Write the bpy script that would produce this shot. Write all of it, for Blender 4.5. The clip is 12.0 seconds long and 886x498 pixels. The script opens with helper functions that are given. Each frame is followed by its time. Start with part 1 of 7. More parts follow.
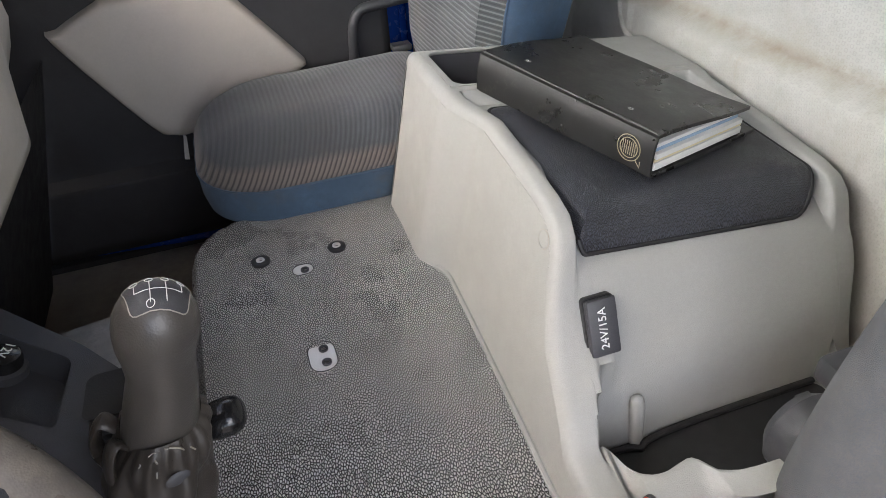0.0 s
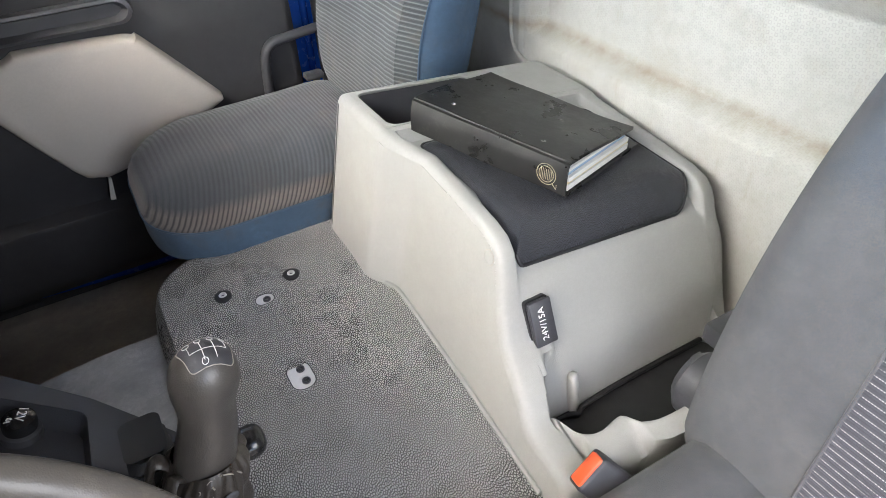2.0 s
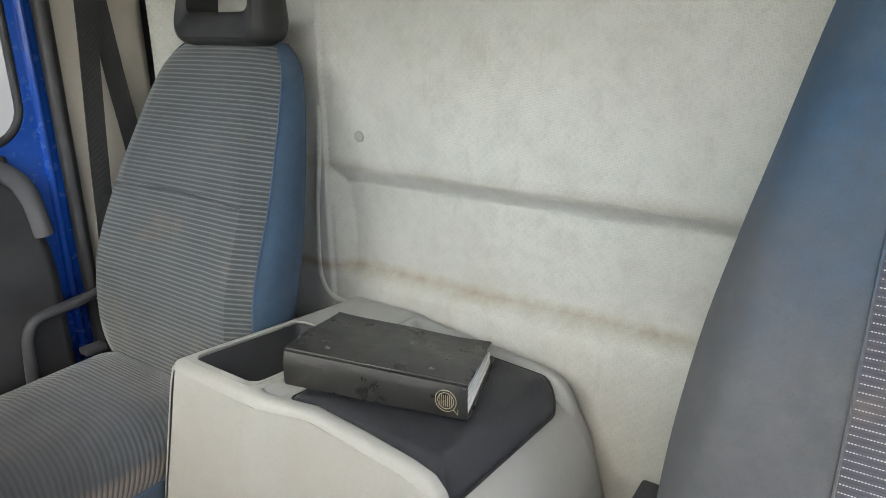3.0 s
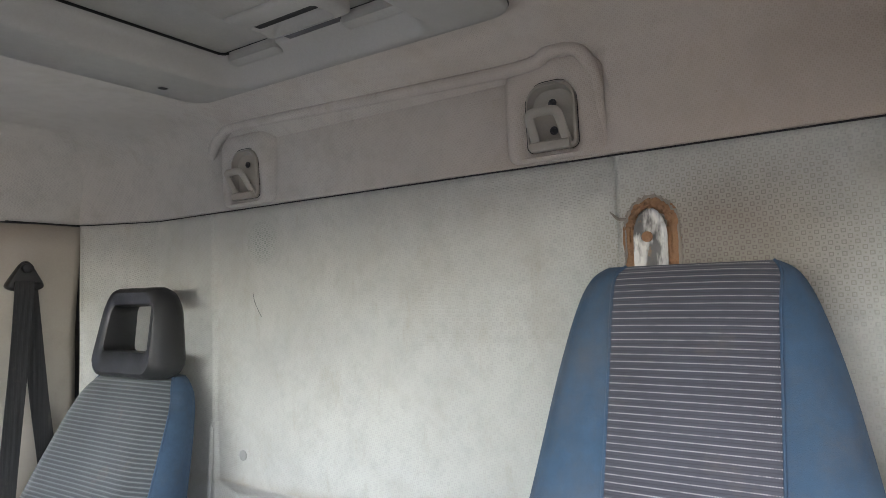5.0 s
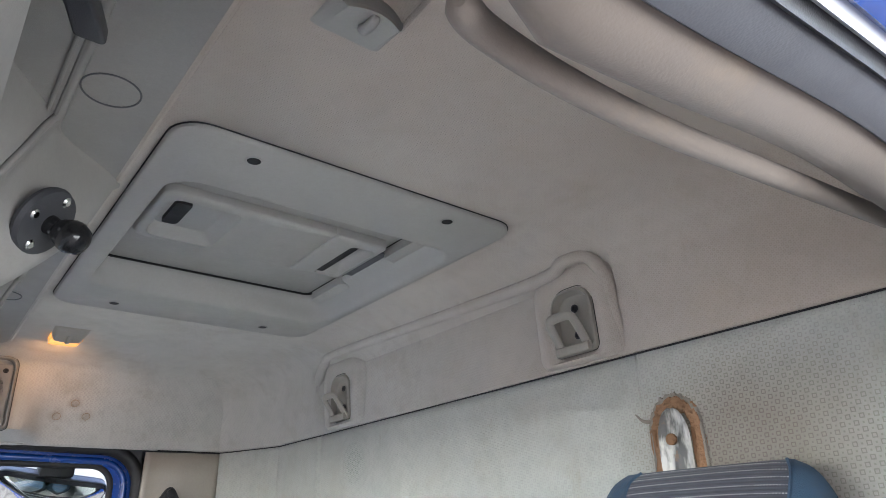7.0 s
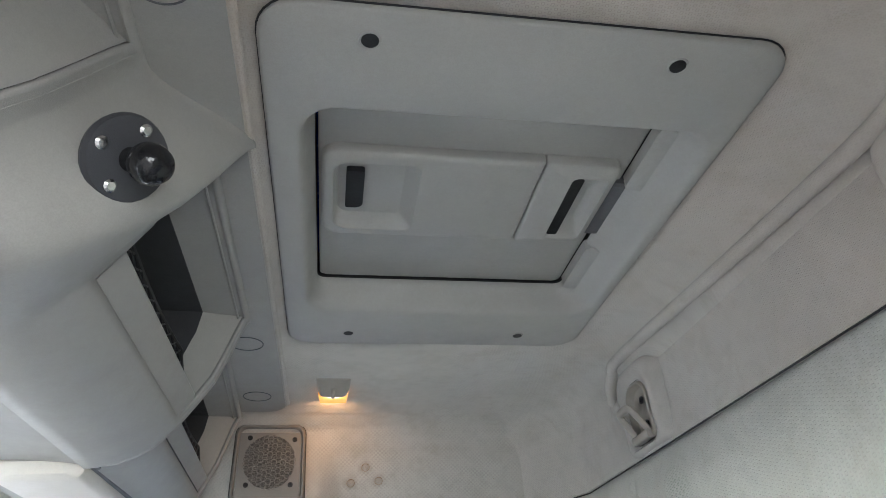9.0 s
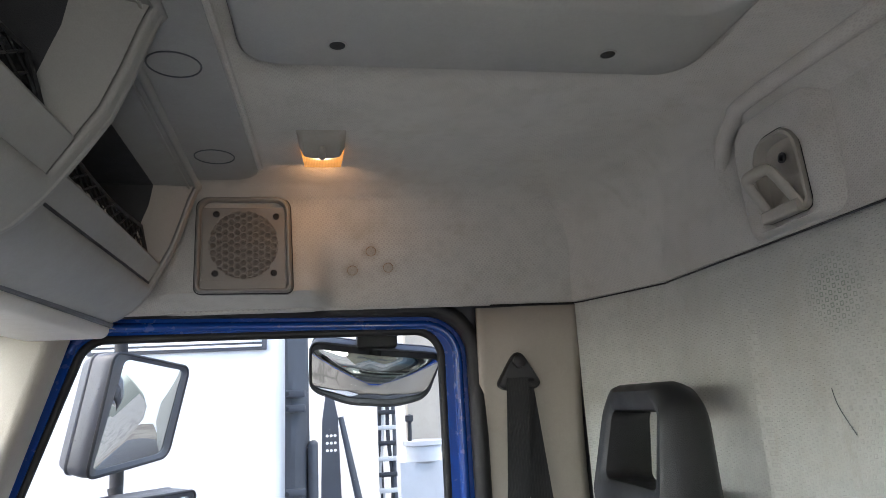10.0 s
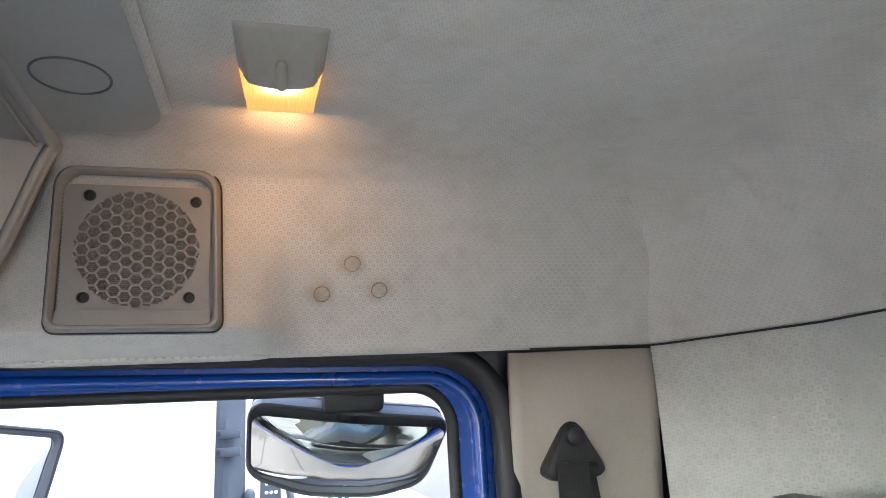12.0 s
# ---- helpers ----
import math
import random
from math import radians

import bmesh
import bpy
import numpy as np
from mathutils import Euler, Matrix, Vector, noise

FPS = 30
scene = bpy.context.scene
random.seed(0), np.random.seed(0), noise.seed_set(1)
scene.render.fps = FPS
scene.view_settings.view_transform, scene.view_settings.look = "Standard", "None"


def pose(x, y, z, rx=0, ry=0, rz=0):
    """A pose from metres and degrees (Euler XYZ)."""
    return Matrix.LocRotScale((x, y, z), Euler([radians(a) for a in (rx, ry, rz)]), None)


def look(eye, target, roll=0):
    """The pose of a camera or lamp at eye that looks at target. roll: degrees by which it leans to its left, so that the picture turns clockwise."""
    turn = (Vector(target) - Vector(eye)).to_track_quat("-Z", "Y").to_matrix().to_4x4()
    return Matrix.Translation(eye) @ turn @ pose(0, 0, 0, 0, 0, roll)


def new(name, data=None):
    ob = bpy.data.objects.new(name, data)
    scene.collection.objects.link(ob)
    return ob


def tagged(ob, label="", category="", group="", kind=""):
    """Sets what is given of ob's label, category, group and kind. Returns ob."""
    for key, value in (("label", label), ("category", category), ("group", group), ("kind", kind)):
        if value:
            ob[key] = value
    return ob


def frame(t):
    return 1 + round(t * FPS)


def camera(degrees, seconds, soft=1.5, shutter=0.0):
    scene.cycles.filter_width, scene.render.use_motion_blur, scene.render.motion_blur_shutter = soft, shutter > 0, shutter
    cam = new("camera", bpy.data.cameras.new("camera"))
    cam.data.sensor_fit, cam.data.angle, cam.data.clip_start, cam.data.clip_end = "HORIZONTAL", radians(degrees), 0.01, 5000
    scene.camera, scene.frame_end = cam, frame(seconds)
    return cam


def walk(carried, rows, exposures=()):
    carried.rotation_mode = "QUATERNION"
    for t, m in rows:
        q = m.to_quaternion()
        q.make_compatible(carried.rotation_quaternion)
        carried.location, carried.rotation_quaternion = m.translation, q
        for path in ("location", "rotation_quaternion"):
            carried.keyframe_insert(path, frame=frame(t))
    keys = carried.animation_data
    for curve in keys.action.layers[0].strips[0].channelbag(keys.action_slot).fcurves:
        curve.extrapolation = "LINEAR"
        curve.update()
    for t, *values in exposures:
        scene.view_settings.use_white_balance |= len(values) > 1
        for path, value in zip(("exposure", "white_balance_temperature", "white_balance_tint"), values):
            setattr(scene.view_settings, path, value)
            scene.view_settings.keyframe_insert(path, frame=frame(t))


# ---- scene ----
cam = camera(67.7, 12.0, 0.75)
PATH = [
    (0, (-0.001, 0.029, 1.041), (0.461, 1.58, -0.135), -3.9),
    (0.5, (0.045, -0.007, 1.09), (0.321, 1.549, -0.136), -4.5),
    (1, (0.06, -0.078, 1.196), (0.328, 1.473, -0.038), -4.7),
    (1.5, (-0.008, -0.087, 1.212), (0.366, 1.454, -0.007), -5.0),
    (2, (-0.118, -0.022, 1.189), (0.627, 1.368, -0.041), -3.2),
    (2.5, (-0.18, 0.077, 1.172), (1.076, 1.279, 0.184), -1.6),
    (3, (-0.29, 0.188, 1.171), (1.287, 1.249, 0.548), -0.2),
    (3.5, (-0.295, 0.192, 1.211), (1.39, 1.216, 0.875), -0.1),
    (3.7, (-0.266, 0.139, 1.231), (1.415, 1.202, 1.018), -0.8),
    (5.3, (-0.246, -0.219, 1.335), (1.396, 0.913, 1.49), -1.3),
    (5.5, (-0.229, -0.251, 1.328), (1.4, 0.897, 1.496), -1.0),
    (6, (-0.198, -0.31, 1.318), (1.425, 0.829, 1.578), -0.9),
    (6.5, (-0.14, -0.339, 1.324), (1.384, 0.854, 1.828), -1.3),
    (7, (-0.1, -0.43, 1.295), (1.062, 0.993, 2.084), -2.1),
    (7.2, (-0.082, -0.463, 1.285), (0.927, 1.047, 2.124), -3.0),
    (8.8, (0.182, -0.232, 1.223), (0.496, 1.438, 2.277), -3.5),
    (9, (0.169, -0.136, 1.232), (0.481, 1.541, 2.277), -3.5),
    (9.2, (0.156, -0.04, 1.267), (0.48, 1.727, 2.146), -3.6),
    (9.5, (0.168, 0.093, 1.316), (0.492, 1.958, 1.961), -3.1),
    (10, (0.186, 0.331, 1.354), (0.51, 2.253, 1.804), -3.1),
    (10.5, (0.161, 0.671, 1.412), (0.477, 2.605, 1.808), -2.6),
    (11, (0.192, 0.777, 1.371), (0.325, 2.718, 1.833), -2.5),
    (11.5, (0.181, 0.829, 1.448), (0.574, 2.73, 1.926), -2.8),
    (12, (0.165, 0.824, 1.465), (0.655, 2.7, 1.955), -3.3),
]
EXPOSURE = [(0.0, 1.96, 6900, 13), (0.5, 2.40, 6850, 12), (1.5, 2.46, 6800, 11), (2.0, 2.36, 6800, 11), (2.5, 2.02, 6900, 8), (3.0, 1.74, 6900, 8), (3.5, 1.62, 7000, 9), (5.5, 2.13, 6500, 12), (6.0, 2.13, 6600, 13), (6.5, 2.18, 6400, 11),
            (7.0, 2.56, 6100, 9), (9.0, 2.62, 6150, 5), (9.5, 2.46, 6150, 7), (10.0, 1.84, 6450, 9), (10.5, 1.56, 6450, 9), (11.0, 1.74, 6400, 8), (11.5, 2.06, 6350, 8), (12.0, 2.74, 6200, 8)]
walk(cam, [(t, look(eye, target, roll)) for t, eye, target, roll in PATH], EXPOSURE)

# ---------------------------------------------------------------- light
world = bpy.data.worlds.new("sky")
scene.world = world
world.use_nodes = True
wn = world.node_tree
sky = wn.nodes.new("ShaderNodeTexSky")
sky.sky_type = "NISHITA"
sky.sun_disc = False
sky.sun_elevation, sky.sun_rotation = radians(52), radians(250)
sky.dust_density, sky.air_density = 3.0, 0.8
wn.nodes["Background"].inputs["Strength"].default_value = 0.20
wn.links.new(sky.outputs["Color"], wn.nodes["Background"].inputs["Color"])

sun = new("sun", bpy.data.lights.new("sun", "SUN"))
sun.data.energy, sun.data.angle, sun.data.color = 0.6, radians(25), (1.0, 0.97, 0.93)
sun.matrix_world = look((3.0, -1.1, 4.4), (0, 0, 0))


def window_light(name, eye, target, w, h, watts, color):
    data = bpy.data.lights.new(name, "AREA")
    data.shape, data.size, data.size_y, data.energy, data.color = "RECTANGLE", w, h, watts, color
    ob = new(name, data)
    ob.matrix_world = look(eye, target)
    return ob


# daylight that enters by the open driver's door, the windscreen and the far side window
window_light("daylight_door", (0.42, -1.15, 1.30), (-0.22, 0.5, 0.60), 1.0, 0.9, 5.0, (1.0, 0.985, 0.965))
window_light("daylight_windscreen", (-1.25, 0.7, 1.78), (0.35, 0.7, 0.45), 1.8, 0.8, 8.0, (0.945, 1.0, 0.975))

# ---------------------------------------------------------------- helpers
ORIGIN = {}
WOVEN = []


def thing(name, loc, label, category, group="", kind=""):
    ob = new(name)
    ob.empty_display_size = 0.05
    ob.location = loc
    ORIGIN[ob] = Vector(loc)
    return tagged(ob, label, category, group, kind)


def box_uv(me):
    """Metres as texture coordinates, seen along each face's main direction."""
    uv = me.uv_layers.new(name="metres").data
    for f in me.polygons:
        a = [abs(v) for v in f.normal]
        k = a.index(max(a))
        i, j = ((1, 2), (0, 2), (0, 1))[k]
        for li in f.loop_indices:
            co = me.vertices[me.loops[li].vertex_index].co
            uv[li].uv = (co[i], co[j])


def part(name, bm, material, parent=None, label="", angle=38, flat=False, normals=True):
    if normals:
        bmesh.ops.recalc_face_normals(bm, faces=bm.faces[:])
    me = bpy.data.meshes.new(name)
    o = ORIGIN.get(parent, Vector((0, 0, 0))) if parent else Vector((0, 0, 0))
    bmesh.ops.translate(bm, verts=bm.verts[:], vec=-o)
    bm.to_mesh(me)
    bm.free()
    me.materials.append(material)
    if material in WOVEN:
        box_uv(me)
    if not flat:
        me.polygons.foreach_set("use_smooth", [True] * len(me.polygons))
        me.set_sharp_from_angle(angle=radians(angle))
    ob = new(name, me)
    if parent:
        ob.parent = parent
    ORIGIN[ob] = o
    return tagged(ob, label)


def box(lo, hi, bevel=0.0, seg=2, bm=None, m=None):
    bm = bm or bmesh.new()
    c = [(a + b) / 2 for a, b in zip(lo, hi)]
    s = [abs(b - a) for a, b in zip(lo, hi)]
    mat4 = Matrix.Translation(c) @ Matrix.Diagonal((*s, 1))
    made = bmesh.ops.create_cube(bm, size=1, matrix=mat4)["verts"]
    if bevel:
        edges = list({e for v in made for e in v.link_edges})
        geo = bmesh.ops.bevel(bm, geom=edges, offset=bevel, segments=seg, profile=0.5, affect="EDGES")
        made = list({v for f in geo["faces"] for v in f.verts} | {v for v in made if v.is_valid})
    if m:
        bmesh.ops.transform(bm, matrix=m, verts=made)
    return bm


def grid(fn, us, vs, bm=None, closed_u=False, skip=None):
    """Quads over fn(u, v) -> (x, y, z)."""
    bm = bm or bmesh.new()
    rows = [[bm.verts.new(fn(u, v)) for v in vs] for u in us]
    n = len(us)
    for i in range(n if closed_u else n - 1):
        for j in range(len(vs) - 1):
            if skip and skip((us[i] + us[(i + 1) % n]) / 2, (vs[j] + vs[j + 1]) / 2):
                continue
            a, b = rows[i], rows[(i + 1) % n]
            bm.faces.new((a[j], b[j], b[j + 1], a[j + 1]))
    return bm


def lin(a, b, n):
    return [a + (b - a) * i / (n - 1) for i in range(n)]


def smooth(a, b, x):
    t = min(1.0, max(0.0, (x - a) / (b - a)))
    return t * t * (3 - 2 * t)


def loft(rings, caps=True, bm=None):
    bm = bm or bmesh.new()
    vs = [[bm.verts.new(p) for p in r] for r in rings]
    n = len(rings[0])
    for a, b in zip(vs, vs[1:]):
        for j in range(n):
            bm.faces.new((a[j], a[(j + 1) % n], b[(j + 1) % n], b[j]))
    if caps:
        bm.faces.new(vs[0][::-1])
        bm.faces.new(vs[-1])
    return bm


def curve_pts(pts, n=8, closed=False):
    """A smooth line through pts (Catmull-Rom)."""
    pts = [Vector(p) for p in pts]
    out, k = [], len(pts)
    for i in range(k if closed else k - 1):
        if closed:
            p0, p1, p2, p3 = pts[i - 1], pts[i], pts[(i + 1) % k], pts[(i + 2) % k]
        else:
            p0, p1, p2, p3 = pts[max(i - 1, 0)], pts[i], pts[i + 1], pts[min(i + 2, k - 1)]
        for j in range(n):
            t = j / n
            out.append(0.5 * (2 * p1 + (p2 - p0) * t + (2 * p0 - 5 * p1 + 4 * p2 - p3) * t * t + (3 * p1 - p0 - 3 * p2 + p3) * t ** 3))
    if not closed:
        out.append(pts[-1])
    return out


def tube(pts, radius, n=10, closed=False, bm=None, flat=1.0, up=(0, 0, 1)):
    """A swept tube; radius may be a list. flat squeezes it along the second axis."""
    pts = [Vector(p) for p in pts]
    k = len(pts)
    rings = []
    side = None
    for i, p in enumerate(pts):
        a = pts[i - 1] if (i or closed) else p
        b = pts[(i + 1) % k] if (i < k - 1 or closed) else p
        d = (b - a).normalized()
        if side is None:
            side = d.cross(Vector(up))
            if side.length < 1e-3:
                side = d.cross(Vector((1, 0, 0)))
        side = (side - d * side.dot(d)).normalized()
        up2 = side.cross(d)
        r = radius[i] if isinstance(radius, (list, tuple)) else radius
        rings.append([p + side * (r * math.cos(2 * math.pi * j / n)) + up2 * (r * flat * math.sin(2 * math.pi * j / n)) for j in range(n)])
    if closed:
        rings.append(rings[0])
    bm = loft(rings, caps=not closed, bm=bm)
    if closed:
        bmesh.ops.remove_doubles(bm, verts=bm.verts[:], dist=1e-6)
    return bm


def rrect(x0, y0, x1, y1, r, n=5):
    """A rounded rectangle, counter-clockwise, as (a, b) pairs. r: one radius or four (from x0,y0 on round)."""
    rs = r if isinstance(r, (list, tuple)) else [r] * 4
    out = []
    for (cx, cy, a0), rad in zip(((x0, y0, 180), (x1, y0, 270), (x1, y1, 0), (x0, y1, 90)), rs):
        sx, sy = (1 if cx == x0 else -1), (1 if cy == y0 else -1)
        for i in range(n + 1):
            a = radians(a0 + 90 * i / n)
            out.append((cx + sx * rad + rad * math.cos(a), cy + sy * rad + rad * math.sin(a)))
    return out


def rpoly(pts, r, n=4):
    """A polygon with its corners rounded off."""
    out = []
    for i, p in enumerate(pts):
        p, a, b = Vector(p), Vector(pts[i - 1]), Vector(pts[(i + 1) % len(pts)])
        u, v = (a - p), (b - p)
        ru, rv = min(r, u.length * 0.45), min(r, v.length * 0.45)
        u, v = p + u.normalized() * ru, p + v.normalized() * rv
        for k in range(n + 1):
            t = k / n
            q = u * (1 - t) ** 2 + p * (2 * t * (1 - t)) + v * t * t
            out.append((q.x, q.y))
    return out


def plate(outer, holes, to3d, d0, d1, bm=None):
    """A flat plate between depths d0 and d1, with holes right through. to3d(a, b, d) -> place."""
    bm = bm or bmesh.new()
    loops = [outer] + list(holes)
    faces_ = []
    for d in (d0, d1):
        tmp = bmesh.new()
        edges = []
        for lp in loops:
            vs = [tmp.verts.new((a, b, 0)) for a, b in lp]
            edges += [tmp.edges.new((vs[i], vs[(i + 1) % len(vs)])) for i in range(len(vs))]
        bmesh.ops.triangle_fill(tmp, edges=edges, use_beauty=True)
        tmp.verts.index_update()
        mp = {v.index: bm.verts.new(to3d(v.co.x, v.co.y, d)) for v in tmp.verts}
        for f in tmp.faces:
            bm.faces.new([mp[v.index] for v in f.verts])
        faces_.append(([mp[i] for i in range(len(tmp.verts))]))
        tmp.free()
    k = 0
    for lp in loops:
        n = len(lp)
        for i in range(n):
            j = (i + 1) % n
            bm.faces.new((faces_[0][k + i], faces_[0][k + j], faces_[1][k + j], faces_[1][k + i]))
        k += n
    return bm


def lathe(profile, n=24, m=None, bm=None, caps=True):
    """profile: (radius, height) pairs round the local z axis."""
    rings = [[(r * math.cos(2 * math.pi * j / n), r * math.sin(2 * math.pi * j / n), h) for j in range(n)] for r, h in profile]
    b2 = loft(rings, caps)
    if m:
        bmesh.ops.transform(b2, matrix=m, verts=b2.verts[:])
    if bm:
        me = bpy.data.meshes.new("tmp")
        b2.to_mesh(me)
        b2.free()
        bm.from_mesh(me)
        bpy.data.meshes.remove(me)
        return bm
    return b2


def aim(loc, direction, spin=0):
    """A pose whose local z points along direction."""
    q = Vector(direction).to_track_quat("Z", "Y")
    return Matrix.Translation(loc) @ q.to_matrix().to_4x4() @ pose(0, 0, 0, 0, 0, spin)


def text_mesh(body, size, m, depth=0.0004):
    cu = bpy.data.curves.new("letters", "FONT")
    cu.body, cu.size, cu.align_x, cu.align_y, cu.extrude = body, size, "CENTER", "CENTER", depth
    ob = bpy.data.objects.new("letters", cu)
    scene.collection.objects.link(ob)
    me = bpy.data.meshes.new_from_object(ob.evaluated_get(bpy.context.evaluated_depsgraph_get()))
    bm = bmesh.new()
    bm.from_mesh(me)
    bmesh.ops.transform(bm, matrix=m, verts=bm.verts[:])
    bpy.data.objects.remove(ob)
    bpy.data.curves.remove(cu)
    bpy.data.meshes.remove(me)
    return bm


# ---------------------------------------------------------------- materials
class Nodes:
    """Short cuts for building node materials."""

    def __init__(self, name):
        self.mat = bpy.data.materials.new(name)
        self.mat.use_nodes = True
        self.t = self.mat.node_tree
        self.bsdf = self.t.nodes["Principled BSDF"]
        self.coord = self.t.nodes.new("ShaderNodeTexCoord").outputs["Object"]

    def add(self, kind, **values):
        n = self.t.nodes.new(kind)
        for k, v in values.items():
            if k in n.inputs:
                n.inputs[k].default_value = v
        return n

    def link(self, a, b):
        self.t.links.new(a, b)

    def noise(self, scale, detail=3.0, rough=0.55, vec=None):
        n = self.add("ShaderNodeTexNoise", Scale=scale, Detail=detail, Roughness=rough)
        self.link(vec or self.coord, n.inputs["Vector"])
        return n.outputs["Fac"]

    def voronoi(self, scale, feature="F1", out="Distance", vec=None, rand=1.0):
        n = self.add("ShaderNodeTexVoronoi", Scale=scale, Randomness=rand)
        n.feature = feature
        self.link(vec or self.coord, n.inputs["Vector"])
        return n.outputs[out]

    def ramp(self, fac, lo, hi, a=0.0, b=1.0):
        n = self.add("ShaderNodeMapRange")
        n.clamp = True
        n.inputs["From Min"].default_value, n.inputs["From Max"].default_value = lo, hi
        n.inputs["To Min"].default_value, n.inputs["To Max"].default_value = a, b
        self.link(fac, n.inputs["Value"])
        return n.outputs["Result"]

    def math(self, op, a, b=0.0, c=0.0):
        n = self.add("ShaderNodeMath")
        n.operation = op
        for i, v in enumerate((a, b, c)):
            if isinstance(v, (int, float)):
                n.inputs[i].default_value = v
            else:
                self.link(v, n.inputs[i])
        return n.outputs[0]

    def mix(self, fac, a, b, blend="MIX"):
        n = self.add("ShaderNodeMix")
        n.data_type, n.blend_type = "RGBA", blend
        for i, v in ((0, fac), (6, a), (7, b)):
            if isinstance(v, (int, float)):
                n.inputs[i].default_value = v
            elif isinstance(v, tuple):
                n.inputs[i].default_value = (*v, 1)
            else:
                self.link(v, n.inputs[i])
        return n.outputs[2]

    def dot(self, direction):
        n = self.add("ShaderNodeVectorMath")
        n.operation = "DOT_PRODUCT"
        self.link(self.coord, n.inputs[0])
        n.inputs[1].default_value = direction
        return n.outputs["Value"]

    def scaled(self, s):
        n = self.add("ShaderNodeMapping")
        self.link(self.coord, n.inputs["Vector"])
        n.inputs["Scale"].default_value = s
        return n.outputs["Vector"]

    def bump(self, height, strength, distance, prior=None):
        n = self.add("ShaderNodeBump", Strength=strength, Distance=distance)
        self.link(height, n.inputs["Height"])
        if prior:
            self.link(prior, n.inputs["Normal"])
        return n.outputs["Normal"]

    def done(self, color=None, rough=None, normal=None, metal=0.0, **more):
        p = self.bsdf.inputs
        for key, v in (("Base Color", color), ("Roughness", rough), ("Normal", normal), ("Metallic", metal)):
            if v is None:
                continue
            if isinstance(v, (int, float)):
                p[key].default_value = v
            elif isinstance(v, tuple):
                p[key].default_value = (*v, 1)
            else:
                self.link(v, p[key])
        for k, v in more.items():
            p[k.replace("_", " ")].default_value = v
        return self.mat


def shade(c, k):
    return tuple(min(1.0, v * k) for v in c)


def plastic(name, color, rough=0.5, grain=900.0, depth=0.0003, vary=0.12, dirt=0.0, dirt_color=(0.2, 0.17, 0.12), **more):
    """Moulded plastic or paint: fine grain, slow variation and some dirt."""
    m = Nodes(name)
    big = m.noise(5.0, 4.0)
    fine = m.noise(160.0, 3.0)
    col = m.mix(m.ramp(big, 0.3, 0.7), shade(color, 1 - vary), shade(color, 1 + vary * 0.5))
    col = m.mix(m.ramp(fine, 0.35, 0.65, 0.0, 0.3), col, shade(color, 0.85))
    col = m.mix(m.ramp(m.noise(620.0, 2.0, 0.6), 0.42, 0.62, 0.0, 0.3), col, shade(color, 0.80))
    if dirt:
        spots = m.ramp(m.noise(14.0, 6.0, 0.7), 0.55, 0.8, 0.0, dirt)
        col = m.mix(spots, col, dirt_color)
    ro = m.ramp(m.noise(30.0, 4.0), 0.3, 0.7, rough - 0.07, rough + 0.08)
    nor = m.bump(m.voronoi(grain), 0.35, depth * 1.6)
    return m.done(col, ro, nor, **more)


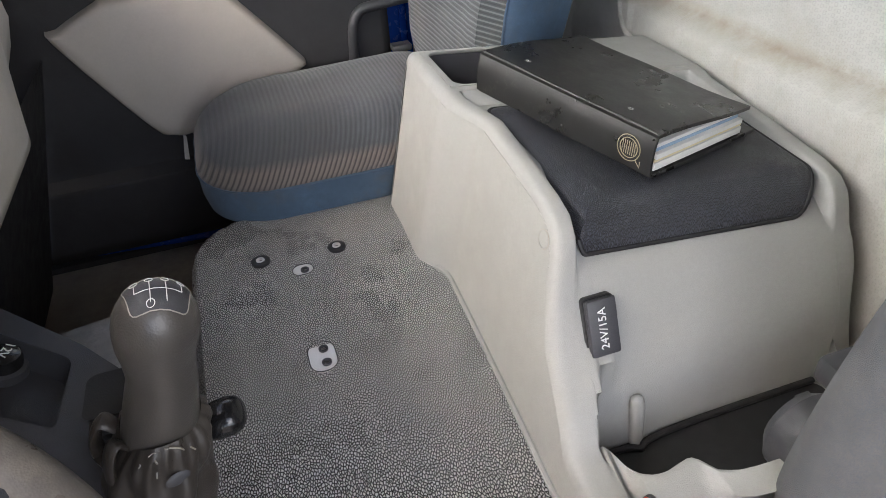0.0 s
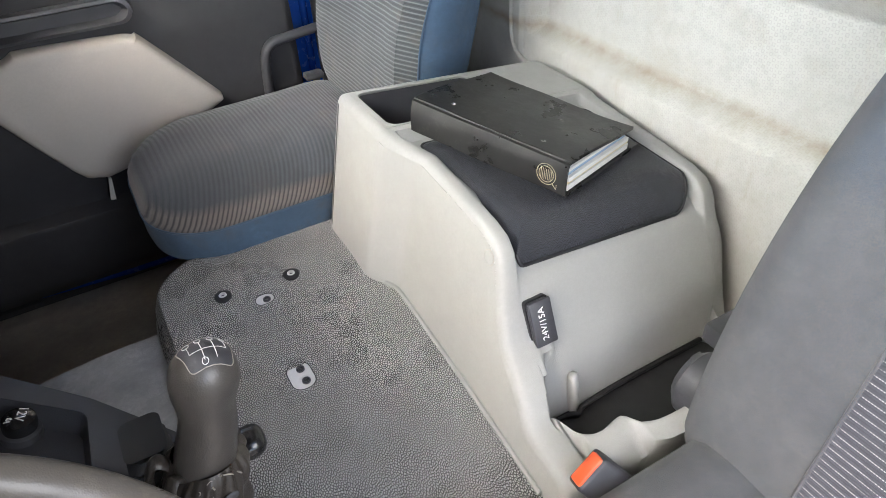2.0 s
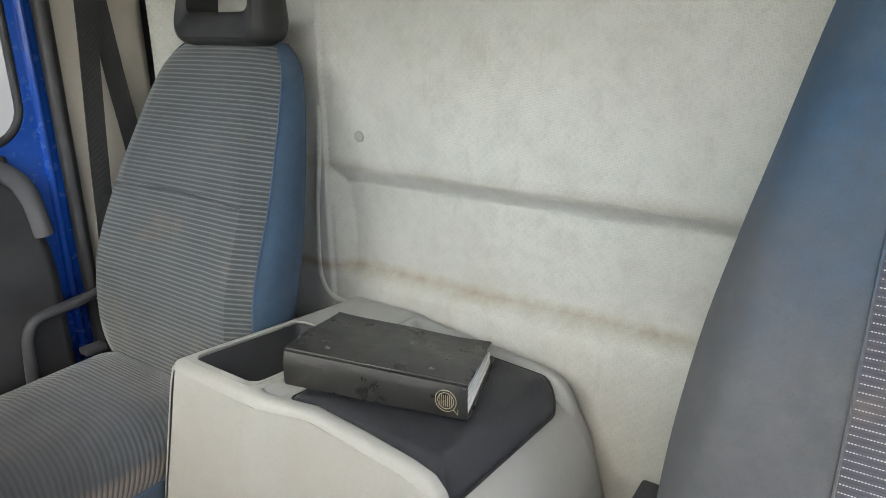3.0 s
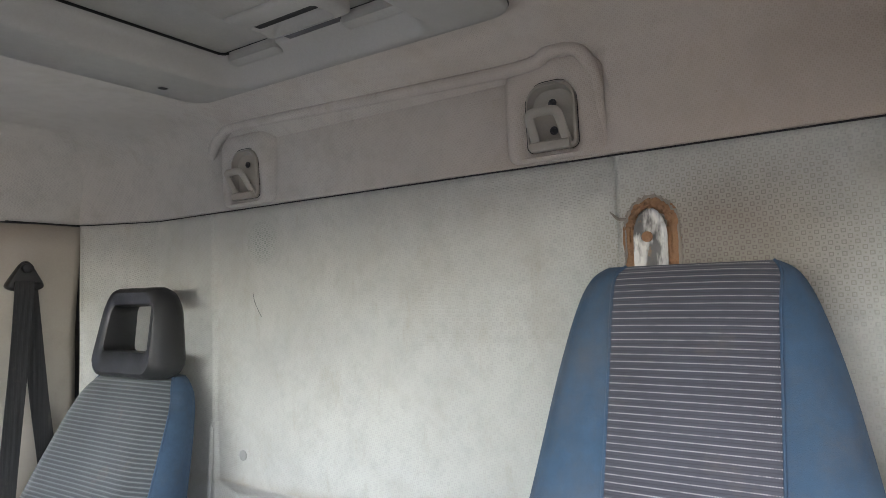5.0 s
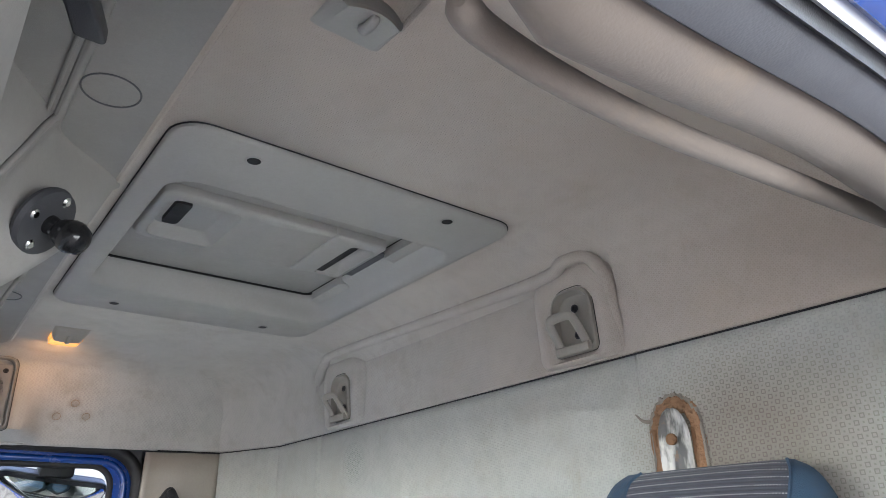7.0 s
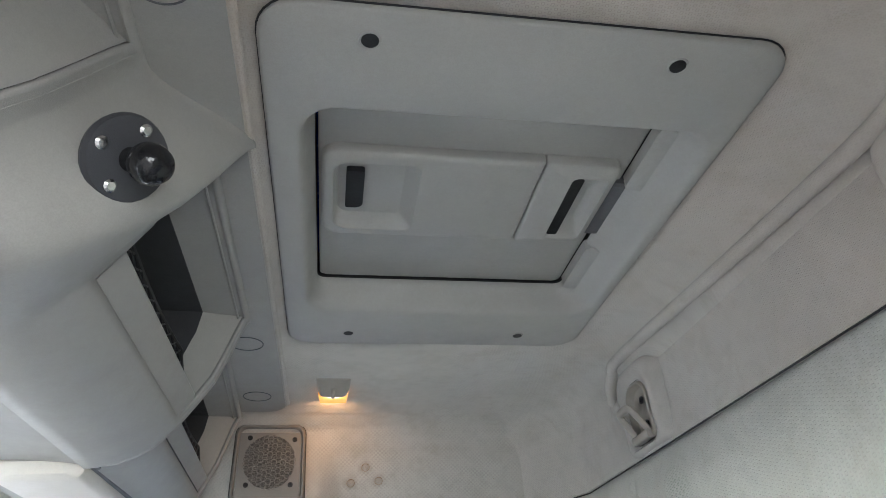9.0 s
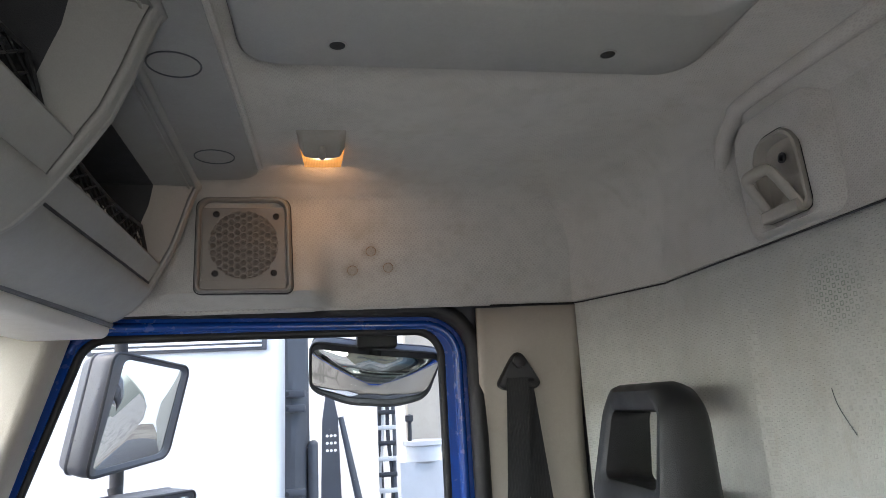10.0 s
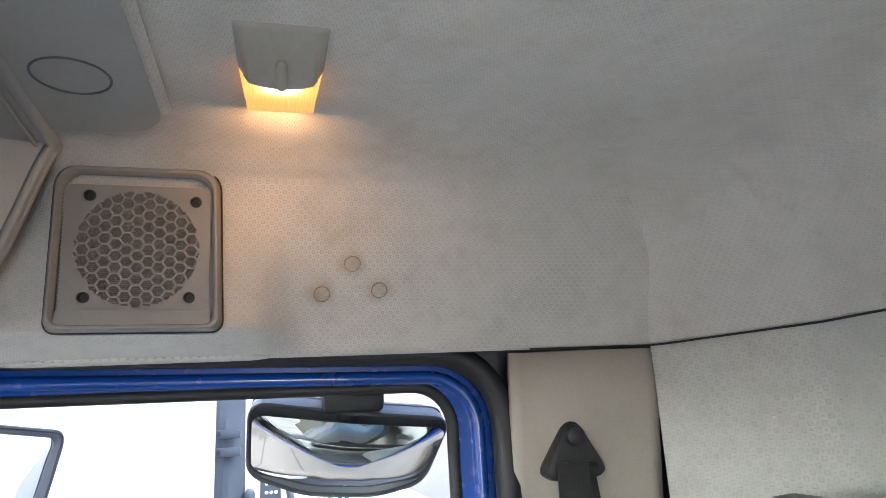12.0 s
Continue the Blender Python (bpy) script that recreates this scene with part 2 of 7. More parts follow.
def fabric_liner(name, color, cell, stain, wall=False):
    """Light headliner cloth with small woven squares, brown stains and soft waves."""
    m = Nodes(name)
    m.coord = m.t.nodes.new("ShaderNodeNewGeometry").outputs["Position"]
    uvn = m.t.nodes.new("ShaderNodeTexCoord")
    uv = m.add("ShaderNodeSeparateXYZ")
    m.link(uvn.outputs["UV"], uv.inputs[0])
    a, b = (m.math("ABSOLUTE", m.math("SUBTRACT", m.math("FRACT", m.math("DIVIDE", uv.outputs[k], 2 * cell)), 0.5)) for k in ("X", "Y"))
    a2, b2 = m.math("SUBTRACT", 0.5, a), m.math("SUBTRACT", 0.5, b)
    # staggered rows of hollow squares with small dots between them
    square = m.math("MINIMUM", m.math("MAXIMUM", a, b), m.math("MAXIMUM", a2, b2))
    dot = m.math("MINIMUM", m.math("MAXIMUM", a, b2), m.math("MAXIMUM", a2, b))
    rim = m.math("MAXIMUM", m.ramp(m.math("ABSOLUTE", m.math("SUBTRACT", square, 0.155)), 0.025, 0.055, 1.0, 0.0), m.ramp(dot, 0.05, 0.09, 0.8, 0.0))
    big = m.noise(2.2, 5.0, 0.6)
    mid = m.noise(9.0, 6.0, 0.68)
    col = m.mix(m.ramp(big, 0.35, 0.68), shade(color, 1.04), shade(color, 0.86))
    col = m.mix(m.ramp(mid, 0.52, 0.78, 0.0, stain), col, (0.30, 0.24, 0.17))
    specks = m.ramp(m.voronoi(26.0), 0.02, 0.05, 0.55, 0.0)
    keep = m.ramp(m.noise(7.0, 2.0), 0.55, 0.62)
    col = m.mix(m.math("MULTIPLY", specks, keep), col, (0.20, 0.16, 0.11))
    # handling marks at two sizes
    col = m.mix(m.ramp(m.noise(34.0, 6.0, 0.72), 0.46, 0.70, 0.0, 0.45), col, shade(color, 0.74))
    col = m.mix(m.ramp(m.noise(15.0, 5.0, 0.7, m.scaled((1.0, 1.8, 0.6))), 0.58, 0.74, 0.0, 0.35), col, (0.33, 0.28, 0.215))
    rough_patch = m.ramp(m.noise(4.0, 5.0, 0.7), 0.36, 0.62, 0.14, 0.30 if wall else 0.66)
    col = m.mix(m.math("MULTIPLY", rim, rough_patch), col, shade(color, 0.62))
    for cx_, cy_, cz_ in ((0.258, 1.630, 1.655), (0.221, 1.647, 1.618), (0.293, 1.645, 1.622)):
        spot = m.add("ShaderNodeVectorMath")
        spot.operation = "DISTANCE"
        m.link(m.coord, spot.inputs[0])
        spot.inputs[1].default_value = (cx_, cy_, cz_)
        if not wall:
            far = m.math("ADD", spot.outputs["Value"], m.math("MULTIPLY", m.math("SUBTRACT", m.noise(60.0, 3.0), 0.5), 0.02))
            col = m.mix(m.ramp(far, 0.009, 0.024, 0.42, 0.0), col, (0.27, 0.19, 0.12))
    if not wall:
        # years of brown grime, heaviest on the driver's side
        across = m.math("ADD", m.dot((0, 1, 0)), m.math("MULTIPLY", m.noise(3.0, 6.0, 0.7), 1.2))
        col = m.mix(m.ramp(across, 1.7, 0.5, 0.0, 0.48), col, (color[0] * 0.97, color[1] * 0.77, color[2] * 0.62))
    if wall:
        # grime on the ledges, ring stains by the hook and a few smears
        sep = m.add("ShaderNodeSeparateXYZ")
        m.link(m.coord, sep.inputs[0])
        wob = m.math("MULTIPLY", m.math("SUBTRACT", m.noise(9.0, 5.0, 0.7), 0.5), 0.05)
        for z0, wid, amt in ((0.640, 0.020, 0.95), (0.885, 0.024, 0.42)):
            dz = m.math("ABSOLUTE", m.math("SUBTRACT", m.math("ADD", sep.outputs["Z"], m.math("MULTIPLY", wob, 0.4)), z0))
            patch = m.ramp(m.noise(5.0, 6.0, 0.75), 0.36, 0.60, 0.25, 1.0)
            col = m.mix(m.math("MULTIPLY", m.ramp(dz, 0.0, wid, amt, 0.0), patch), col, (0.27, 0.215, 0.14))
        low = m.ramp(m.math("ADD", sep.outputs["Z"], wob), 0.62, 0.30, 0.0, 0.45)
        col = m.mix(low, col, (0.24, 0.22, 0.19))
        near = m.add("ShaderNodeVectorMath")
        near.operation = "DISTANCE"
        m.link(m.coord, near.inputs[0])
        near.inputs[1].default_value = (0.81, 1.075, 1.465)
        dist = m.math("ADD", near.outputs["Value"], m.math("MULTIPLY", wob, 0.25))
        rings_ = m.math("ABSOLUTE", m.math("SUBTRACT", m.math("FRACT", m.math("DIVIDE", dist, 0.024)), 0.5))
        mask = m.math("MULTIPLY", m.ramp(rings_, 0.30, 0.5, 0.0, 0.20), m.ramp(dist, 0.085, 0.095, 1.0, 0.0))
        col = m.mix(m.math("MULTIPLY", mask, m.ramp(m.noise(40.0, 4.0), 0.35, 0.6)), col, (0.25, 0.27, 0.24))
        col = m.mix(m.math("MULTIPLY", m.ramp(dist, 0.02, 0.06, 0.7, 0.0), rim), col, (0.17, 0.21, 0.18))
        # brown smear beside the torn hole
        ey = m.math("DIVIDE", m.math("SUBTRACT", sep.outputs["Y"], 0.035), 0.21)
        ez = m.math("DIVIDE", m.math("SUBTRACT", sep.outputs["Z"], 1.385), 0.15)
        smear = m.math("SQRT", m.math("ADD", m.math("MULTIPLY", ey, ey), m.math("MULTIPLY", ez, ez)))
        smear = m.math("ADD", smear, m.math("MULTIPLY", wob, 9.0))
        col = m.mix(m.ramp(smear, 0.35, 1.05, 0.72, 0.0), col, (0.22, 0.175, 0.14))
        worn = m.math("MULTIPLY", m.ramp(smear, 0.5, 1.15, 0.5, 0.0), rim)
        col = m.mix(worn, col, (0.13, 0.10, 0.08))
        streak = m.ramp(m.noise(3.0, 6.0, 0.7, m.scaled((1, 1.6, 0.7))), 0.52, 0.72, 0.0, 0.45)
        col = m.mix(streak, col, (0.36, 0.34, 0.28))
    nor = m.bump(rim, 0.5, cell * -0.12)
    nor = m.bump(m.noise(420.0, 3.0), 0.3, 0.001, nor)
    return m.done(col, 0.92, nor, Sheen_Weight=0.15)


def striped(name, direction, period, base, line, ribs=3, width=0.05, depth=0.55, grime=0.0, crest=0.0):
    """Seat cloth: dark ribs with a fine pale dotted line at each period."""
    m = Nodes(name)
    s = m.dot(direction)
    f = m.math("FRACT", m.math("DIVIDE", s, period))
    r = m.math("FRACT", m.math("DIVIDE", s, period / ribs))
    d_line = m.math("ABSOLUTE", m.math("SUBTRACT", f, 0.5))
    d_rib = m.math("ABSOLUTE", m.math("SUBTRACT", r, 0.5))
    big = m.noise(6.0, 5.0, 0.6)
    col = m.mix(m.ramp(big, 0.3, 0.7), shade(base, 0.85), shade(base, 1.2))
    col = m.mix(m.ramp(d_rib, 0.30, 0.48, 0.0, depth), col, shade(base, 0.5))
    stitch = m.math("ABSOLUTE", m.math("SUBTRACT", m.math("FRACT", m.math("DIVIDE", m.dot((0, 1, 0)), 0.0034)), 0.5))
    dots = m.math("MULTIPLY", m.ramp(stitch, 0.22, 0.34, 1.0, 0.15), m.ramp(m.noise(90.0, 3.0), 0.36, 0.5, 0.35, 1.0))
    on = m.math("MULTIPLY", m.ramp(d_line, width, width * 1.7, 1.0, 0.0), dots if width < 0.1 else 1.0)
    col = m.mix(m.math("MULTIPLY", on, 0.8), col, line)
    col = m.mix(m.ramp(m.noise(11.0, 6.0, 0.7), 0.56, 0.8, 0.0, 0.35), col, (0.16, 0.12, 0.08))
    if grime:
        # black sitting wear, heaviest at the front edge
        front = m.math("ADD", m.dot((-1, 0, 0)), m.math("MULTIPLY", m.noise(5.0, 5.0, 0.65), 0.5))
        col = m.mix(m.ramp(front, 0.12, 0.38, 0.0, grime), col, (0.022, 0.023, 0.025))
    if crest:
        # brown rubbed ribs along the rounded edge of the cushion
        h = m.math("ABSOLUTE", m.math("SUBTRACT", m.math("ADD", m.dot((0, 0, 1)), m.math("MULTIPLY", m.noise(9.0, 5.0, 0.7), 0.02)), crest + 0.010))
        rubbed = m.mix(m.ramp(d_rib, 0.22, 0.42), (0.135, 0.115, 0.10), (0.035, 0.030, 0.028))
        col = m.mix(m.ramp(h, 0.010, 0.026, 0.85, 0.0), col, rubbed)
    nor = m.bump(m.math("SUBTRACT", 0.5, d_rib), 0.7, period / ribs * 0.35)
    nor = m.bump(m.noise(900.0, 2.0), 0.35, 0.0006, nor)
    return m.done(col, 0.9, nor, Sheen_Weight=0.2)


def cloth(name, color, wear=(0.2, 0.17, 0.14), amount=0.4, scale=8.0, worn_below=0.0):
    m = Nodes(name)
    col = m.mix(m.ramp(m.noise(scale, 5.0, 0.65), 0.3, 0.7), shade(color, 0.7), shade(color, 1.25))
    col = m.mix(m.ramp(m.noise(scale * 9.0, 4.0, 0.7), 0.35, 0.7, 0.0, 0.45), col, shade(color, 0.6))
    col = m.mix(m.ramp(m.noise(scale * 1.7, 6.0, 0.7), 0.52, 0.78, 0.0, amount), col, wear)
    if worn_below:
        # rubbed grey-brown where people slide past
        h = m.math("ADD", m.dot((0, 0, 1)), m.math("MULTIPLY", m.noise(6.0, 5.0, 0.7), 0.35))
        blot = m.mix(m.ramp(m.noise(13.0, 5.0, 0.7), 0.35, 0.68), shade(wear, 0.82), shade(wear, 1.1))
        col = m.mix(m.ramp(h, worn_below + 0.28, worn_below - 0.02, 0.0, 0.9), col, blot)
        col = m.mix(m.ramp(m.noise(55.0, 4.0, 0.7), 0.45, 0.7, 0.0, 0.3), col, shade(wear, 0.7))
    col = m.mix(m.ramp(m.noise(900.0, 2.0), 0.4, 0.62, 0.0, 0.45), col, shade(color, 0.55))
    nor = m.bump(m.noise(850.0, 2.0), 0.5, 0.0009)
    return m.done(col, 0.92, nor, Sheen_Weight=0.04)


def pebbled(name, color, scale, depth, rough=0.55, dust=0.2, worm=0.0):
    """Leather-grained rubber or vinyl: raised islands, crease shade and lit tops put into the colour; worm draws them
    out into wrinkles.
    """
    m = Nodes(name)
    lay = m.add("ShaderNodeMapping")
    m.link(m.coord, lay.inputs["Vector"])
    lay.inputs["Rotation"].default_value = (0, 0, radians(35 if worm else 0))
    lay.inputs["Scale"].default_value = (1.0, worm or 0.8, 1.0)
    warp = m.add("ShaderNodeTexNoise", Scale=scale * 0.9, Detail=1.0)
    m.link(lay.outputs["Vector"], warp.inputs["Vector"])
    shift = m.add("ShaderNodeVectorMath")
    shift.operation = "MULTIPLY_ADD"
    m.link(warp.outputs["Color"], shift.inputs[0])
    shift.inputs[1].default_value = (0.42 / scale,) * 3
    m.link(lay.outputs["Vector"], shift.inputs[2])
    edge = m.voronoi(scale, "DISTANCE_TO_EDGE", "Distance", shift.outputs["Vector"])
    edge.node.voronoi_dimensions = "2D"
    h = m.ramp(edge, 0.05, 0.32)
    # shade of the creases and gleam of the tops are painted into the colour
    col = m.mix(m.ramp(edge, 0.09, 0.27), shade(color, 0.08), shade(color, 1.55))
    col = m.mix(m.ramp(m.noise(4.0, 6.0, 0.65), 0.42, 0.75, 0.0, dust), col, (0.3, 0.28, 0.25))
    col = m.mix(m.ramp(m.noise(70.0, 4.0, 0.6), 0.58, 0.7, 0.0, dust), col, (0.34, 0.32, 0.30))
    ro = m.ramp(m.noise(12.0, 4.0), 0.3, 0.7, rough - 0.08, rough + 0.10)
    nor = m.bump(h, 0.9, depth)
    return m.done(col, ro, nor)


def leatherette(name):
    """Old black leatherette: glossy, with grey scuffs, fine scratches and shallow dents."""
    m = Nodes(name)
    big = m.noise(7.0, 4.0, 0.6)
    col = m.mix(m.ramp(big, 0.3, 0.7), (0.009, 0.009, 0.009), (0.018, 0.018, 0.017))
    scuff = m.ramp(m.noise(26.0, 7.0, 0.75), 0.56, 0.74, 0.0, 0.55)
    col = m.mix(m.math("MULTIPLY", scuff, m.ramp(m.noise(6.0, 3.0), 0.42, 0.62)), col, (0.11, 0.10, 0.09))
    scratch = m.ramp(m.noise(9.0, 6.0, 0.8, m.scaled((22.0, 1.5, 4.0))), 0.66, 0.72, 0.0, 0.5)
    col = m.mix(scratch, col, (0.07, 0.066, 0.06))
    ro = m.ramp(m.noise(14.0, 5.0, 0.65), 0.3, 0.7, 0.20, 0.42)
    nor = m.bump(m.noise(420.0, 3.0), 0.25, 0.0005)
    nor = m.bump(m.noise(18.0, 3.0, 0.5), 0.35, 0.004, nor)
    return m.done(col, ro, nor)


def paint(name, color, rough=0.18, metal=0.0, coat=0.6):
    m = Nodes(name)
    col = m.mix(m.ramp(m.noise(3.0, 4.0), 0.3, 0.7), shade(color, 0.9), shade(color, 1.1))
    col = m.mix(m.ramp(m.noise(60.0, 6.0, 0.75), 0.66, 0.8, 0.0, 0.3), col, (0.3, 0.28, 0.26))
    ro = m.ramp(m.noise(45.0, 5.0), 0.35, 0.75, rough, rough + 0.15)
    return m.done(col, ro, m.bump(m.noise(25.0, 2.0), 0.08, 0.002), metal, Coat_Weight=coat, Coat_Roughness=0.08)


def lit_lens(name):
    """Ribbed amber lens over a small bulb: it glows most where the bulb sits behind it."""
    m = Nodes(name)
    w = m.math("FRACT", m.math("DIVIDE", m.dot((1, 0, 0)), 0.0026))
    rib = m.math("ABSOLUTE", m.math("SUBTRACT", w, 0.5))
    m.done((0.9, 0.5, 0.12), 0.22, m.bump(rib, 0.6, 0.001))
    near = m.add("ShaderNodeVectorMath")
    near.operation = "DISTANCE"
    flat = m.add("ShaderNodeMapping")
    m.link(m.coord, flat.inputs["Vector"])
    flat.inputs["Scale"].default_value = (0.72, 1.0, 0.0)
    m.link(flat.outputs["Vector"], near.inputs[0])
    near.inputs[1].default_value = (0.0, 0.0135, 0.0)
    d = near.outputs["Value"]
    core = m.ramp(d, 0.002, 0.013, 3.0, 0.0)
    halo = m.ramp(d, 0.006, 0.030, 0.22, 0.0)
    power = m.math("ADD", m.math("ADD", core, halo), m.ramp(rib, 0.0, 0.5, 0.13, 0.20))
    p = m.bsdf.inputs
    m.link(m.mix(m.ramp(d, 0.008, 0.018, 1.0, 0.0), (1.0, 0.37, 0.09), (1.0, 0.74, 0.40)), p["Emission Color"])
    m.link(power, p["Emission Strength"])
    return m.mat


def clear(name, tint=(1, 1, 1), rough=0.0):
    m = Nodes(name)
    return m.done(tint, rough, None, Transmission_Weight=1.0, IOR=1.02)


def crumpled(name):
    """Thin bent sheet metal with rubbed pale paint and bare dark patches."""
    m = Nodes(name)
    col = m.mix(m.ramp(m.noise(30.0, 4.0, 0.6, m.scaled((1, 1.6, 0.5))), 0.40, 0.54), (0.56, 0.54, 0.50), (0.11, 0.107, 0.103))
    col = m.mix(m.ramp(m.noise(60.0, 5.0, 0.7), 0.60, 0.72, 0.0, 0.7), col, (0.26, 0.15, 0.08))
    return m.done(col, 0.36, m.bump(m.noise(40.0, 1.0, 0.5, m.scaled((1, 1.5, 0.45))), 0.5, 0.010), 0.35)


def mirror(name):
    m = Nodes(name)
    ro = m.ramp(m.noise(30.0, 5.0, 0.7), 0.55, 0.85, 0.0, 0.12)
    return m.done((0.86, 0.89, 0.90), ro, None, 1.0)


M_LINER = fabric_liner("headliner_cloth", (0.505, 0.486, 0.452), 0.0050, 0.42)
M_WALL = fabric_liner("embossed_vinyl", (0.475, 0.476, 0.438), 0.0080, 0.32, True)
WOVEN += [M_LINER, M_WALL]
M_TRIM = plastic("pillar_trim_plastic", (0.38, 0.345, 0.295), 0.62, 700, 0.0003, 0.1, 0.25)
M_ROOF = plastic("roof_console_plastic", (0.375, 0.368, 0.345), 0.52, 900, 0.0002, 0.06, 0.10)
M_OVER = plastic("overhead_plastic", (0.335, 0.325, 0.305), 0.55, 900, 0.0002, 0.08, 0.15)
M_BEIGE = plastic("console_plastic", (0.305, 0.308, 0.292), 0.5, 700, 0.00035, 0.06, 0.12, (0.3, 0.27, 0.2))
M_DASH = plastic("dash_plastic_light", (0.61, 0.575, 0.53), 0.5, 800, 0.0003, 0.08, 0.2, (0.3, 0.25, 0.18))
M_DOORLIGHT = plastic("door_insert_plastic", (0.44, 0.41, 0.375), 0.5, 900, 0.0002, 0.08, 0.12)
M_DARK = plastic("dark_plastic", (0.048, 0.049, 0.055), 0.48, 800, 0.0004, 0.25, 0.25, (0.1, 0.1, 0.1))
M_DARKGREY = plastic("charcoal_plastic", (0.10, 0.101, 0.11), 0.5, 600, 0.0005, 0.2, 0.3, (0.15, 0.15, 0.15))
M_DOORDARK = plastic("door_plastic", (0.034, 0.034, 0.037), 0.62, 800, 0.0004, 0.25, 0.2, (0.06, 0.06, 0.06), Specular_IOR_Level=0.28)
M_RUBBER = plastic("rubber_seal", (0.018, 0.018, 0.02), 0.55, 500, 0.0003, 0.3, 0.25, (0.1, 0.1, 0.1))
M_BLACKMAT = plastic("black_mat_rubber", (0.007, 0.007, 0.008), 0.6, 500, 0.0003, 0.3, 0.1, (0.03, 0.03, 0.03))
M_HEADREST = plastic("headrest_foam", (0.017, 0.017, 0.018), 0.42, 700, 0.0004, 0.2, 0.2, (0.06, 0.06, 0.06))
M_LID = pebbled("lid_vinyl", (0.030, 0.033, 0.043), 560, 0.0006, 0.40, 0.06)
M_BINDER = leatherette("binder_leatherette")
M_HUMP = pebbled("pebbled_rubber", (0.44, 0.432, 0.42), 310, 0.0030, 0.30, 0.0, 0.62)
M_CARPET = cloth("footwell_carpet", (0.50, 0.495, 0.485), (0.3, 0.29, 0.27), 0.6, 12)
M_MAT = cloth("floor_mat", (0.40, 0.36, 0.315), (0.22, 0.19, 0.165), 0.5, 6)
M_BLUE = paint("blue_paint", (0.006, 0.055, 0.30))
M_STRIPE_BACK = striped("striped_seat_cloth_back", (0.25, 0, 1), 0.0098, (0.046, 0.052, 0.056), (0.125, 0.136, 0.138), 1, 0.11)
M_STRIPE_SEAT = striped("striped_seat_cloth_cushion", (1, 0, -0.6), 0.0098, (0.055, 0.064, 0.075), (0.085, 0.094, 0.104), 1, 0.16, 0.35, 0.62, 0.440)
M_STRIPE_DRV = striped("striped_seat_cloth_driver", (0.25, 0, 1), 0.0105, (0.050, 0.051, 0.064), (0.50, 0.49, 0.48), 2, 0.05)
M_VELOUR = cloth("blue_velour", (0.040, 0.080, 0.135), (0.085, 0.083, 0.08), 0.4)
M_VELOUR_BAND = cloth("grimy_blue_velour", (0.048, 0.088, 0.138), (0.070, 0.060, 0.052), 0.85, 7)
M_VELOUR_WORN = cloth("worn_blue_velour", (0.042, 0.088, 0.148), (0.104, 0.097, 0.090), 0.6, 4, 0.98)
M_METAL = plastic("bare_metal", (0.72, 0.71, 0.68), 0.35, 300, 0.0002, 0.2, 0.3, (0.3, 0.24, 0.18), Metallic=0.35)
M_WHITEPAINT = paint("white_paint", (0.78, 0.79, 0.80), 0.3, 0.0, 0.3)
M_CHROME = plastic("bright_metal", (0.7, 0.7, 0.7), 0.2, 300, 0.0001, 0.1, 0.0, Metallic=1.0)
M_MIRROR = mirror("mirror_glass")
M_GLASS = clear("window_glass", (0.97, 0.99, 0.985))
M_STRAP = striped("belt_webbing", (1, 0.3, 0), 0.006, (0.016, 0.016, 0.017), (0.032, 0.032, 0.032), 2)
M_PAPER = plastic("paper_edges", (0.75, 0.74, 0.70), 0.8, 500, 0.0004, 0.15)
M_GOLD = plastic("stamped_gold", (0.33, 0.285, 0.19), 0.4, 400, 0.0001, 0.2, 0.3)
M_LETTER = plastic("white_print", (0.75, 0.75, 0.73), 0.6)
M_ORANGE = plastic("orange_button", (0.75, 0.10, 0.03), 0.4, 500, 0.0002, 0.1, 0.2, (0.3, 0.1, 0.05))
M_CRUMPLE = crumpled("crumpled_bare_metal")
M_TRUCKGREY = plastic("weathered_grey_plastic", (0.11, 0.115, 0.13), 0.5, 300, 0.0004, 0.15, 0.2)
M_HOUSING = plastic("mirror_housing_plastic", (0.125, 0.13, 0.145), 0.34, 400, 0.0003, 0.12, 0.15)
# headliner cloth coloured darker for the shade along the door top, plus hand grime
M_RAIL = fabric_liner("shaded_grimy_rail_cloth", (0.185, 0.172, 0.160), 0.0046, 0.75)
M_KNOB = plastic("worn_knob_rubber", (0.062, 0.056, 0.050), 0.36, 500, 0.0003, 0.2, 0.3, (0.11, 0.10, 0.09))
M_SEALGREY = plastic("seal_rubber_grey", (0.105, 0.108, 0.122), 0.6, 500, 0.0003, 0.15, 0.2, (0.16, 0.15, 0.14))
M_HOOK = plastic("hook_plastic", (0.34, 0.315, 0.275), 0.5, 700, 0.0003, 0.1, 0.25)
M_POCKET = plastic("pocket_felt", (0.055, 0.056, 0.060), 0.9, 900, 0.0006, 0.2, 0.1)
M_FOAM = plastic("torn_foam", (0.34, 0.185, 0.10), 0.95, 250, 0.003, 0.5, 0.6, (0.12, 0.07, 0.04))
M_TORN = plastic("torn_cloth_edge", (0.30, 0.27, 0.23), 0.9, 300, 0.002, 0.3, 0.5, (0.14, 0.10, 0.07))
M_SPK = plastic("speaker_plastic", (0.205, 0.195, 0.182), 0.5, 900, 0.0002, 0.1, 0.1)
M_LAMP = lit_lens("amber_lens")
M_LENS = clear("clear_lens", (0.85, 0.86, 0.88), 0.25)


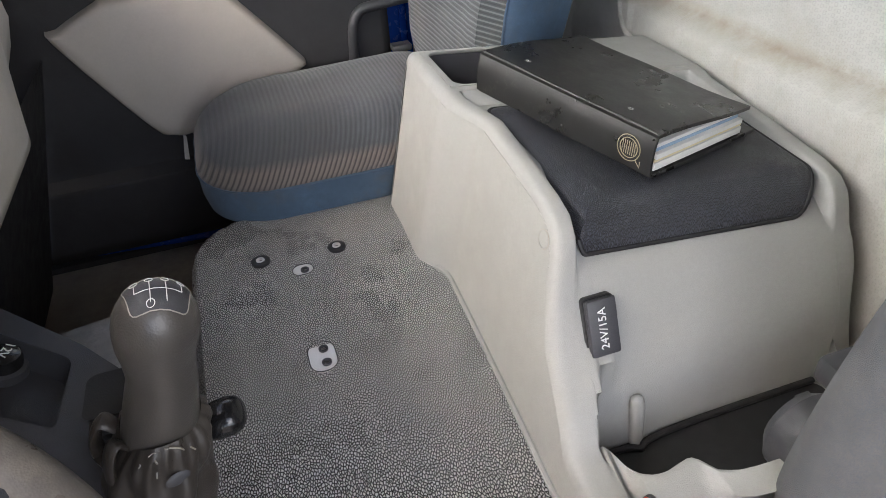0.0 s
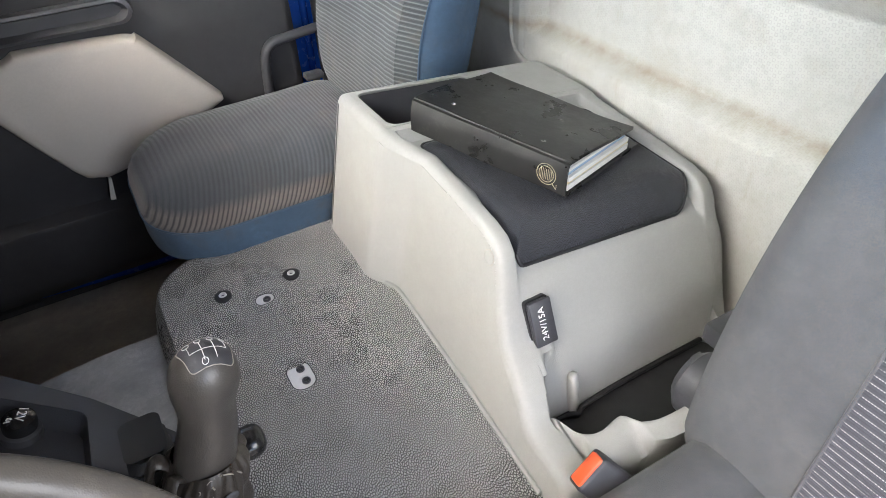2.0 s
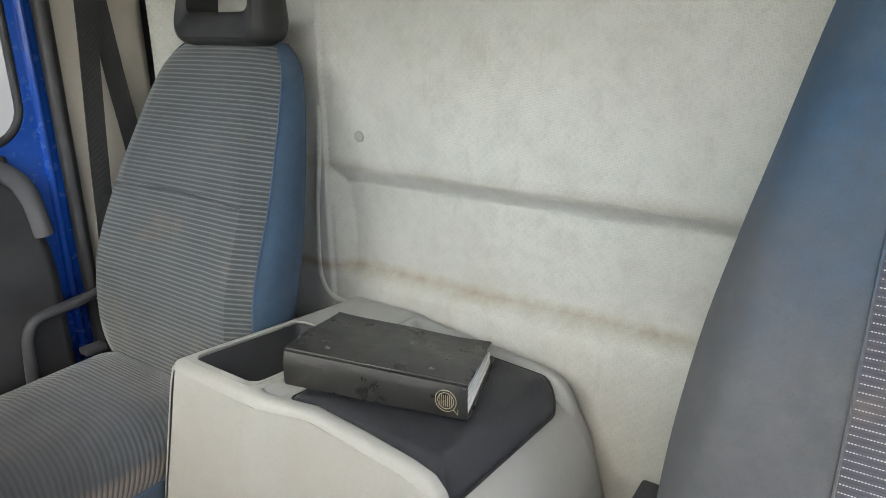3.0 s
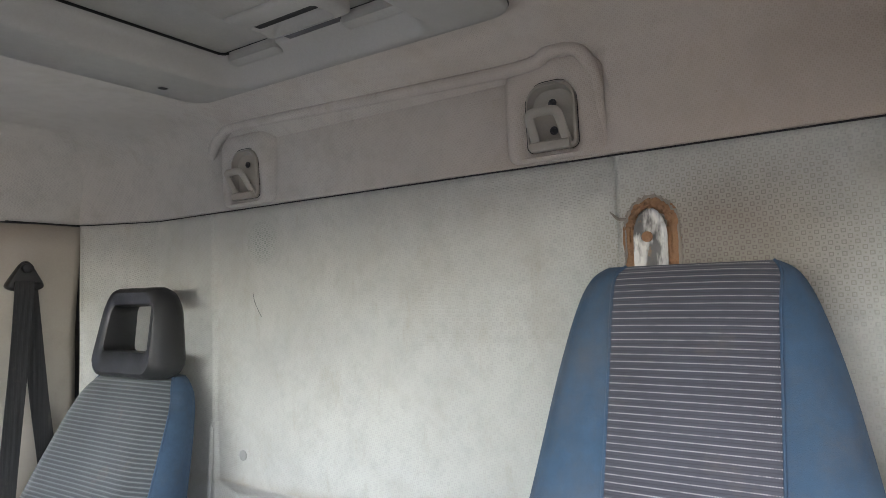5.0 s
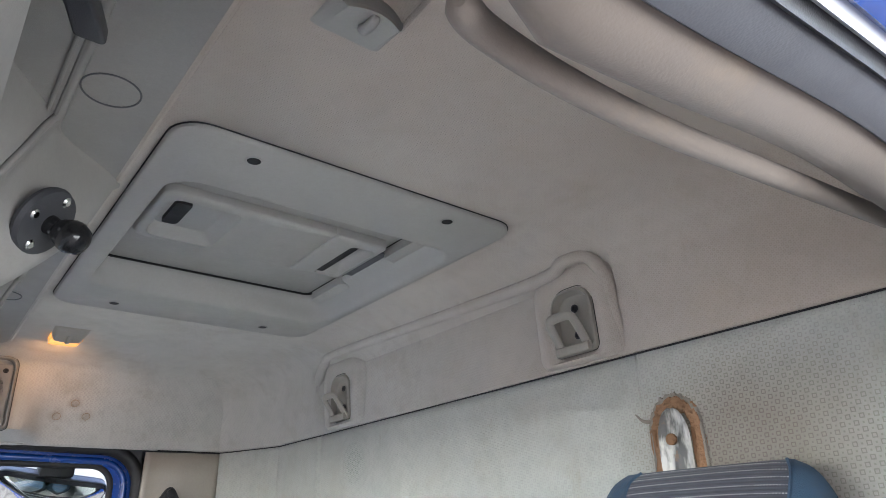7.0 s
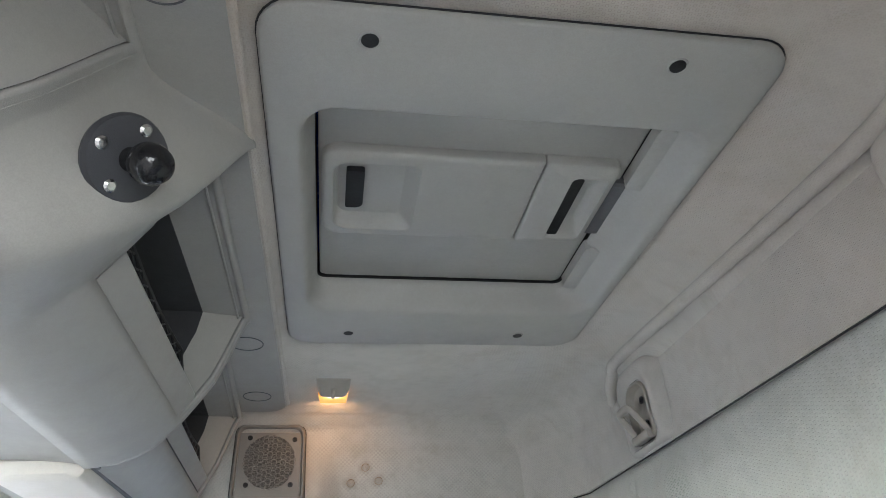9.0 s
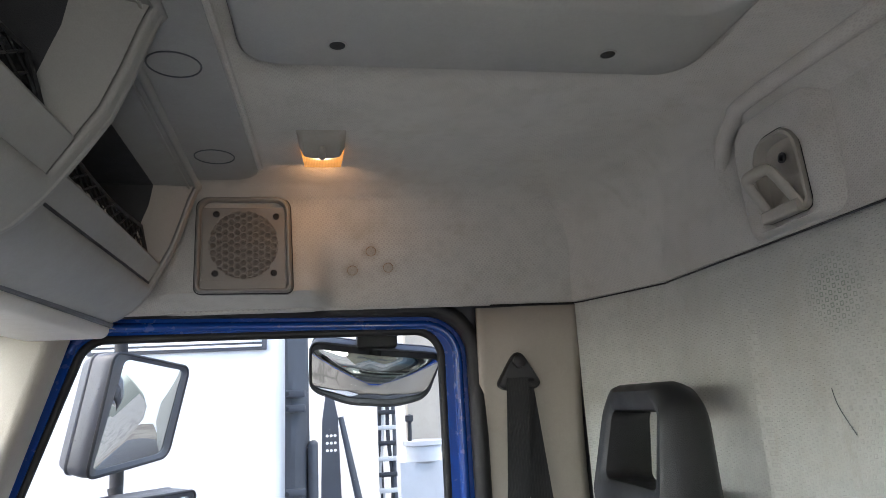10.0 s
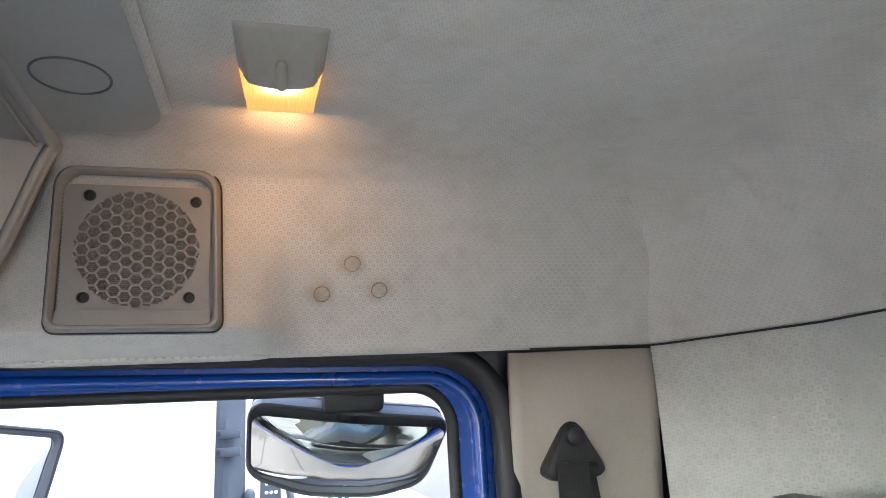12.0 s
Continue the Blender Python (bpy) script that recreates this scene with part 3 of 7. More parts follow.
def yard(name):
    """Pale sandy concrete with damp patches and fine cracks."""
    m = Nodes(name)
    col = m.mix(m.ramp(m.noise(1.3, 6.0, 0.7), 0.3, 0.7), (0.125, 0.115, 0.10), (0.17, 0.158, 0.138))
    col = m.mix(m.ramp(m.noise(0.55, 7.0, 0.62), 0.53, 0.56, 0.0, 0.6), col, (0.06, 0.054, 0.046))
    col = m.mix(m.ramp(m.voronoi(0.5, "DISTANCE_TO_EDGE"), 0.004, 0.012, 0.7, 0.0), col, (0.075, 0.07, 0.062))
    return m.done(col, 0.9, m.bump(m.noise(60.0, 4.0), 0.4, 0.004))


M_CONCRETE = yard("yard_concrete")
M_YARDWALL = plastic("beige_render", (0.42, 0.40, 0.35), 0.85, 200, 0.0006, 0.12, 0.3, (0.25, 0.22, 0.17))

# ---------------------------------------------------------------- cab shell
# x runs to the rear, y to the passenger's side, z up; the cab floor is near z = 0
SEAM = 1.55            # lower edge of the headliner
Y0, Y1 = -0.30, 1.70   # the two sides at that height
XR = 0.80              # the rear wall there
XF = -0.32             # where the headliner ends above the doors
MID = 0.70
R_C, R_Y, R_D = 0.095, 0.22, 0.03    # corner behind the passenger along x and y, corner behind the driver


def bent(q, r, ry):
    """The corner runs nearly straight from the side to the rear."""
    u = math.atan2(q.x, abs(q.y)) / (math.pi / 2)
    flat = Vector((u, math.copysign(1 - u, q.y), 0))
    p = q.lerp(flat, 0.96)
    return Vector((p.x * r, p.y * ry, 0))


def outline(s):
    """The seam line from the passenger's front, round the rear, to the driver's front: place and inward normal."""
    r, rd = R_C, R_D
    for length, kind in ((XR - r - XF, 0), (r * math.pi / 2, 1), (Y1 - Y0 - R_Y - rd, 2), (rd * math.pi / 2, 3), (XR - rd - XF, 4)):
        if s <= length or kind == 4:
            break
        s -= length
    if kind == 0:
        return Vector((XF + s, Y1, 0)), Vector((0, -1, 0))
    if kind == 1:
        t = s / r
        n = Vector((math.sin(t), math.cos(t), 0))
        return Vector((XR - r, Y1 - R_Y, 0)) + bent(n, r, R_Y), -n
    if kind == 2:
        return Vector((XR, Y1 - R_Y - s, 0)), Vector((-1, 0, 0))
    if kind == 3:
        t = s / rd
        n = Vector((math.cos(t), -math.sin(t), 0))
        return Vector((XR - rd, Y0 + rd, 0)) + bent(n, rd, rd), -n
    return Vector((XR - rd - s, Y0, 0)), Vector((0, 1, 0))


BEAD = [(.796, 1.248, 1.552), (.775, 1.228, 1.685), (.754, 1.157, 1.727), (.744, 1.075, 1.736),
        (.755, .703, 1.726), (.761, .359, 1.717), (.751, .289, 1.729), (.756, .242, 1.725),
        (.774, .221, 1.687), (.782, .216, 1.629), (.794, .212, 1.562)]
LEN = 2 * (XR - XF) - R_C - R_D + math.pi / 2 * (R_C + R_D) + (Y1 - Y0 - R_Y - R_D)
SIDE = [(-0.014, 1.556), (-0.004, 1.549), (0.004, 1.553), (0.030, 1.60), (0.050, 1.63), (0.070, 1.665), (0.088, 1.71), (0.115, 1.748), (0.16, 1.768), (0.22, 1.775)]
REAR = [(-0.014, 1.556), (-0.004, 1.549), (0.004, 1.553), (0.014, 1.60), (0.019, 1.64), (0.026, 1.69), (0.042, 1.724), (0.075, 1.752), (0.11, 1.768), (0.15, 1.775)]
HOOK = [(-0.014, 1.556), (-0.004, 1.549), (0.002, 1.553), (0.000, 1.60), (0.000, 1.65), (0.001, 1.708), (0.017, 1.722), (0.050, 1.744), (0.10, 1.767), (0.15, 1.775)]


def prof_at(prof, k):
    i = min(int(k), len(prof) - 2)
    f = k - i
    return prof[i][0] * (1 - f) + prof[i + 1][0] * f, prof[i][1] * (1 - f) + prof[i + 1][1] * f


def liner(s, k):
    """Ring k of the headliner: a rounded rectangle drawn in by the side and rear profiles."""
    p, n = outline(s)
    (ds, zs), (dr, zr), (dh, zh) = prof_at(SIDE, k), prof_at(REAR, k), prof_at(HOOK, k)
    ya, yb, xb = Y0 + ds, Y1 - ds, XR - dr
    if abs(n.y) > 0.999:
        r = R_C if n.y < 0 else R_D
        t = (p.x - XF) / (XR - r - XF)
        x, y, z = XF + t * (xb - r - XF), (yb if n.y < 0 else ya), zs
        # the cloth swells out round the loudspeaker
        w = smooth(-0.20, -0.11, x) * (1 - smooth(0.13, 0.20, x)) if n.y < 0 else 0.0
        w *= smooth(1.545, 1.575, z) * (1 - smooth(1.735, 1.768, z))
        if n.y > 0:
            # the lower edge lies behind the roof rail
            z = max(z, 1.548 + 0.046 * smooth(0.06, 0.50, x))
        y += w * (min(y, 1.604 - 0.10 * (z - 1.655)) - y)
        return (x, y, z)
    if abs(n.x) > 0.999:
        t = (p.y - (Y0 + R_D)) / (Y1 - Y0 - R_Y - R_D)
        y = (ya + R_D) + t * (yb - ya - R_Y - R_D)
        top = 0.006 * (smooth(0.40, 0.30, abs(y - MID)) - 1)
        h = smooth(0.192, 0.212, y) * (1 - smooth(1.205, 1.228, y))
        return (XR - (dr + (dh - dr) * h), y, zr + (zh - zr) * h)
    q = -n
    r, ry = (R_C, R_Y) if q.y > 0 else (R_D, R_D)
    side = abs(q.y) ** 1.5 / (abs(q.y) ** 1.5 + abs(q.x) ** 1.5)
    cy = (yb - ry) if q.y > 0 else (ya + ry)
    q = bent(q, r, ry)
    return (xb - r + q.x, cy + q.y, zs * side + zr * (1 - side))


us = lin(0, LEN, 260)
ks = lin(0, len(SIDE) - 1, 37)
bm = grid(liner, us, ks)
ring = [liner(s, len(SIDE) - 1) for s in us]
HOLE = rrect(0.105, 0.37, 0.64, 1.01, 0.03)
cap = bmesh.new()
edges = []
for lp in ([(p[0], p[1]) for p in ring], HOLE):
    vs = [cap.verts.new((a, b, 1.775)) for a, b in lp]
    edges += [cap.edges.new((vs[i], vs[(i + 1) % len(vs)])) for i in range(len(vs))]
bmesh.ops.triangle_fill(cap, edges=edges, use_beauty=True)
me = bpy.data.meshes.new("tmp")
cap.to_mesh(me)
cap.free()
bm.from_mesh(me)
bpy.data.meshes.remove(me)
bmesh.ops.remove_doubles(bm, verts=bm.verts[:], dist=0.0005)
ceiling = part("ceiling", bm, M_LINER)
tagged(ceiling, "stained light grey cloth headliner with a woven pattern", "ceiling", kind="structure")
so = ceiling.modifiers.new("thickness", "SOLIDIFY")
so.thickness, so.offset = 0.006, 1.0

# dark tube that draws the seam and its shadow line under the headliner edge
seam_pts = []
for s in us:
    p, n = outline(s)
    if p.x > 0.50:
        seam_pts.append(p + n * 0.002 + Vector((0, 0, SEAM - 0.001)))
trim = part("trim", tube(seam_pts, 0.0016, 6), M_RUBBER)
tagged(trim, "thin dark seam and shadow line under the headliner edge", "trim", kind="structure")


# rear wall: moulded panel with a long recess low down
def wall_place(s, z):
    p, n = outline(s)
    y = p.y
    centre = smooth(0.190, 0.200, y) * (1 - smooth(1.240, 1.252, y))
    deep = -0.010 * centre
    low = smooth(0.606, 0.650, z) * (1 - smooth(0.835, 0.890, z))
    skew = 0.030 * smooth(0.74, 0.87, z)
    end = smooth(0.17, 0.20, y) * (1 - smooth(1.204 + skew, 1.238 + 0.4 * skew, y))
    deep -= 0.046 * low * end
    wave = 0.0015 * math.sin(7 * y + 3 * z) + 0.001 * math.sin(19 * z - 5 * y)
    q = p + n * (deep + wave)
    return (q.x, q.y, z)


a0 = (XR - R_C - XF) - 0.004
# stations along the wall, closer together at the two moulded edges
s_pass = (XR - R_C - XF) + R_C * math.pi / 2 + (Y1 - R_Y - 1.26)
s_driv = (XR - R_C - XF) + R_C * math.pi / 2 + (Y1 - R_Y - 0.21)
ws = lin(a0, s_pass, 60) + lin(s_pass, s_pass + 0.065, 24)[1:] + lin(s_pass + 0.065, s_driv, 110)[1:] + lin(s_driv, s_driv + 0.045, 14)[1:] + lin(s_driv + 0.045, LEN - (XR - R_D - XF) + 0.07, 60)[1:]
zs = lin(-0.02, 0.60, 18) + lin(0.604, 0.654, 14) + lin(0.68, 0.83, 8) + lin(0.836, 0.896, 14) + lin(0.92, 1.565, 20)
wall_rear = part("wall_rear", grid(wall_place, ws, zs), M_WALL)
tagged(wall_rear, "dirty off-white embossed vinyl rear cab wall", "wall", kind="structure")
rib_line = curve_pts([(0.803, 1.258, 1.02), (0.803, 1.262, 0.93), (0.803, 1.276, 0.80), (0.803, 1.284, 0.68), (0.803, 1.283, 0.62), (0.803, 1.270, 0.582), (0.803, 1.245, 0.560), (0.803, 1.20, 0.552), (0.803, 1.10, 0.550)], 6)
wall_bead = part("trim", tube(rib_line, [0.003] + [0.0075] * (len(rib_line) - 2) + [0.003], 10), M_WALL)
tagged(wall_bead, "moulded bead beside the recess of the rear wall", "trim", kind="structure")
so = wall_rear.modifiers.new("thickness", "SOLIDIFY")
so.thickness, so.offset = 0.02, 1.0


# pillar trims beside the door openings
def pillar_trim(name, side, label):
    sgn = 1 if side > MID else -1

    def place(x, z):
        flare = 0.045 * smooth(1.55, 1.25, z) * sgn
        lean = 0.012 * smooth(0.60, 0.51, x) * sgn
        return (x, side + flare * 0.7 + lean + 0.006 * sgn, z)

    ob = part(name, grid(place, lin(0.484, 0.705, 14), lin(-0.02, 1.546, 24)), M_TRIM)
    tagged(ob, label, "pillar trim", kind="structure")
    md = ob.modifiers.new("thickness", "SOLIDIFY")
    md.thickness, md.offset = 0.012, 0.0
    return ob


pillar_trim("wall_passenger", Y1, "beige plastic pillar trim beside the seat belt")
pillar_trim("wall_driver", Y0, "beige plastic pillar trim beside the open door")


# floor, engine cover and the front closing panels
floor = part("floor", box((-0.95, -0.32, -0.06), (0.83, 1.76, -0.02), 0.004), M_MAT)
tagged(floor, "dark dusty cab floor mat", "floor", kind="structure")


def hump_top(x, y):
    """Height of the engine cover: a rounded block, lower towards the driver and under the console."""
    dx, dy = -0.20 - x, y - 1.235
    qx, qy = dx + 0.16, dy + 0.16
    d = math.hypot(max(qx, 0), max(qy, 0)) + min(max(qx, qy), 0) - 0.16
    up = smooth(0.045, -0.05, d)
    near = smooth(0.24, 0.33, y)
    under = smooth(0.28, 0.33, x) * smooth(0.66, 0.60, y)
    top = 0.352 - 0.085 * max(0.0, 1.03 - y) - 0.06 * max(0.0, 0.7 - y) ** 1.5
    return -0.03 + (top + 0.03) * up * near * (1 - 0.4 * under) - 0.10 * under


bm = grid(lambda x, y: (x, y, hump_top(x, y)), lin(-0.27, 0.78, 90), lin(0.23, 1.30, 90))
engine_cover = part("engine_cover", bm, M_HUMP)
tagged(engine_cover, "pebbled dark grey rubber engine cover between the seats", "engine cover", kind="structure")
bm = grid(lambda x, y: (x, y, -0.03 + 0.305 * smooth(1.125, 1.085, y) * smooth(0.24, 0.33, y) - 0.02 * smooth(-0.25, -0.5, x)), lin(-0.62, -0.17, 24), lin(0.22, 1.14, 70))
carpet = part("footwell_carpet", bm, M_CARPET)
tagged(carpet, "grey speckled carpet step in front of the engine cover", "carpet", kind="structure")

# raised bead that frames the hooked part of the headliner
bead_pts = curve_pts(BEAD, 6)
bead_ob = part("headliner_bead", tube([p + Vector((0.0125, 0, 0.006)) for p in bead_pts], 0.0125, 16), M_LINER)
tagged(bead_ob, "raised cloth bead round the coat hooks", "trim", kind="structure")

# ---------------------------------------------------------------- console between the seats
# (y, z) of the outer skin, passenger's side first: as it runs at the front border, and behind it where lid and tray are let in
SOLID = [(1.135, .22), (1.139, .60), (1.136, .632), (1.128, .643), (1.118, .645), (.955, .643), (.94, .640), (.925, .634), (.85, .626), (.75, .617), (.66, .606), (.625, .596), (.606, .580), (.596, .562), (.590, .545),
         (.583, .520), (.571, .490), (.552, .450), (.526, .428), (.502, .408), (.484, .391), (.468, .372), (.458, .362), (.445, .358), (.432, .357), (.415, .356), (.395, .354), (.372, .346), (.355, .325), (.350, .18)]
SUNK = [(1.135, .22), (1.139, .60), (1.136, .632), (1.128, .643), (1.118, .645), (.955, .643), (.94, .640), (.928, .618), (.85, .610), (.75, .602), (.66, .580), (.625, .560), (.607, .545), (.600, .540), (.587, .528),
        (.580, .510), (.569, .485), (.553, .447), (.540, .420), (.529, .398), (.523, .375), (.518, .32), (.513, .262), (.44, .262), (.42, .345), (.412, .357), (.402, .359), (.372, .348), (.352, .325), (.350, .18)]
# where behind the front edge the sunk skin begins, row by row
ONSET = [.03] * 11 + [.031, .032, .033, .034, .036, .045, .06, .085, .060, .050, .047, .046, .046, .046, .046, .046, .05, .05, .05]
LIP = [(.315, .470), (.320, .462), (.322, .452), (.326, .434), (.334, .421), (.346, .413), (.360, .410), (.374, .411), (.390, .415), (.402, .4175), (.409, .415), (.415, .405), (.424, .391), (.445, .382), (.48, .378), (.80, .376)]
CONSOLE_END = 0.775


def along(table, x):
    for (xa, ya), (xb, yb) in zip(table, table[1:]):
        if x <= xb:
            return ya + (yb - ya) * min(1.0, max(0.0, (x - xa) / (xb - xa)))
    return table[-1][1]


def console_front(y, z):
    """The front face leans back; the bin's part of it stands proud."""
    return 0.257 - 0.040 * smooth(0.865, 0.95, y) + 0.21 * (z - 0.32)


def rim_soft(y):
    """The edge below the bin is rounded more broadly."""
    return 1.0 + 1.1 * smooth(0.945, 0.985, y) * (1 - smooth(1.05, 1.085, y))


def console_place(i, j):
    d, inset, k = CONSOLE_RINGS[int(i)][0], CONSOLE_RINGS[int(i)][1], int(j)
    (ya, za), (yb, zb) = SOLID[k], SUNK[k]
    w = smooth(ONSET[k] - 0.003, ONSET[k] + 0.004, d) * (1 - smooth(0.452, 0.462, d))
    if 18 <= k <= 20:
        w = smooth(ONSET[k] - 0.004, ONSET[k] + 0.012, d) * (1 - smooth(0.452, 0.462, d))
    if k >= 16:
        # towards the rear wall the driver's face runs straight down
        f = smooth(0.34, 0.43, d)
        g = (k - 16) / (len(SOLID) - 17)
        ya, za = ya + (0.571 - 0.085 * g - ya) * f, za + (0.490 - 0.31 * g - za) * f
    u = d / 0.50
    x = console_front(ya, za) * (1 - u) + CONSOLE_END * u
    if 23 <= k <= 27:
        ly = along(LIP, x)
        yb = (ly + 0.004, ly, ly - 0.005, ly - 0.013, ly - 0.036)[k - 23]
    y, z = ya + (yb - ya) * w, za + (zb - za) * w
    a, b = SOLID[max(k - 1, 0)], SOLID[min(k + 1, len(SOLID) - 1)]
    ny, nz = -(b[1] - a[1]), (b[0] - a[0])
    n = math.hypot(ny, nz)
    inset *= rim_soft(y)
    y, z = y + ny / n * inset, z + nz / n * inset
    x = console_front(y, z) * (1 - u) + CONSOLE_END * u
    z -= 0.095 * max(0.0, x - 0.30) * smooth(0.42, 0.56, z)
    return (x, y, z)


CONSOLE_RINGS = [(0.0, 0.014), (0.0012, 0.0085), (0.004, 0.004), (0.008, 0.0012), (0.013, 0.0)]
CONSOLE_RINGS += [(d, 0.0) for d in (0.020, 0.026, 0.028, 0.030, 0.032, 0.034, 0.036, 0.038, 0.041, 0.044, 0.046, 0.048, 0.050, 0.053, 0.056, 0.060, 0.065, 0.070, 0.076, 0.083, 0.090, 0.098, 0.106, 0.114, 0.120, 0.126, 0.132, 0.138, 0.144, 0.150, 0.156, 0.162, 0.17, 0.18, 0.20, 0.24, 0.30, 0.36, 0.41, 0.430, 0.446, 0.452, 0.456, 0.460, 0.464, 0.472, 0.482)]
CONSOLE_RINGS += [(0.488, 0.002), (0.495, 0.006), (0.50, 0.014)]
nr, nk = len(CONSOLE_RINGS), len(SOLID)
console = thing("centre_console", (0.5, 0.75, 0.33), "pale grey-green plastic console between the seats with an open bin", "console")


def bin_hole(i, j):
    return 4 < j < 5 and 6 < i < nr - 8


bm = grid(console_place, list(range(nr)), list(range(nk)), skip=bin_hole)
front = [v.co.copy() for v in list(bm.verts)[:nk]]


def front_top(y):
    for p, q in zip(front, front[1:]):
        if q.y <= y <= p.y and p.y - q.y > 1e-6:
            return q.z + (p.z - q.z) * (y - q.y) / (p.y - q.y)
    return 0.3


def front_place(y, v):
    z = 0.18 + (front_top(y) - 0.18) * v
    return (console_front(y, z), y, z)


fy = sorted({round(p.y, 4) for p in front if 0.366 < p.y < 1.118} | {round(v, 4) for v in lin(0.366, 1.119, 70)})
part("front_panel", grid(front_place, fy, lin(0, 1, 14)), M_BEIGE, console, angle=60)
bm.faces.new([v for v in list(bm.verts)[(nr - 1) * nk:]])
part("body", bm, M_BEIGE, console, angle=50)
# the dark bin
bx0, bx1, by0, by1 = 0.314, 0.565, 0.957, 1.112
bm = bmesh.new()
lo = [bm.verts.new((x, y, 0.45)) for x, y in rrect(bx0 + 0.012, by0 + 0.012, bx1 - 0.012, by1 - 0.012, 0.02)]
hi = [bm.verts.new((x, y, 0.640 - 0.095 * (x - 0.30))) for x, y in rrect(bx0, by0, bx1, by1, 0.020)]
for k in range(len(lo)):
    bm.faces.new((lo[k], lo[(k + 1) % len(lo)], hi[(k + 1) % len(hi)], hi[k]))
bm.faces.new(lo)
part("bin_liner", bm, M_DARK, console, "black liner of the open bin")
part("bin_rim", plate(rrect(0.303, 0.952, 0.745, 1.120, 0.004), [rrect(bx0, by0, bx1, by1, 0.020)], lambda a, b, d: (a, b, d + 0.012 * (b - 0.955) - 0.095 * (a - 0.30)), 0.6395, 0.6436), M_BEIGE, console)


# padded lid, bent down towards the driver
def lid_z(x, y):
    return 0.612 + 0.06 * (y - 0.914) - 0.095 * (x - 0.34) - 24.0 * max(0.0, 0.650 - y) ** 2


lid_out = rrect(0.349, 0.605, 0.728, 0.917, [0.008, 0.050, 0.02, 0.012], 8)
cx, cy = 0.5385, 0.761
rings = []
for inset, dz in ((0.004, -0.014), (0.0, -0.010), (0.0, -0.002), (0.003, 0.002), (0.009, 0.004), (0.02, 0.005), (0.035, 0.006), (0.06, 0.006), (0.10, 0.006), (0.15, 0.006)):
    ring = []
    for a, b in lid_out:
        a2 = cx + (a - cx) * (1 - inset / 0.1895)
        b2 = cy + (b - cy) * (1 - inset / 0.156)
        ring.append((a2, b2, lid_z(a2, b2) + dz))
    rings.append(ring)
lid = part("lid", loft(rings), M_LID, console, "dark blue-grey padded vinyl lid")
part("piping", tube([(a, b, lid_z(a, b) - 0.001) for a, b in lid_out], 0.0032, 8, True), M_RUBBER, lid, "black piping round the lid")
flange = [(console_front(y, hump_top(0.24, y)) - 0.003, y, hump_top(0.24, y) + 0.006) for y in lin(0.40, 0.90, 40)]
part("base_flange", tube(flange, 0.0045, 8), M_BEIGE, console)


# power socket on the driver's face
sm = aim((0.3545, 0.5575, 0.463), (0.0, -0.92, 0.39)) @ pose(0, 0, 0, 0, 0, 180)
# black backing plate: the shaded recess beside the cover, put in as colour
surround = plate(rrect(-0.0205, -0.042, 0.0225, 0.036, 0.006), [], lambda a, b, d: sm @ Vector((a, b, d)), -0.006, 0.004)
part("socket_gap", surround, M_RUBBER, console, "black backing plate for the dark recess beside the socket cover")
bm = box((-0.017, -0.039, 0.0), (0.020, 0.033, 0.014), 0.004, 2)
bm = box((-0.0185, -0.041, 0.010), (0.0215, 0.034, 0.017), 0.003, 2, bm)
bmesh.ops.transform(bm, matrix=sm, verts=bm.verts[:])
cover = part("socket_cover", bm, M_DARK, console, "black hinged power socket cover")
part("lettering", text_mesh("24V/15A", 0.0155, sm @ pose(0.003, -0.003, 0.0174, 0, 0, 270)), M_LETTER, cover, "raised white lettering")
# blanking disc on the front face and rib in the tray
bm = lathe([(0.0125, -0.001), (0.0125, 0.0010), (0.0112, 0.0016), (0.0108, 0.0010), (0.0, 0.0010)], 24, aim((console_front(0.628, 0.564), 0.628, 0.564), (-1, 0, 0.21)), caps=False)
part("blanking_disc", bm, M_BEIGE, console)
part("blanking_gap", tube([aim((console_front(0.628, 0.564), 0.628, 0.564), (-1, 0, 0.21)) @ Vector((0.0128 * math.cos(a), 0.0128 * math.sin(a), 0.0004)) for a in lin(0, 2 * math.pi, 33)[:-1]], 0.0005, 5, True), M_HOOK, console)
part("rib", tube(curve_pts([(0.404, 0.513, 0.255), (0.402, 0.514, 0.29), (0.399, 0.513, 0.325), (0.396, 0.513, 0.352), (0.394, 0.514, 0.362)], 4), [0.0105] * 11 + [0.0102, 0.0098, 0.009, 0.0075, 0.005, 0.002], 12), M_BEIGE, console)
mat = [(a, b) for a, b in rrect(0.328, 0.385, 0.71, 0.512, 0.02, 5)]
part("tray_mat", plate(mat, [], lambda a, b, d: (a, b, d), 0.258, 0.2685), M_BLACKMAT, console, "black mat in the tray")
part("mat_edge", tube(curve_pts([(0.345, 0.505, 0.272), (0.385, 0.503, 0.272), (0.402, 0.496, 0.272), (0.420, 0.504, 0.274), (0.50, 0.508, 0.276), (0.70, 0.508, 0.276)], 5), 0.005, 8), M_BLACKMAT, console)

# ---------------------------------------------------------------- ring binder lying on the lid
e1 = Vector((0.140, -0.249, -0.053)).normalized()
e2 = Vector((0.217, 0.080, -0.020)).normalized()
# the tired spine leans
e3 = Vector((0.011, 0.008, 0.058)).normalized()
BL, BW, BT = 0.290, 0.232, 0.058
base = Vector((0.337, 0.908, 0.707)) - e3 * BT
BM = Matrix((e1, e2, e3)).transposed().to_4x4()
BM.translation = base
binder = thing("ring_binder", base, "worn black leatherette ring binder full of papers on the lid", "binder")


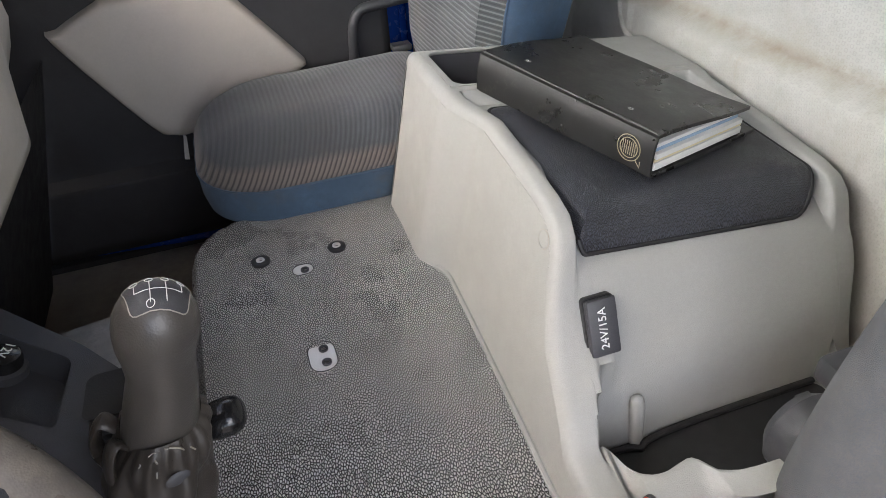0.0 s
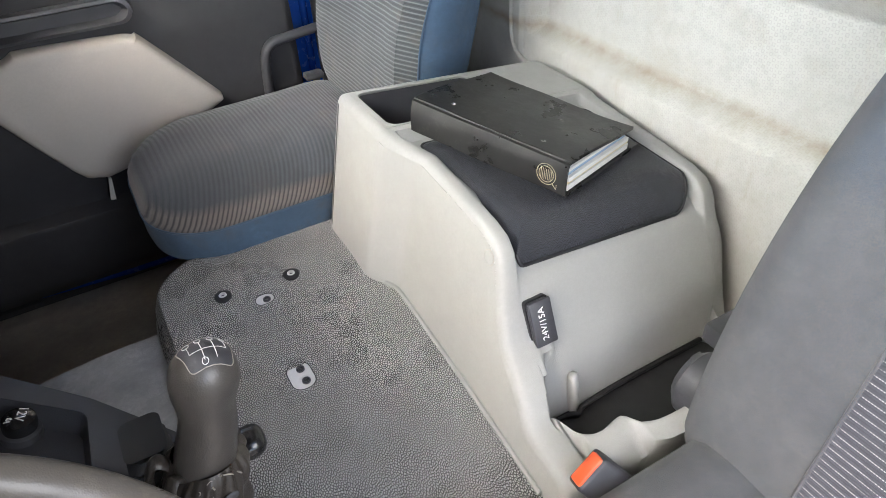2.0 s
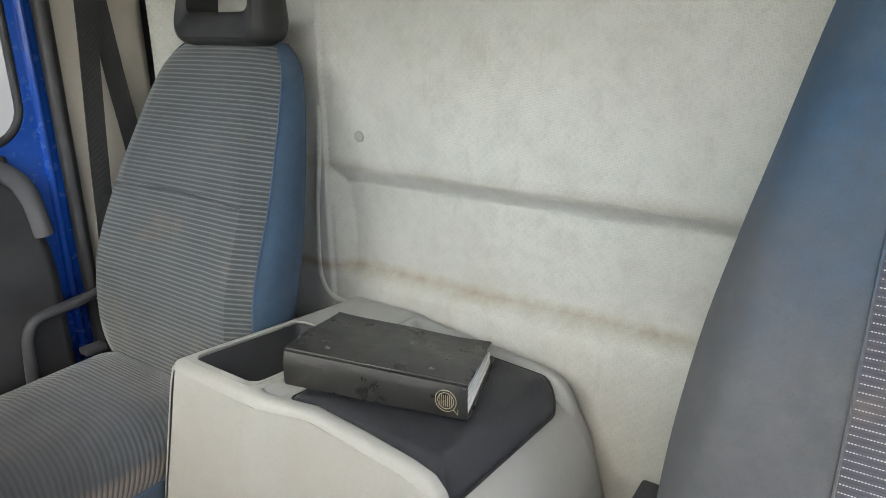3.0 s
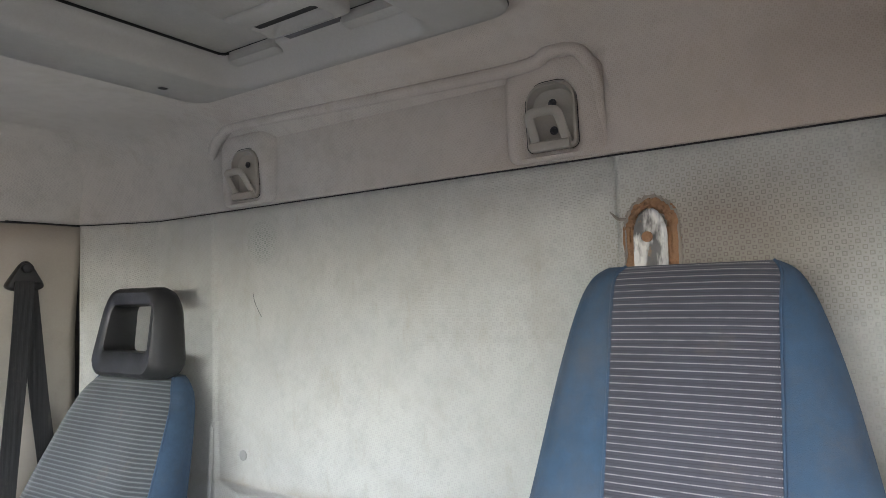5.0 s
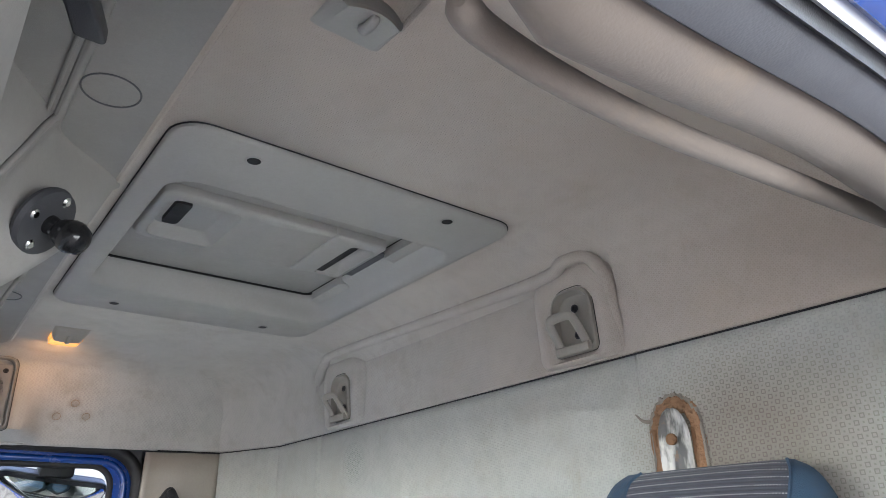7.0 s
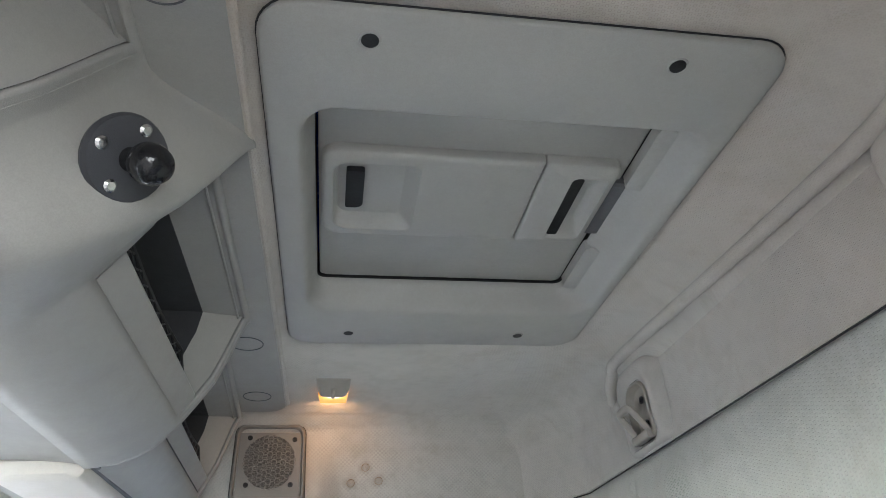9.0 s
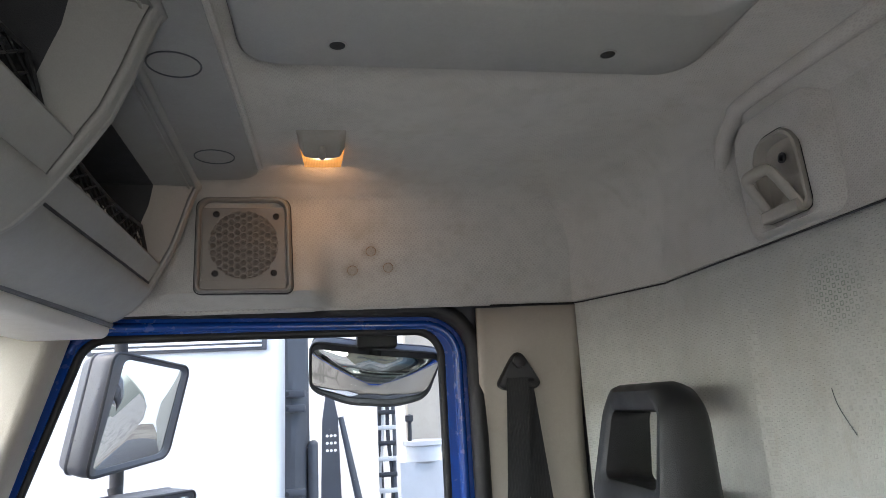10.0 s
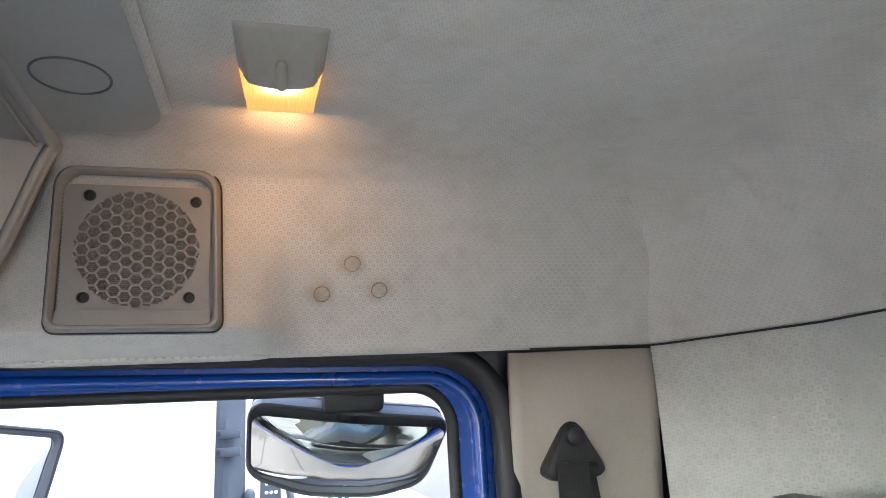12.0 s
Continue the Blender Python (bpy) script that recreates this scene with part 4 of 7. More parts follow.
def bpart(name, bm, material, label="", parent=None):
    bmesh.ops.transform(bm, matrix=BM, verts=bm.verts[:])
    return part(name, bm, material, parent or binder, label)


def cover_pts(z, sag):
    return lambda u, v: (u, v, z + sag * math.sin(math.pi * u / BL) * smooth(0, 0.08, v) + 0.0012 * math.sin(31 * u + 17 * v) - 0.012 * smooth(0.04, BW, v) * (1 if sag < 0 else 0))


for nm, z, sag, wide_ in (("back_cover", 0.0, 0.0, 0.256), ("front_cover", BT - 0.005, -0.003, 0.226)):
    bm = bmesh.new()
    top = cover_pts(z + 0.005, sag)
    bot = cover_pts(z, sag)
    uu, vv = lin(0, BL, 15), lin(0.006, wide_, 13)
    grid(top, uu, vv, bm)
    grid(bot, uu, vv, bm)
    be = [e for e in bm.edges if e.is_boundary]
    bmesh.ops.bridge_loops(bm, edges=be)
    bpart(nm, bm, M_BINDER)


def spine_place(u, a):
    t = a
    bulge = 0.004 * math.sin(math.pi * min(1, max(0, t)))
    return (u, 0.006 - bulge - 0.004 * (1 if 0.04 < t < 0.96 else 0), BT * t)


bm = bmesh.new()
tt = [0, 0.03, 0.06, 0.15, 0.3, 0.5, 0.7, 0.85, 0.94, 0.97, 1.0]
grid(spine_place, lin(0, BL, 16), tt, bm)
grid(lambda u, a: (u, spine_place(u, a)[1] + 0.004, BT * (0.03 + 0.94 * a)), lin(0, BL, 16), tt, bm)
bmesh.ops.bridge_loops(bm, edges=[e for e in bm.edges if e.is_boundary])
spine = bpart("spine", bm, M_BINDER, "scuffed spine with a stamped round emblem")
# stack of papers, each sheaf a little out of line
rnd = random.Random(4)
z = 0.007
for k, (hh, col) in enumerate(((0.010, 0), (0.004, 2), (0.007, 0), (0.005, 1), (0.005, 0))):
    colr = [(0.72, 0.71, 0.67), (0.30, 0.42, 0.55), (0.66, 0.58, 0.36)][col]
    mt = plastic("paper_" + "wby"[col], colr, 0.85, 400, 0.0005, 0.2)
    o1, o2 = rnd.uniform(0.001, 0.007), rnd.uniform(0.010, 0.024)
    bpart("sheaf", box((0.004, 0.012, z), (BL - o1, BW - o2, z + hh), 0.0006, 1), mt)
    z += hh + 0.0008
# emblem and rivets as plain shapes
em = Matrix.Translation((BL - 0.034, -0.0022, 0.029)) @ pose(0, 0, 0, 90, 0, 0)
bm = bmesh.new()
for r0 in (0.0165, 0.0125):
    tube([em @ Vector((r0 * math.cos(a), r0 * math.sin(a), 0)) for a in lin(0, 2 * math.pi, 30)[:-1]], 0.0006, 5, True, bm)
for k in range(-3, 4):
    tube([em @ Vector((k * 0.003, -0.009, 0)), em @ Vector((k * 0.003, 0.009, 0))], 0.0005, 4, False, bm)
tube([em @ Vector((0.012, -0.012, 0)), em @ Vector((0.019, -0.019, 0)), em @ Vector((0.019, -0.011, 0))], 0.0007, 5, False, bm)
bpart("emblem", bm, M_GOLD, "stamped gold emblem", spine)
for u, v in ((0.225, 0.036), (0.055, 0.036)):
    bpart("rivet", lathe([(0.0042, 0), (0.0042, 0.001), (0.0026, 0.0016), (0.0024, 0.0006), (0, 0.0006)], 14, Matrix.Translation((u, v, BT - 0.001)), caps=False), M_CHROME)

# ---------------------------------------------------------------- seats


def seat_back(parent, cy, prof, sw, m_front, m_side, seam=0.0, shift=0.0):
    """prof: rows of (z, x of the middle, half width, front depth, back depth, bolster bulge, corner shape)."""
    nf, ns, nb = 14, 8, 14
    rows = []
    for z, xc, w, df, db, bulge, p in prof:
        s = min(sw, w * 0.97 - abs(shift)) / w
        sa, sb = -s + shift / w, s + shift / w
        vf = [-1 + (1 + sa) * i / ns for i in range(ns)] + [sa + (sb - sa) * i / nf for i in range(nf)] + [sb + (1 - sb) * i / ns for i in range(ns + 1)]
        row = []
        for v in vf:
            d = df * max(0.0, 1 - abs(v) ** p) ** (1 / p)
            d += bulge * math.exp(-((abs(v) - 0.80) / 0.14) ** 2) - bulge * 0.5 * math.exp(-(v / 0.45) ** 2)
            row.append(Vector((xc - d, cy + v * w, z)))
        for i in range(1, nb):
            v = 1 - 2 * i / nb
            row.append(Vector((xc + db * max(0.0, 1 - abs(v) ** 3) ** (1 / 3), cy + v * w, z)))
        rows.append(row)
    # smooth between the rows
    fine = []
    cols = list(zip(*rows))
    cols = [curve_pts(c, 5) for c in cols]
    fine = list(zip(*cols))
    n = len(fine[0])

    def strip(j0, j1, caps=False):
        bm = bmesh.new()
        vs = [[bm.verts.new(r[j % n]) for j in range(j0, j1 + 1)] for r in fine]
        for a, b in zip(vs, vs[1:]):
            for j in range(j1 - j0):
                bm.faces.new((a[j], a[j + 1], b[j + 1], b[j]))
        if caps:
            for r in (vs[0], vs[-1]):
                bm.faces.new(r)
        return bm

    part("backrest", strip(ns, ns + nf), m_front, parent, normals=True)
    part("side_panel", strip(ns + nf, ns + nf + ns + nb - 0 + ns), m_side, parent, "blue velour sides")
    for nm, r in (("underside", fine[0]), ("top_panel", fine[-1])):
        top = bmesh.new()
        top.faces.new([top.verts.new(v) for v in r])
        part(nm, top, m_side, parent)
    for j in (ns, ns + nf):
        part("piping", tube([r[j] + Vector((-0.001, 0, 0)) for r in fine], 0.0024, 6), m_side, parent)
    if seam:
        row = min(fine, key=lambda r: abs(r[0].z - seam))
        line = [row[j] + Vector((-0.0005, 0, 0.012 * math.sin(math.pi * (j - ns) / nf))) for j in range(ns + 1, ns + nf)]
        part("seam", tube(line, 0.002, 5), M_DARK, parent)
    return fine


def seat_cushion(parent, outline_pts, centre, levels, m_top, m_side, split):
    """Rings of a rounded outline, drawn in and raised level by level."""
    rings = []
    for inset, z in levels:
        ring = []
        for a, b in outline_pts:
            dx, dy = a - centre[0], b - centre[1]
            k = 1 - inset / max(0.05, math.hypot(dx, dy))
            crown = 0.0
            ring.append((centre[0] + dx * k, centre[1] + dy * k, z + crown))
        rings.append(ring)
    bm = loft(rings[:split + 1], caps=False)
    bm.faces.new([bm.verts[:][i] for i in range(len(outline_pts))][::-1])
    part("cushion_band", bm, m_side, parent, "worn blue velour band round the cushion")
    bm = loft(rings[split:], caps=False)
    bm.faces.new(list(bm.verts)[-len(outline_pts):])
    part("cushion", bm, m_top, parent)
    part("piping", tube([Vector(p) for p in rings[split]], 0.0025, 6, True), m_side, parent)


pseat = thing("passenger_seat", (0.25, 1.385, 0.0), "grey striped and blue cloth passenger seat with a black headrest", "seat", "cab seats")
seat_back(pseat, 1.404, [
    (0.40, 0.505, 0.215, 0.055, 0.06, 0.0, 3.0), (0.47, 0.515, 0.247, 0.095, 0.08, 0.006, 3.4), (0.56, 0.535, 0.264, 0.115, 0.09, 0.012, 3.8), (0.70, 0.570, 0.270, 0.125, 0.09, 0.016, 4.0),
    (0.85, 0.615, 0.254, 0.112, 0.085, 0.014, 3.8), (1.00, 0.665, 0.226, 0.095, 0.07, 0.008, 3.4), (1.09, 0.693, 0.202, 0.082, 0.06, 0.003, 3.0),
    (1.13, 0.705, 0.175, 0.070, 0.05, 0.0, 2.8), (1.150, 0.712, 0.155, 0.045, 0.035, 0.0, 3.0)], 0.258, M_STRIPE_BACK, M_VELOUR, 0.845)
co = rrect(-0.125, 1.150, 0.47, 1.62, [0.15, 0.05, 0.05, 0.18], 10)
seat_cushion(pseat, co, (0.17, 1.385), [(0.03, 0.33), (0.006, 0.345), (0.0, 0.375), (0.0, 0.418), (0.003, 0.436), (0.014, 0.455), (0.032, 0.471), (0.060, 0.486), (0.10, 0.499), (0.15, 0.508), (0.21, 0.511)], M_STRIPE_SEAT, M_VELOUR_BAND, 3)
part("seat_base", box((-0.02, 1.20, -0.02), (0.46, 1.57, 0.34), 0.02), M_DARK, pseat)
# headrest: a thick ring of black plastic foam
hm = Matrix.Translation((0.682, 1.372, 1.256)) @ pose(0, 0, 0, 0, 4, 0)


def rest_shape(d, a, b):
    """The headrest narrows upwards and its front leans back."""
    k = smooth(-0.09, 0.11, b)
    return Vector((d * (1 - 0.12 * k) + (0.012 * k if d < 0 else 0.0), a * (1 - 0.15 * k), b))


rings = []
for d, grow in ((-0.050, -0.018), (-0.052, -0.010), (-0.046, -0.002), (-0.032, 0.003), (-0.01, 0.005), (0.015, 0.003), (0.036, -0.003), (0.048, -0.012), (0.051, -0.022)):
    g = grow
    rings.append([hm @ rest_shape(d, a, b) for a, b in rrect(-0.134 - g, -0.106 - g, 0.134 + g, 0.106 + g, [0.036, 0.036, 0.05, 0.05], 8)])
inner = []
for d, g in ((0.050, 0.010), (0.046, 0.004), (0.0, 0.0), (-0.042, 0.003), (-0.048, 0.010)):
    inner.append([hm @ rest_shape(d, a, b) for a, b in rrect(-0.096 - g, -0.044 - g, 0.096 + g, 0.064 + g, 0.018, 8)])
bm = loft(rings + inner + [rings[0]], caps=False)
bmesh.ops.remove_doubles(bm, verts=bm.verts[:], dist=1e-6)
part("headrest", bm, M_HEADREST, pseat, "black moulded headrest with an open middle")
for yy in (1.30, 1.43):
    part("headrest_post", tube([(0.70, yy, 1.10), (0.69, yy, 1.19)], 0.007, 10), M_DARK, pseat)

dseat = thing("driver_seat", (0.3, 0.075, 0.0), "worn blue driver's seat with striped middle and no headrest", "seat", "cab seats")
seat_back(dseat, 0.075, [
    (0.30, 0.51, 0.270, 0.05, 0.05, 0.0, 3.0), (0.36, 0.525, 0.302, 0.085, 0.06, 0.01, 2.4), (0.56, 0.575, 0.305, 0.10, 0.07, 0.02, 2.4), (0.75, 0.620, 0.288, 0.105, 0.07, 0.022, 2.4),
    (0.90, 0.658, 0.262, 0.10, 0.065, 0.018, 2.4), (1.04, 0.690, 0.232, 0.085, 0.055, 0.012, 2.4), (1.20, 0.720, 0.198, 0.07, 0.045, 0.006, 2.4),
    (1.30, 0.737, 0.168, 0.06, 0.035, 0.002, 2.6), (1.345, 0.745, 0.145, 0.045, 0.028, 0.0, 2.8), (1.362, 0.748, 0.12, 0.025, 0.02, 0.0, 3.0)], 0.111, M_STRIPE_DRV, M_VELOUR_WORN, 0.0, -0.016)
co = rrect(0.02, -0.17, 0.52, 0.33, [0.12, 0.05, 0.05, 0.12], 9)
seat_cushion(dseat, co, (0.27, 0.08), [(0.02, 0.24), (0.0, 0.26), (0.0, 0.31), (0.002, 0.34), (0.012, 0.365), (0.04, 0.385), (0.1, 0.395), (0.18, 0.39)], M_VELOUR_WORN, M_VELOUR_WORN, 3)
part("seat_base", box((0.06, -0.10, -0.02), (0.50, 0.25, 0.26), 0.02), M_DARK, dseat)
part("recliner_cover", loft([[Vector((a, y, b)) for a, b in rrect(0.50 + g, 0.30 + g, 0.60 - g, 0.42 - g, 0.05)] for y, g in ((0.342, 0.0), (0.398, 0.0), (0.412, 0.010))]), M_DARK, dseat, "dark recliner cover")

part("recliner_handle", box((0.60, 0.40, 0.385), (0.72, 0.445, 0.425), 0.008), M_DARK, dseat, "black recliner handle")

# seat belt buckle beside the console
buckle = thing("seat_belt_buckle", (0.30, 0.385, 0.25), "black seat belt buckle with an orange-red release button", "buckle")
by_ = Vector((0.815, 0.043, 0.577)).normalized()
bz_ = Vector((-0.55, 0.368, 0.75))
bz_ = (bz_ - by_ * bz_.dot(by_)).normalized()
bmx = Matrix((by_.cross(bz_), by_, bz_)).transposed().to_4x4()
bmx.translation = (0.310, 0.342, 0.354)
bm = box((-0.017, -0.030, -0.09), (0.017, 0.030, 0.038), 0.007, 3)
bmesh.ops.transform(bm, matrix=bmx, verts=bm.verts[:])
part("housing", bm, M_DARK, buckle)
bm = box((-0.010, -0.025, 0.028), (0.0135, 0.025, 0.042), 0.004, 2)
bmesh.ops.transform(bm, matrix=bmx, verts=bm.verts[:])
part("release_button", bm, M_ORANGE, buckle, "orange-red release button")

# ---------------------------------------------------------------- gear lever and low dash console
lever = thing("gear_lever", (-0.16, 0.52, 0.33), "worn dark grey gear lever with a shift pattern and leather boot", "gear lever")
gm = aim((-0.165, 0.523, 0.50), (0.062, 0.006, 0.19))
HEAD, HR, HH = 0.163, 0.0375, 0.044


def dome(a, b, lift=0.0):
    """A place on the rounded head of the lever."""
    return gm @ Vector((a, b, HEAD + HH * math.sqrt(max(0.0, 1 - (a * a + b * b) / HR ** 2)) + lift)) + LEAN_HEAD


LEAN_HEAD = Vector((-0.0075, 0.0025, 0.0))


prof = [(0.035, -0.03), (0.0365, 0.0), (0.0355, 0.05), (0.033, 0.085), (0.0312, 0.105), (0.0318, 0.122), (0.0345, 0.140), (0.037, 0.155)]
prof += [(HR * math.cos(a), HEAD + HH * math.sin(a)) for a in lin(0, math.pi / 2, 9)]
bm = lathe(prof, 40, gm, caps=False)
gi = gm.inverted()
for v in bm.verts:
    # the head overhangs the shaft to the front
    v.co += LEAN_HEAD * smooth(0.100, 0.145, (gi @ v.co).z)
part("knob", bm, M_KNOB, lever, "worn grey rubber grip")
BADGE = rpoly([(-0.024, -0.022), (0.012, -0.029), (0.012, 0.029), (-0.024, 0.022)], 0.007)
BADGE = [(a + (c - a) * t, b + (d - b) * t) for (a, b), (c, d) in zip(BADGE, BADGE[1:] + BADGE[:1]) for t in (0.0, 0.25, 0.5, 0.75)]
bm = bmesh.new()
for k0, k1 in ((0.0, 0.2), (0.2, 0.4), (0.4, 0.6), (0.6, 0.8), (0.8, 1.0)):
    for i in range(len(BADGE)):
        (a, b), (c, d) = BADGE[i], BADGE[(i + 1) % len(BADGE)]
        a, b, c, d = a + 0.006, b, c + 0.006, d
        bm.faces.new([bm.verts.new(dome(u * k - 0.006, v * k, 0.0008)) for u, v, k in ((a, b, k0), (c, d, k0), (c, d, k1), (a, b, k1))])
bmesh.ops.remove_doubles(bm, verts=bm.verts[:], dist=1e-6)
plate_ob = part("shift_plate", bm, M_DARK, lever, "dark plate with a pale shift pattern")
part("plate_edge", tube([dome(a, b, 0.0008) for a, b in BADGE], 0.0006, 5, True), M_HOOK, plate_ob, "worn pale edge")
bm = bmesh.new()
for a, b in (((-0.006, -0.019), (-0.006, 0.019)), ((-0.006, -0.019), (0.006, -0.019)), ((-0.018, -0.006), (0.006, -0.006)), ((-0.018, 0.007), (0.006, 0.007)), ((-0.006, 0.019), (0.006, 0.019))):
    tube([dome(a[0] + (b[0] - a[0]) * t, a[1] + (b[1] - a[1]) * t, 0.0010) for t in lin(0, 1, 6)], 0.00042, 4, False, bm)
for a, b in ((0.008, -0.019), (0.008, -0.006), (0.008, 0.007), (0.008, 0.019), (-0.019, 0.007)):
    tube([dome(a + 0.0032 * math.cos(t), b + 0.0032 * math.sin(t), 0.0012) for t in lin(0, 2 * math.pi, 13)[:-1]], 0.00045, 4, True, bm)
part("shift_pattern", bm, M_LETTER, plate_ob, "pale line diagram")


def boot_ring(t):
    n = 120
    c = gm @ Vector((0, 0, 0.050))
    b = Vector((-0.235, 0.500, 0.300))
    ctr = c.lerp(b, t)
    r = 0.0375 + 0.008 * smooth(0.0, 0.05, t) + 0.008 * t + 0.007 * math.sin(math.pi * t)
    out = []
    for j in range(n):
        a = 2 * math.pi * j / n
        fold = 0.0065 * math.sin(5 * a + 3 * t) * smooth(0.05, 0.4, t) + 0.0035 * math.sin(9 * a - 9 * t) * smooth(0.0, 0.2, t) + 0.0025 * math.sin(23 * t + 3 * a) + 0.0014 * math.sin(21 * a) * smooth(0.0, 0.03, t) * smooth(0.20, 0.06, t)
        out.append((ctr.x + (r + fold) * math.cos(a), ctr.y + (r + fold) * math.sin(a), ctr.z + 0.004 * math.sin(3 * a + 8 * t)))
    return out


M_LEATHER = plastic("boot_leather", (0.040, 0.034, 0.029), 0.32, 900, 0.0004, 0.35, 0.3, (0.07, 0.06, 0.05))
part("boot", loft([boot_ring(t) for t in lin(0, 1, 30)], caps=False), M_LEATHER, lever, "torn black leather boot")
rnd = random.Random(9)
bm = bmesh.new()
for k in range(10):
    a = rnd.gauss(3.0, 0.45)
    p = gm @ Vector((0.043 * math.cos(a), 0.043 * math.sin(a), rnd.uniform(0.030, 0.054)))
    q = p + Vector((rnd.uniform(-0.012, 0.004), rnd.uniform(-0.008, 0.008), rnd.uniform(-0.010, 0.012)))
    tube(curve_pts([p, (p + q) / 2 + Vector((rnd.uniform(-0.004, 0.004), rnd.uniform(-0.004, 0.004), 0.003)), q], 3), rnd.uniform(0.0004, 0.0010), 5, False, bm)
part("frayed_edge", bm, M_HOOK, lever, "frayed pale threads")
c0 = gm @ Vector((0, 0, 0.05))
for k, (dx, dy, s_) in enumerate(((-0.052, 0.012, 1.0), (-0.040, -0.022, 0.8))):
    line = curve_pts([c0 + Vector((dx * 0.75, dy * 0.75, -0.012)), c0 + Vector((dx, dy, 0.006 * s_)), c0 + Vector((dx * 1.25, dy * 1.25, -0.012)), c0 + Vector((dx * 1.35, dy * 1.35, -0.040)), c0 + Vector((dx * 1.2, dy * 1.2, -0.072))], 6)
    part("torn_flap", tube(line, [0.012 * s_ * (0.5 + 0.5 * math.sin(2.6 * i / len(line) + 0.3)) for i in range(len(line))], 10, flat=0.45), M_LEATHER, lever, "curled flap of torn leather")
bm = lathe([(0.0, -0.004), (0.008, -0.003), (0.011, 0.0), (0.008, 0.001), (0.0, 0.001)], 12, aim((-0.143, 0.474, 0.515), (0.35, -0.92, 0.25)) @ Matrix.Diagonal((1.1, 0.6, 1, 1)), caps=False)
part("tear", bm, M_DARK, lever, "hole torn in the boot")
# small second lever with a rounded knob
small = thing("small_lever", (-0.10, 0.60, 0.33), "small glossy black lever with a rounded knob", "lever")
M_GLOSS = plastic("glossy_black", (0.013, 0.013, 0.014), 0.14, 500, 0.0002, 0.3, 0.2, (0.1, 0.1, 0.1))
km = aim((-0.138, 0.570, 0.473), (0.96, -0.10, 0.22))
part("knob", lathe([(0.0, -0.012), (0.010, -0.010), (0.0125, 0.004), (0.0135, 0.012), (0.021, 0.018), (0.0235, 0.028), (0.0235, 0.044), (0.020, 0.053), (0.012, 0.058), (0.0, 0.059)], 28, km @ Matrix.Diagonal((1.0, 0.85, 1, 1)), caps=False), M_GLOSS, small)
part("knob_mark", tube([km @ Vector((0.0195 * math.cos(a), 0.0165 * math.sin(a), 0.049)) for a in lin(1.2, 2.6, 8)], 0.0006, 5), M_HOOK, small)
part("stalk", tube(curve_pts([(-0.170, 0.600, 0.32), (-0.160, 0.590, 0.40), (-0.152, 0.575, 0.462), (-0.134, 0.570, 0.474)], 5), 0.008, 10), M_GLOSS, small)

# low console with the 12 V socket, under the dash
low = thing("dash_console", (-0.35, 0.65, 0.30), "charcoal plastic lower dash console with a 12 volt socket", "console")
lm = Matrix.Translation((-0.31, 0.665, 0.475)) @ pose(0, 0, 0, 0, 14, 0)
LOW = rpoly([(-0.14, -0.25), (0.135, -0.25), (0.135, 0.0), (0.104, 0.035), (0.039, 0.108), (-0.090, 0.216), (-0.14, 0.216)], 0.008)
HOLLOW = rpoly([(-0.128, 0.041), (0.024, -0.034), (0.030, 0.082), (-0.091, 0.165)], 0.014)
tray = plate(LOW, [HOLLOW], lambda a, b, d: lm @ Vector((a, b, d)), -0.012, 0.0)
part("top_panel", tray, M_DARK, low)
bm = bmesh.new()
lo = [bm.verts.new(lm @ Vector((a, b, -0.036))) for a, b in rpoly([(-0.117, 0.046), (0.016, -0.022), (0.021, 0.076), (-0.085, 0.150)], 0.012)]
hi = [bm.verts.new(lm @ Vector((a, b, -0.003))) for a, b in HOLLOW]
for k in range(len(lo)):
    bm.faces.new((lo[k], lo[(k + 1) % len(lo)], hi[(k + 1) % len(hi)], hi[k]))
bm.faces.new(lo)
part("tray", bm, M_DARK, low, "recessed black tray")
skirt = loft([[lm @ Vector((a, b, d)) for a, b in [(u - g * 0.5, v - g * 0.3) for u, v in LOW]] for d, g in ((-0.006, 0.0), (-0.03, 0.0), (-0.22, 0.01))], caps=False)
part("skirt", skirt, M_DARK, low)
cm = lm @ pose(-0.050, 0.106, -0.036)
part("socket_ring", lathe([(0.026, 0.0), (0.026, 0.012), (0.022, 0.015)], 24, cm), M_DARK, low)
plug = part("socket_plug", lathe([(0.021, 0.010), (0.022, 0.024), (0.0205, 0.032), (0.012, 0.035), (0.0, 0.0355)], 24, cm, caps=False), M_GLOSS, low, "black 12 volt socket plug")
part("lettering", text_mesh("12V", 0.017, cm @ pose(0.004, 0.003, 0.0362, 0, 0, 250)), M_LETTER, plug, "white print")
part("lettering", text_mesh("10A", 0.010, cm @ pose(-0.011, -0.002, 0.0355, 0, -10, 250)), M_LETTER, plug, "white print")
gaiter = thing("small_lever_gaiter", (-0.19, 0.61, 0.33), "ribbed black rubber gaiter beside the gear lever", "gaiter")
rings = []
for k in range(15):
    t = k / 14
    g = 0.006 * (k % 2) + 0.010 * t
    c = Vector((-0.222 + 0.006 * t, 0.628 - 0.004 * t, 0.33 + 0.178 * t))
    rings.append([(c.x + a, c.y + b, c.z) for a, b in rrect(-0.036 + g, -0.045 + g, 0.036 - g, 0.045 - g, 0.012, 4)])
part("bellows", loft(rings), M_RUBBER, gaiter)

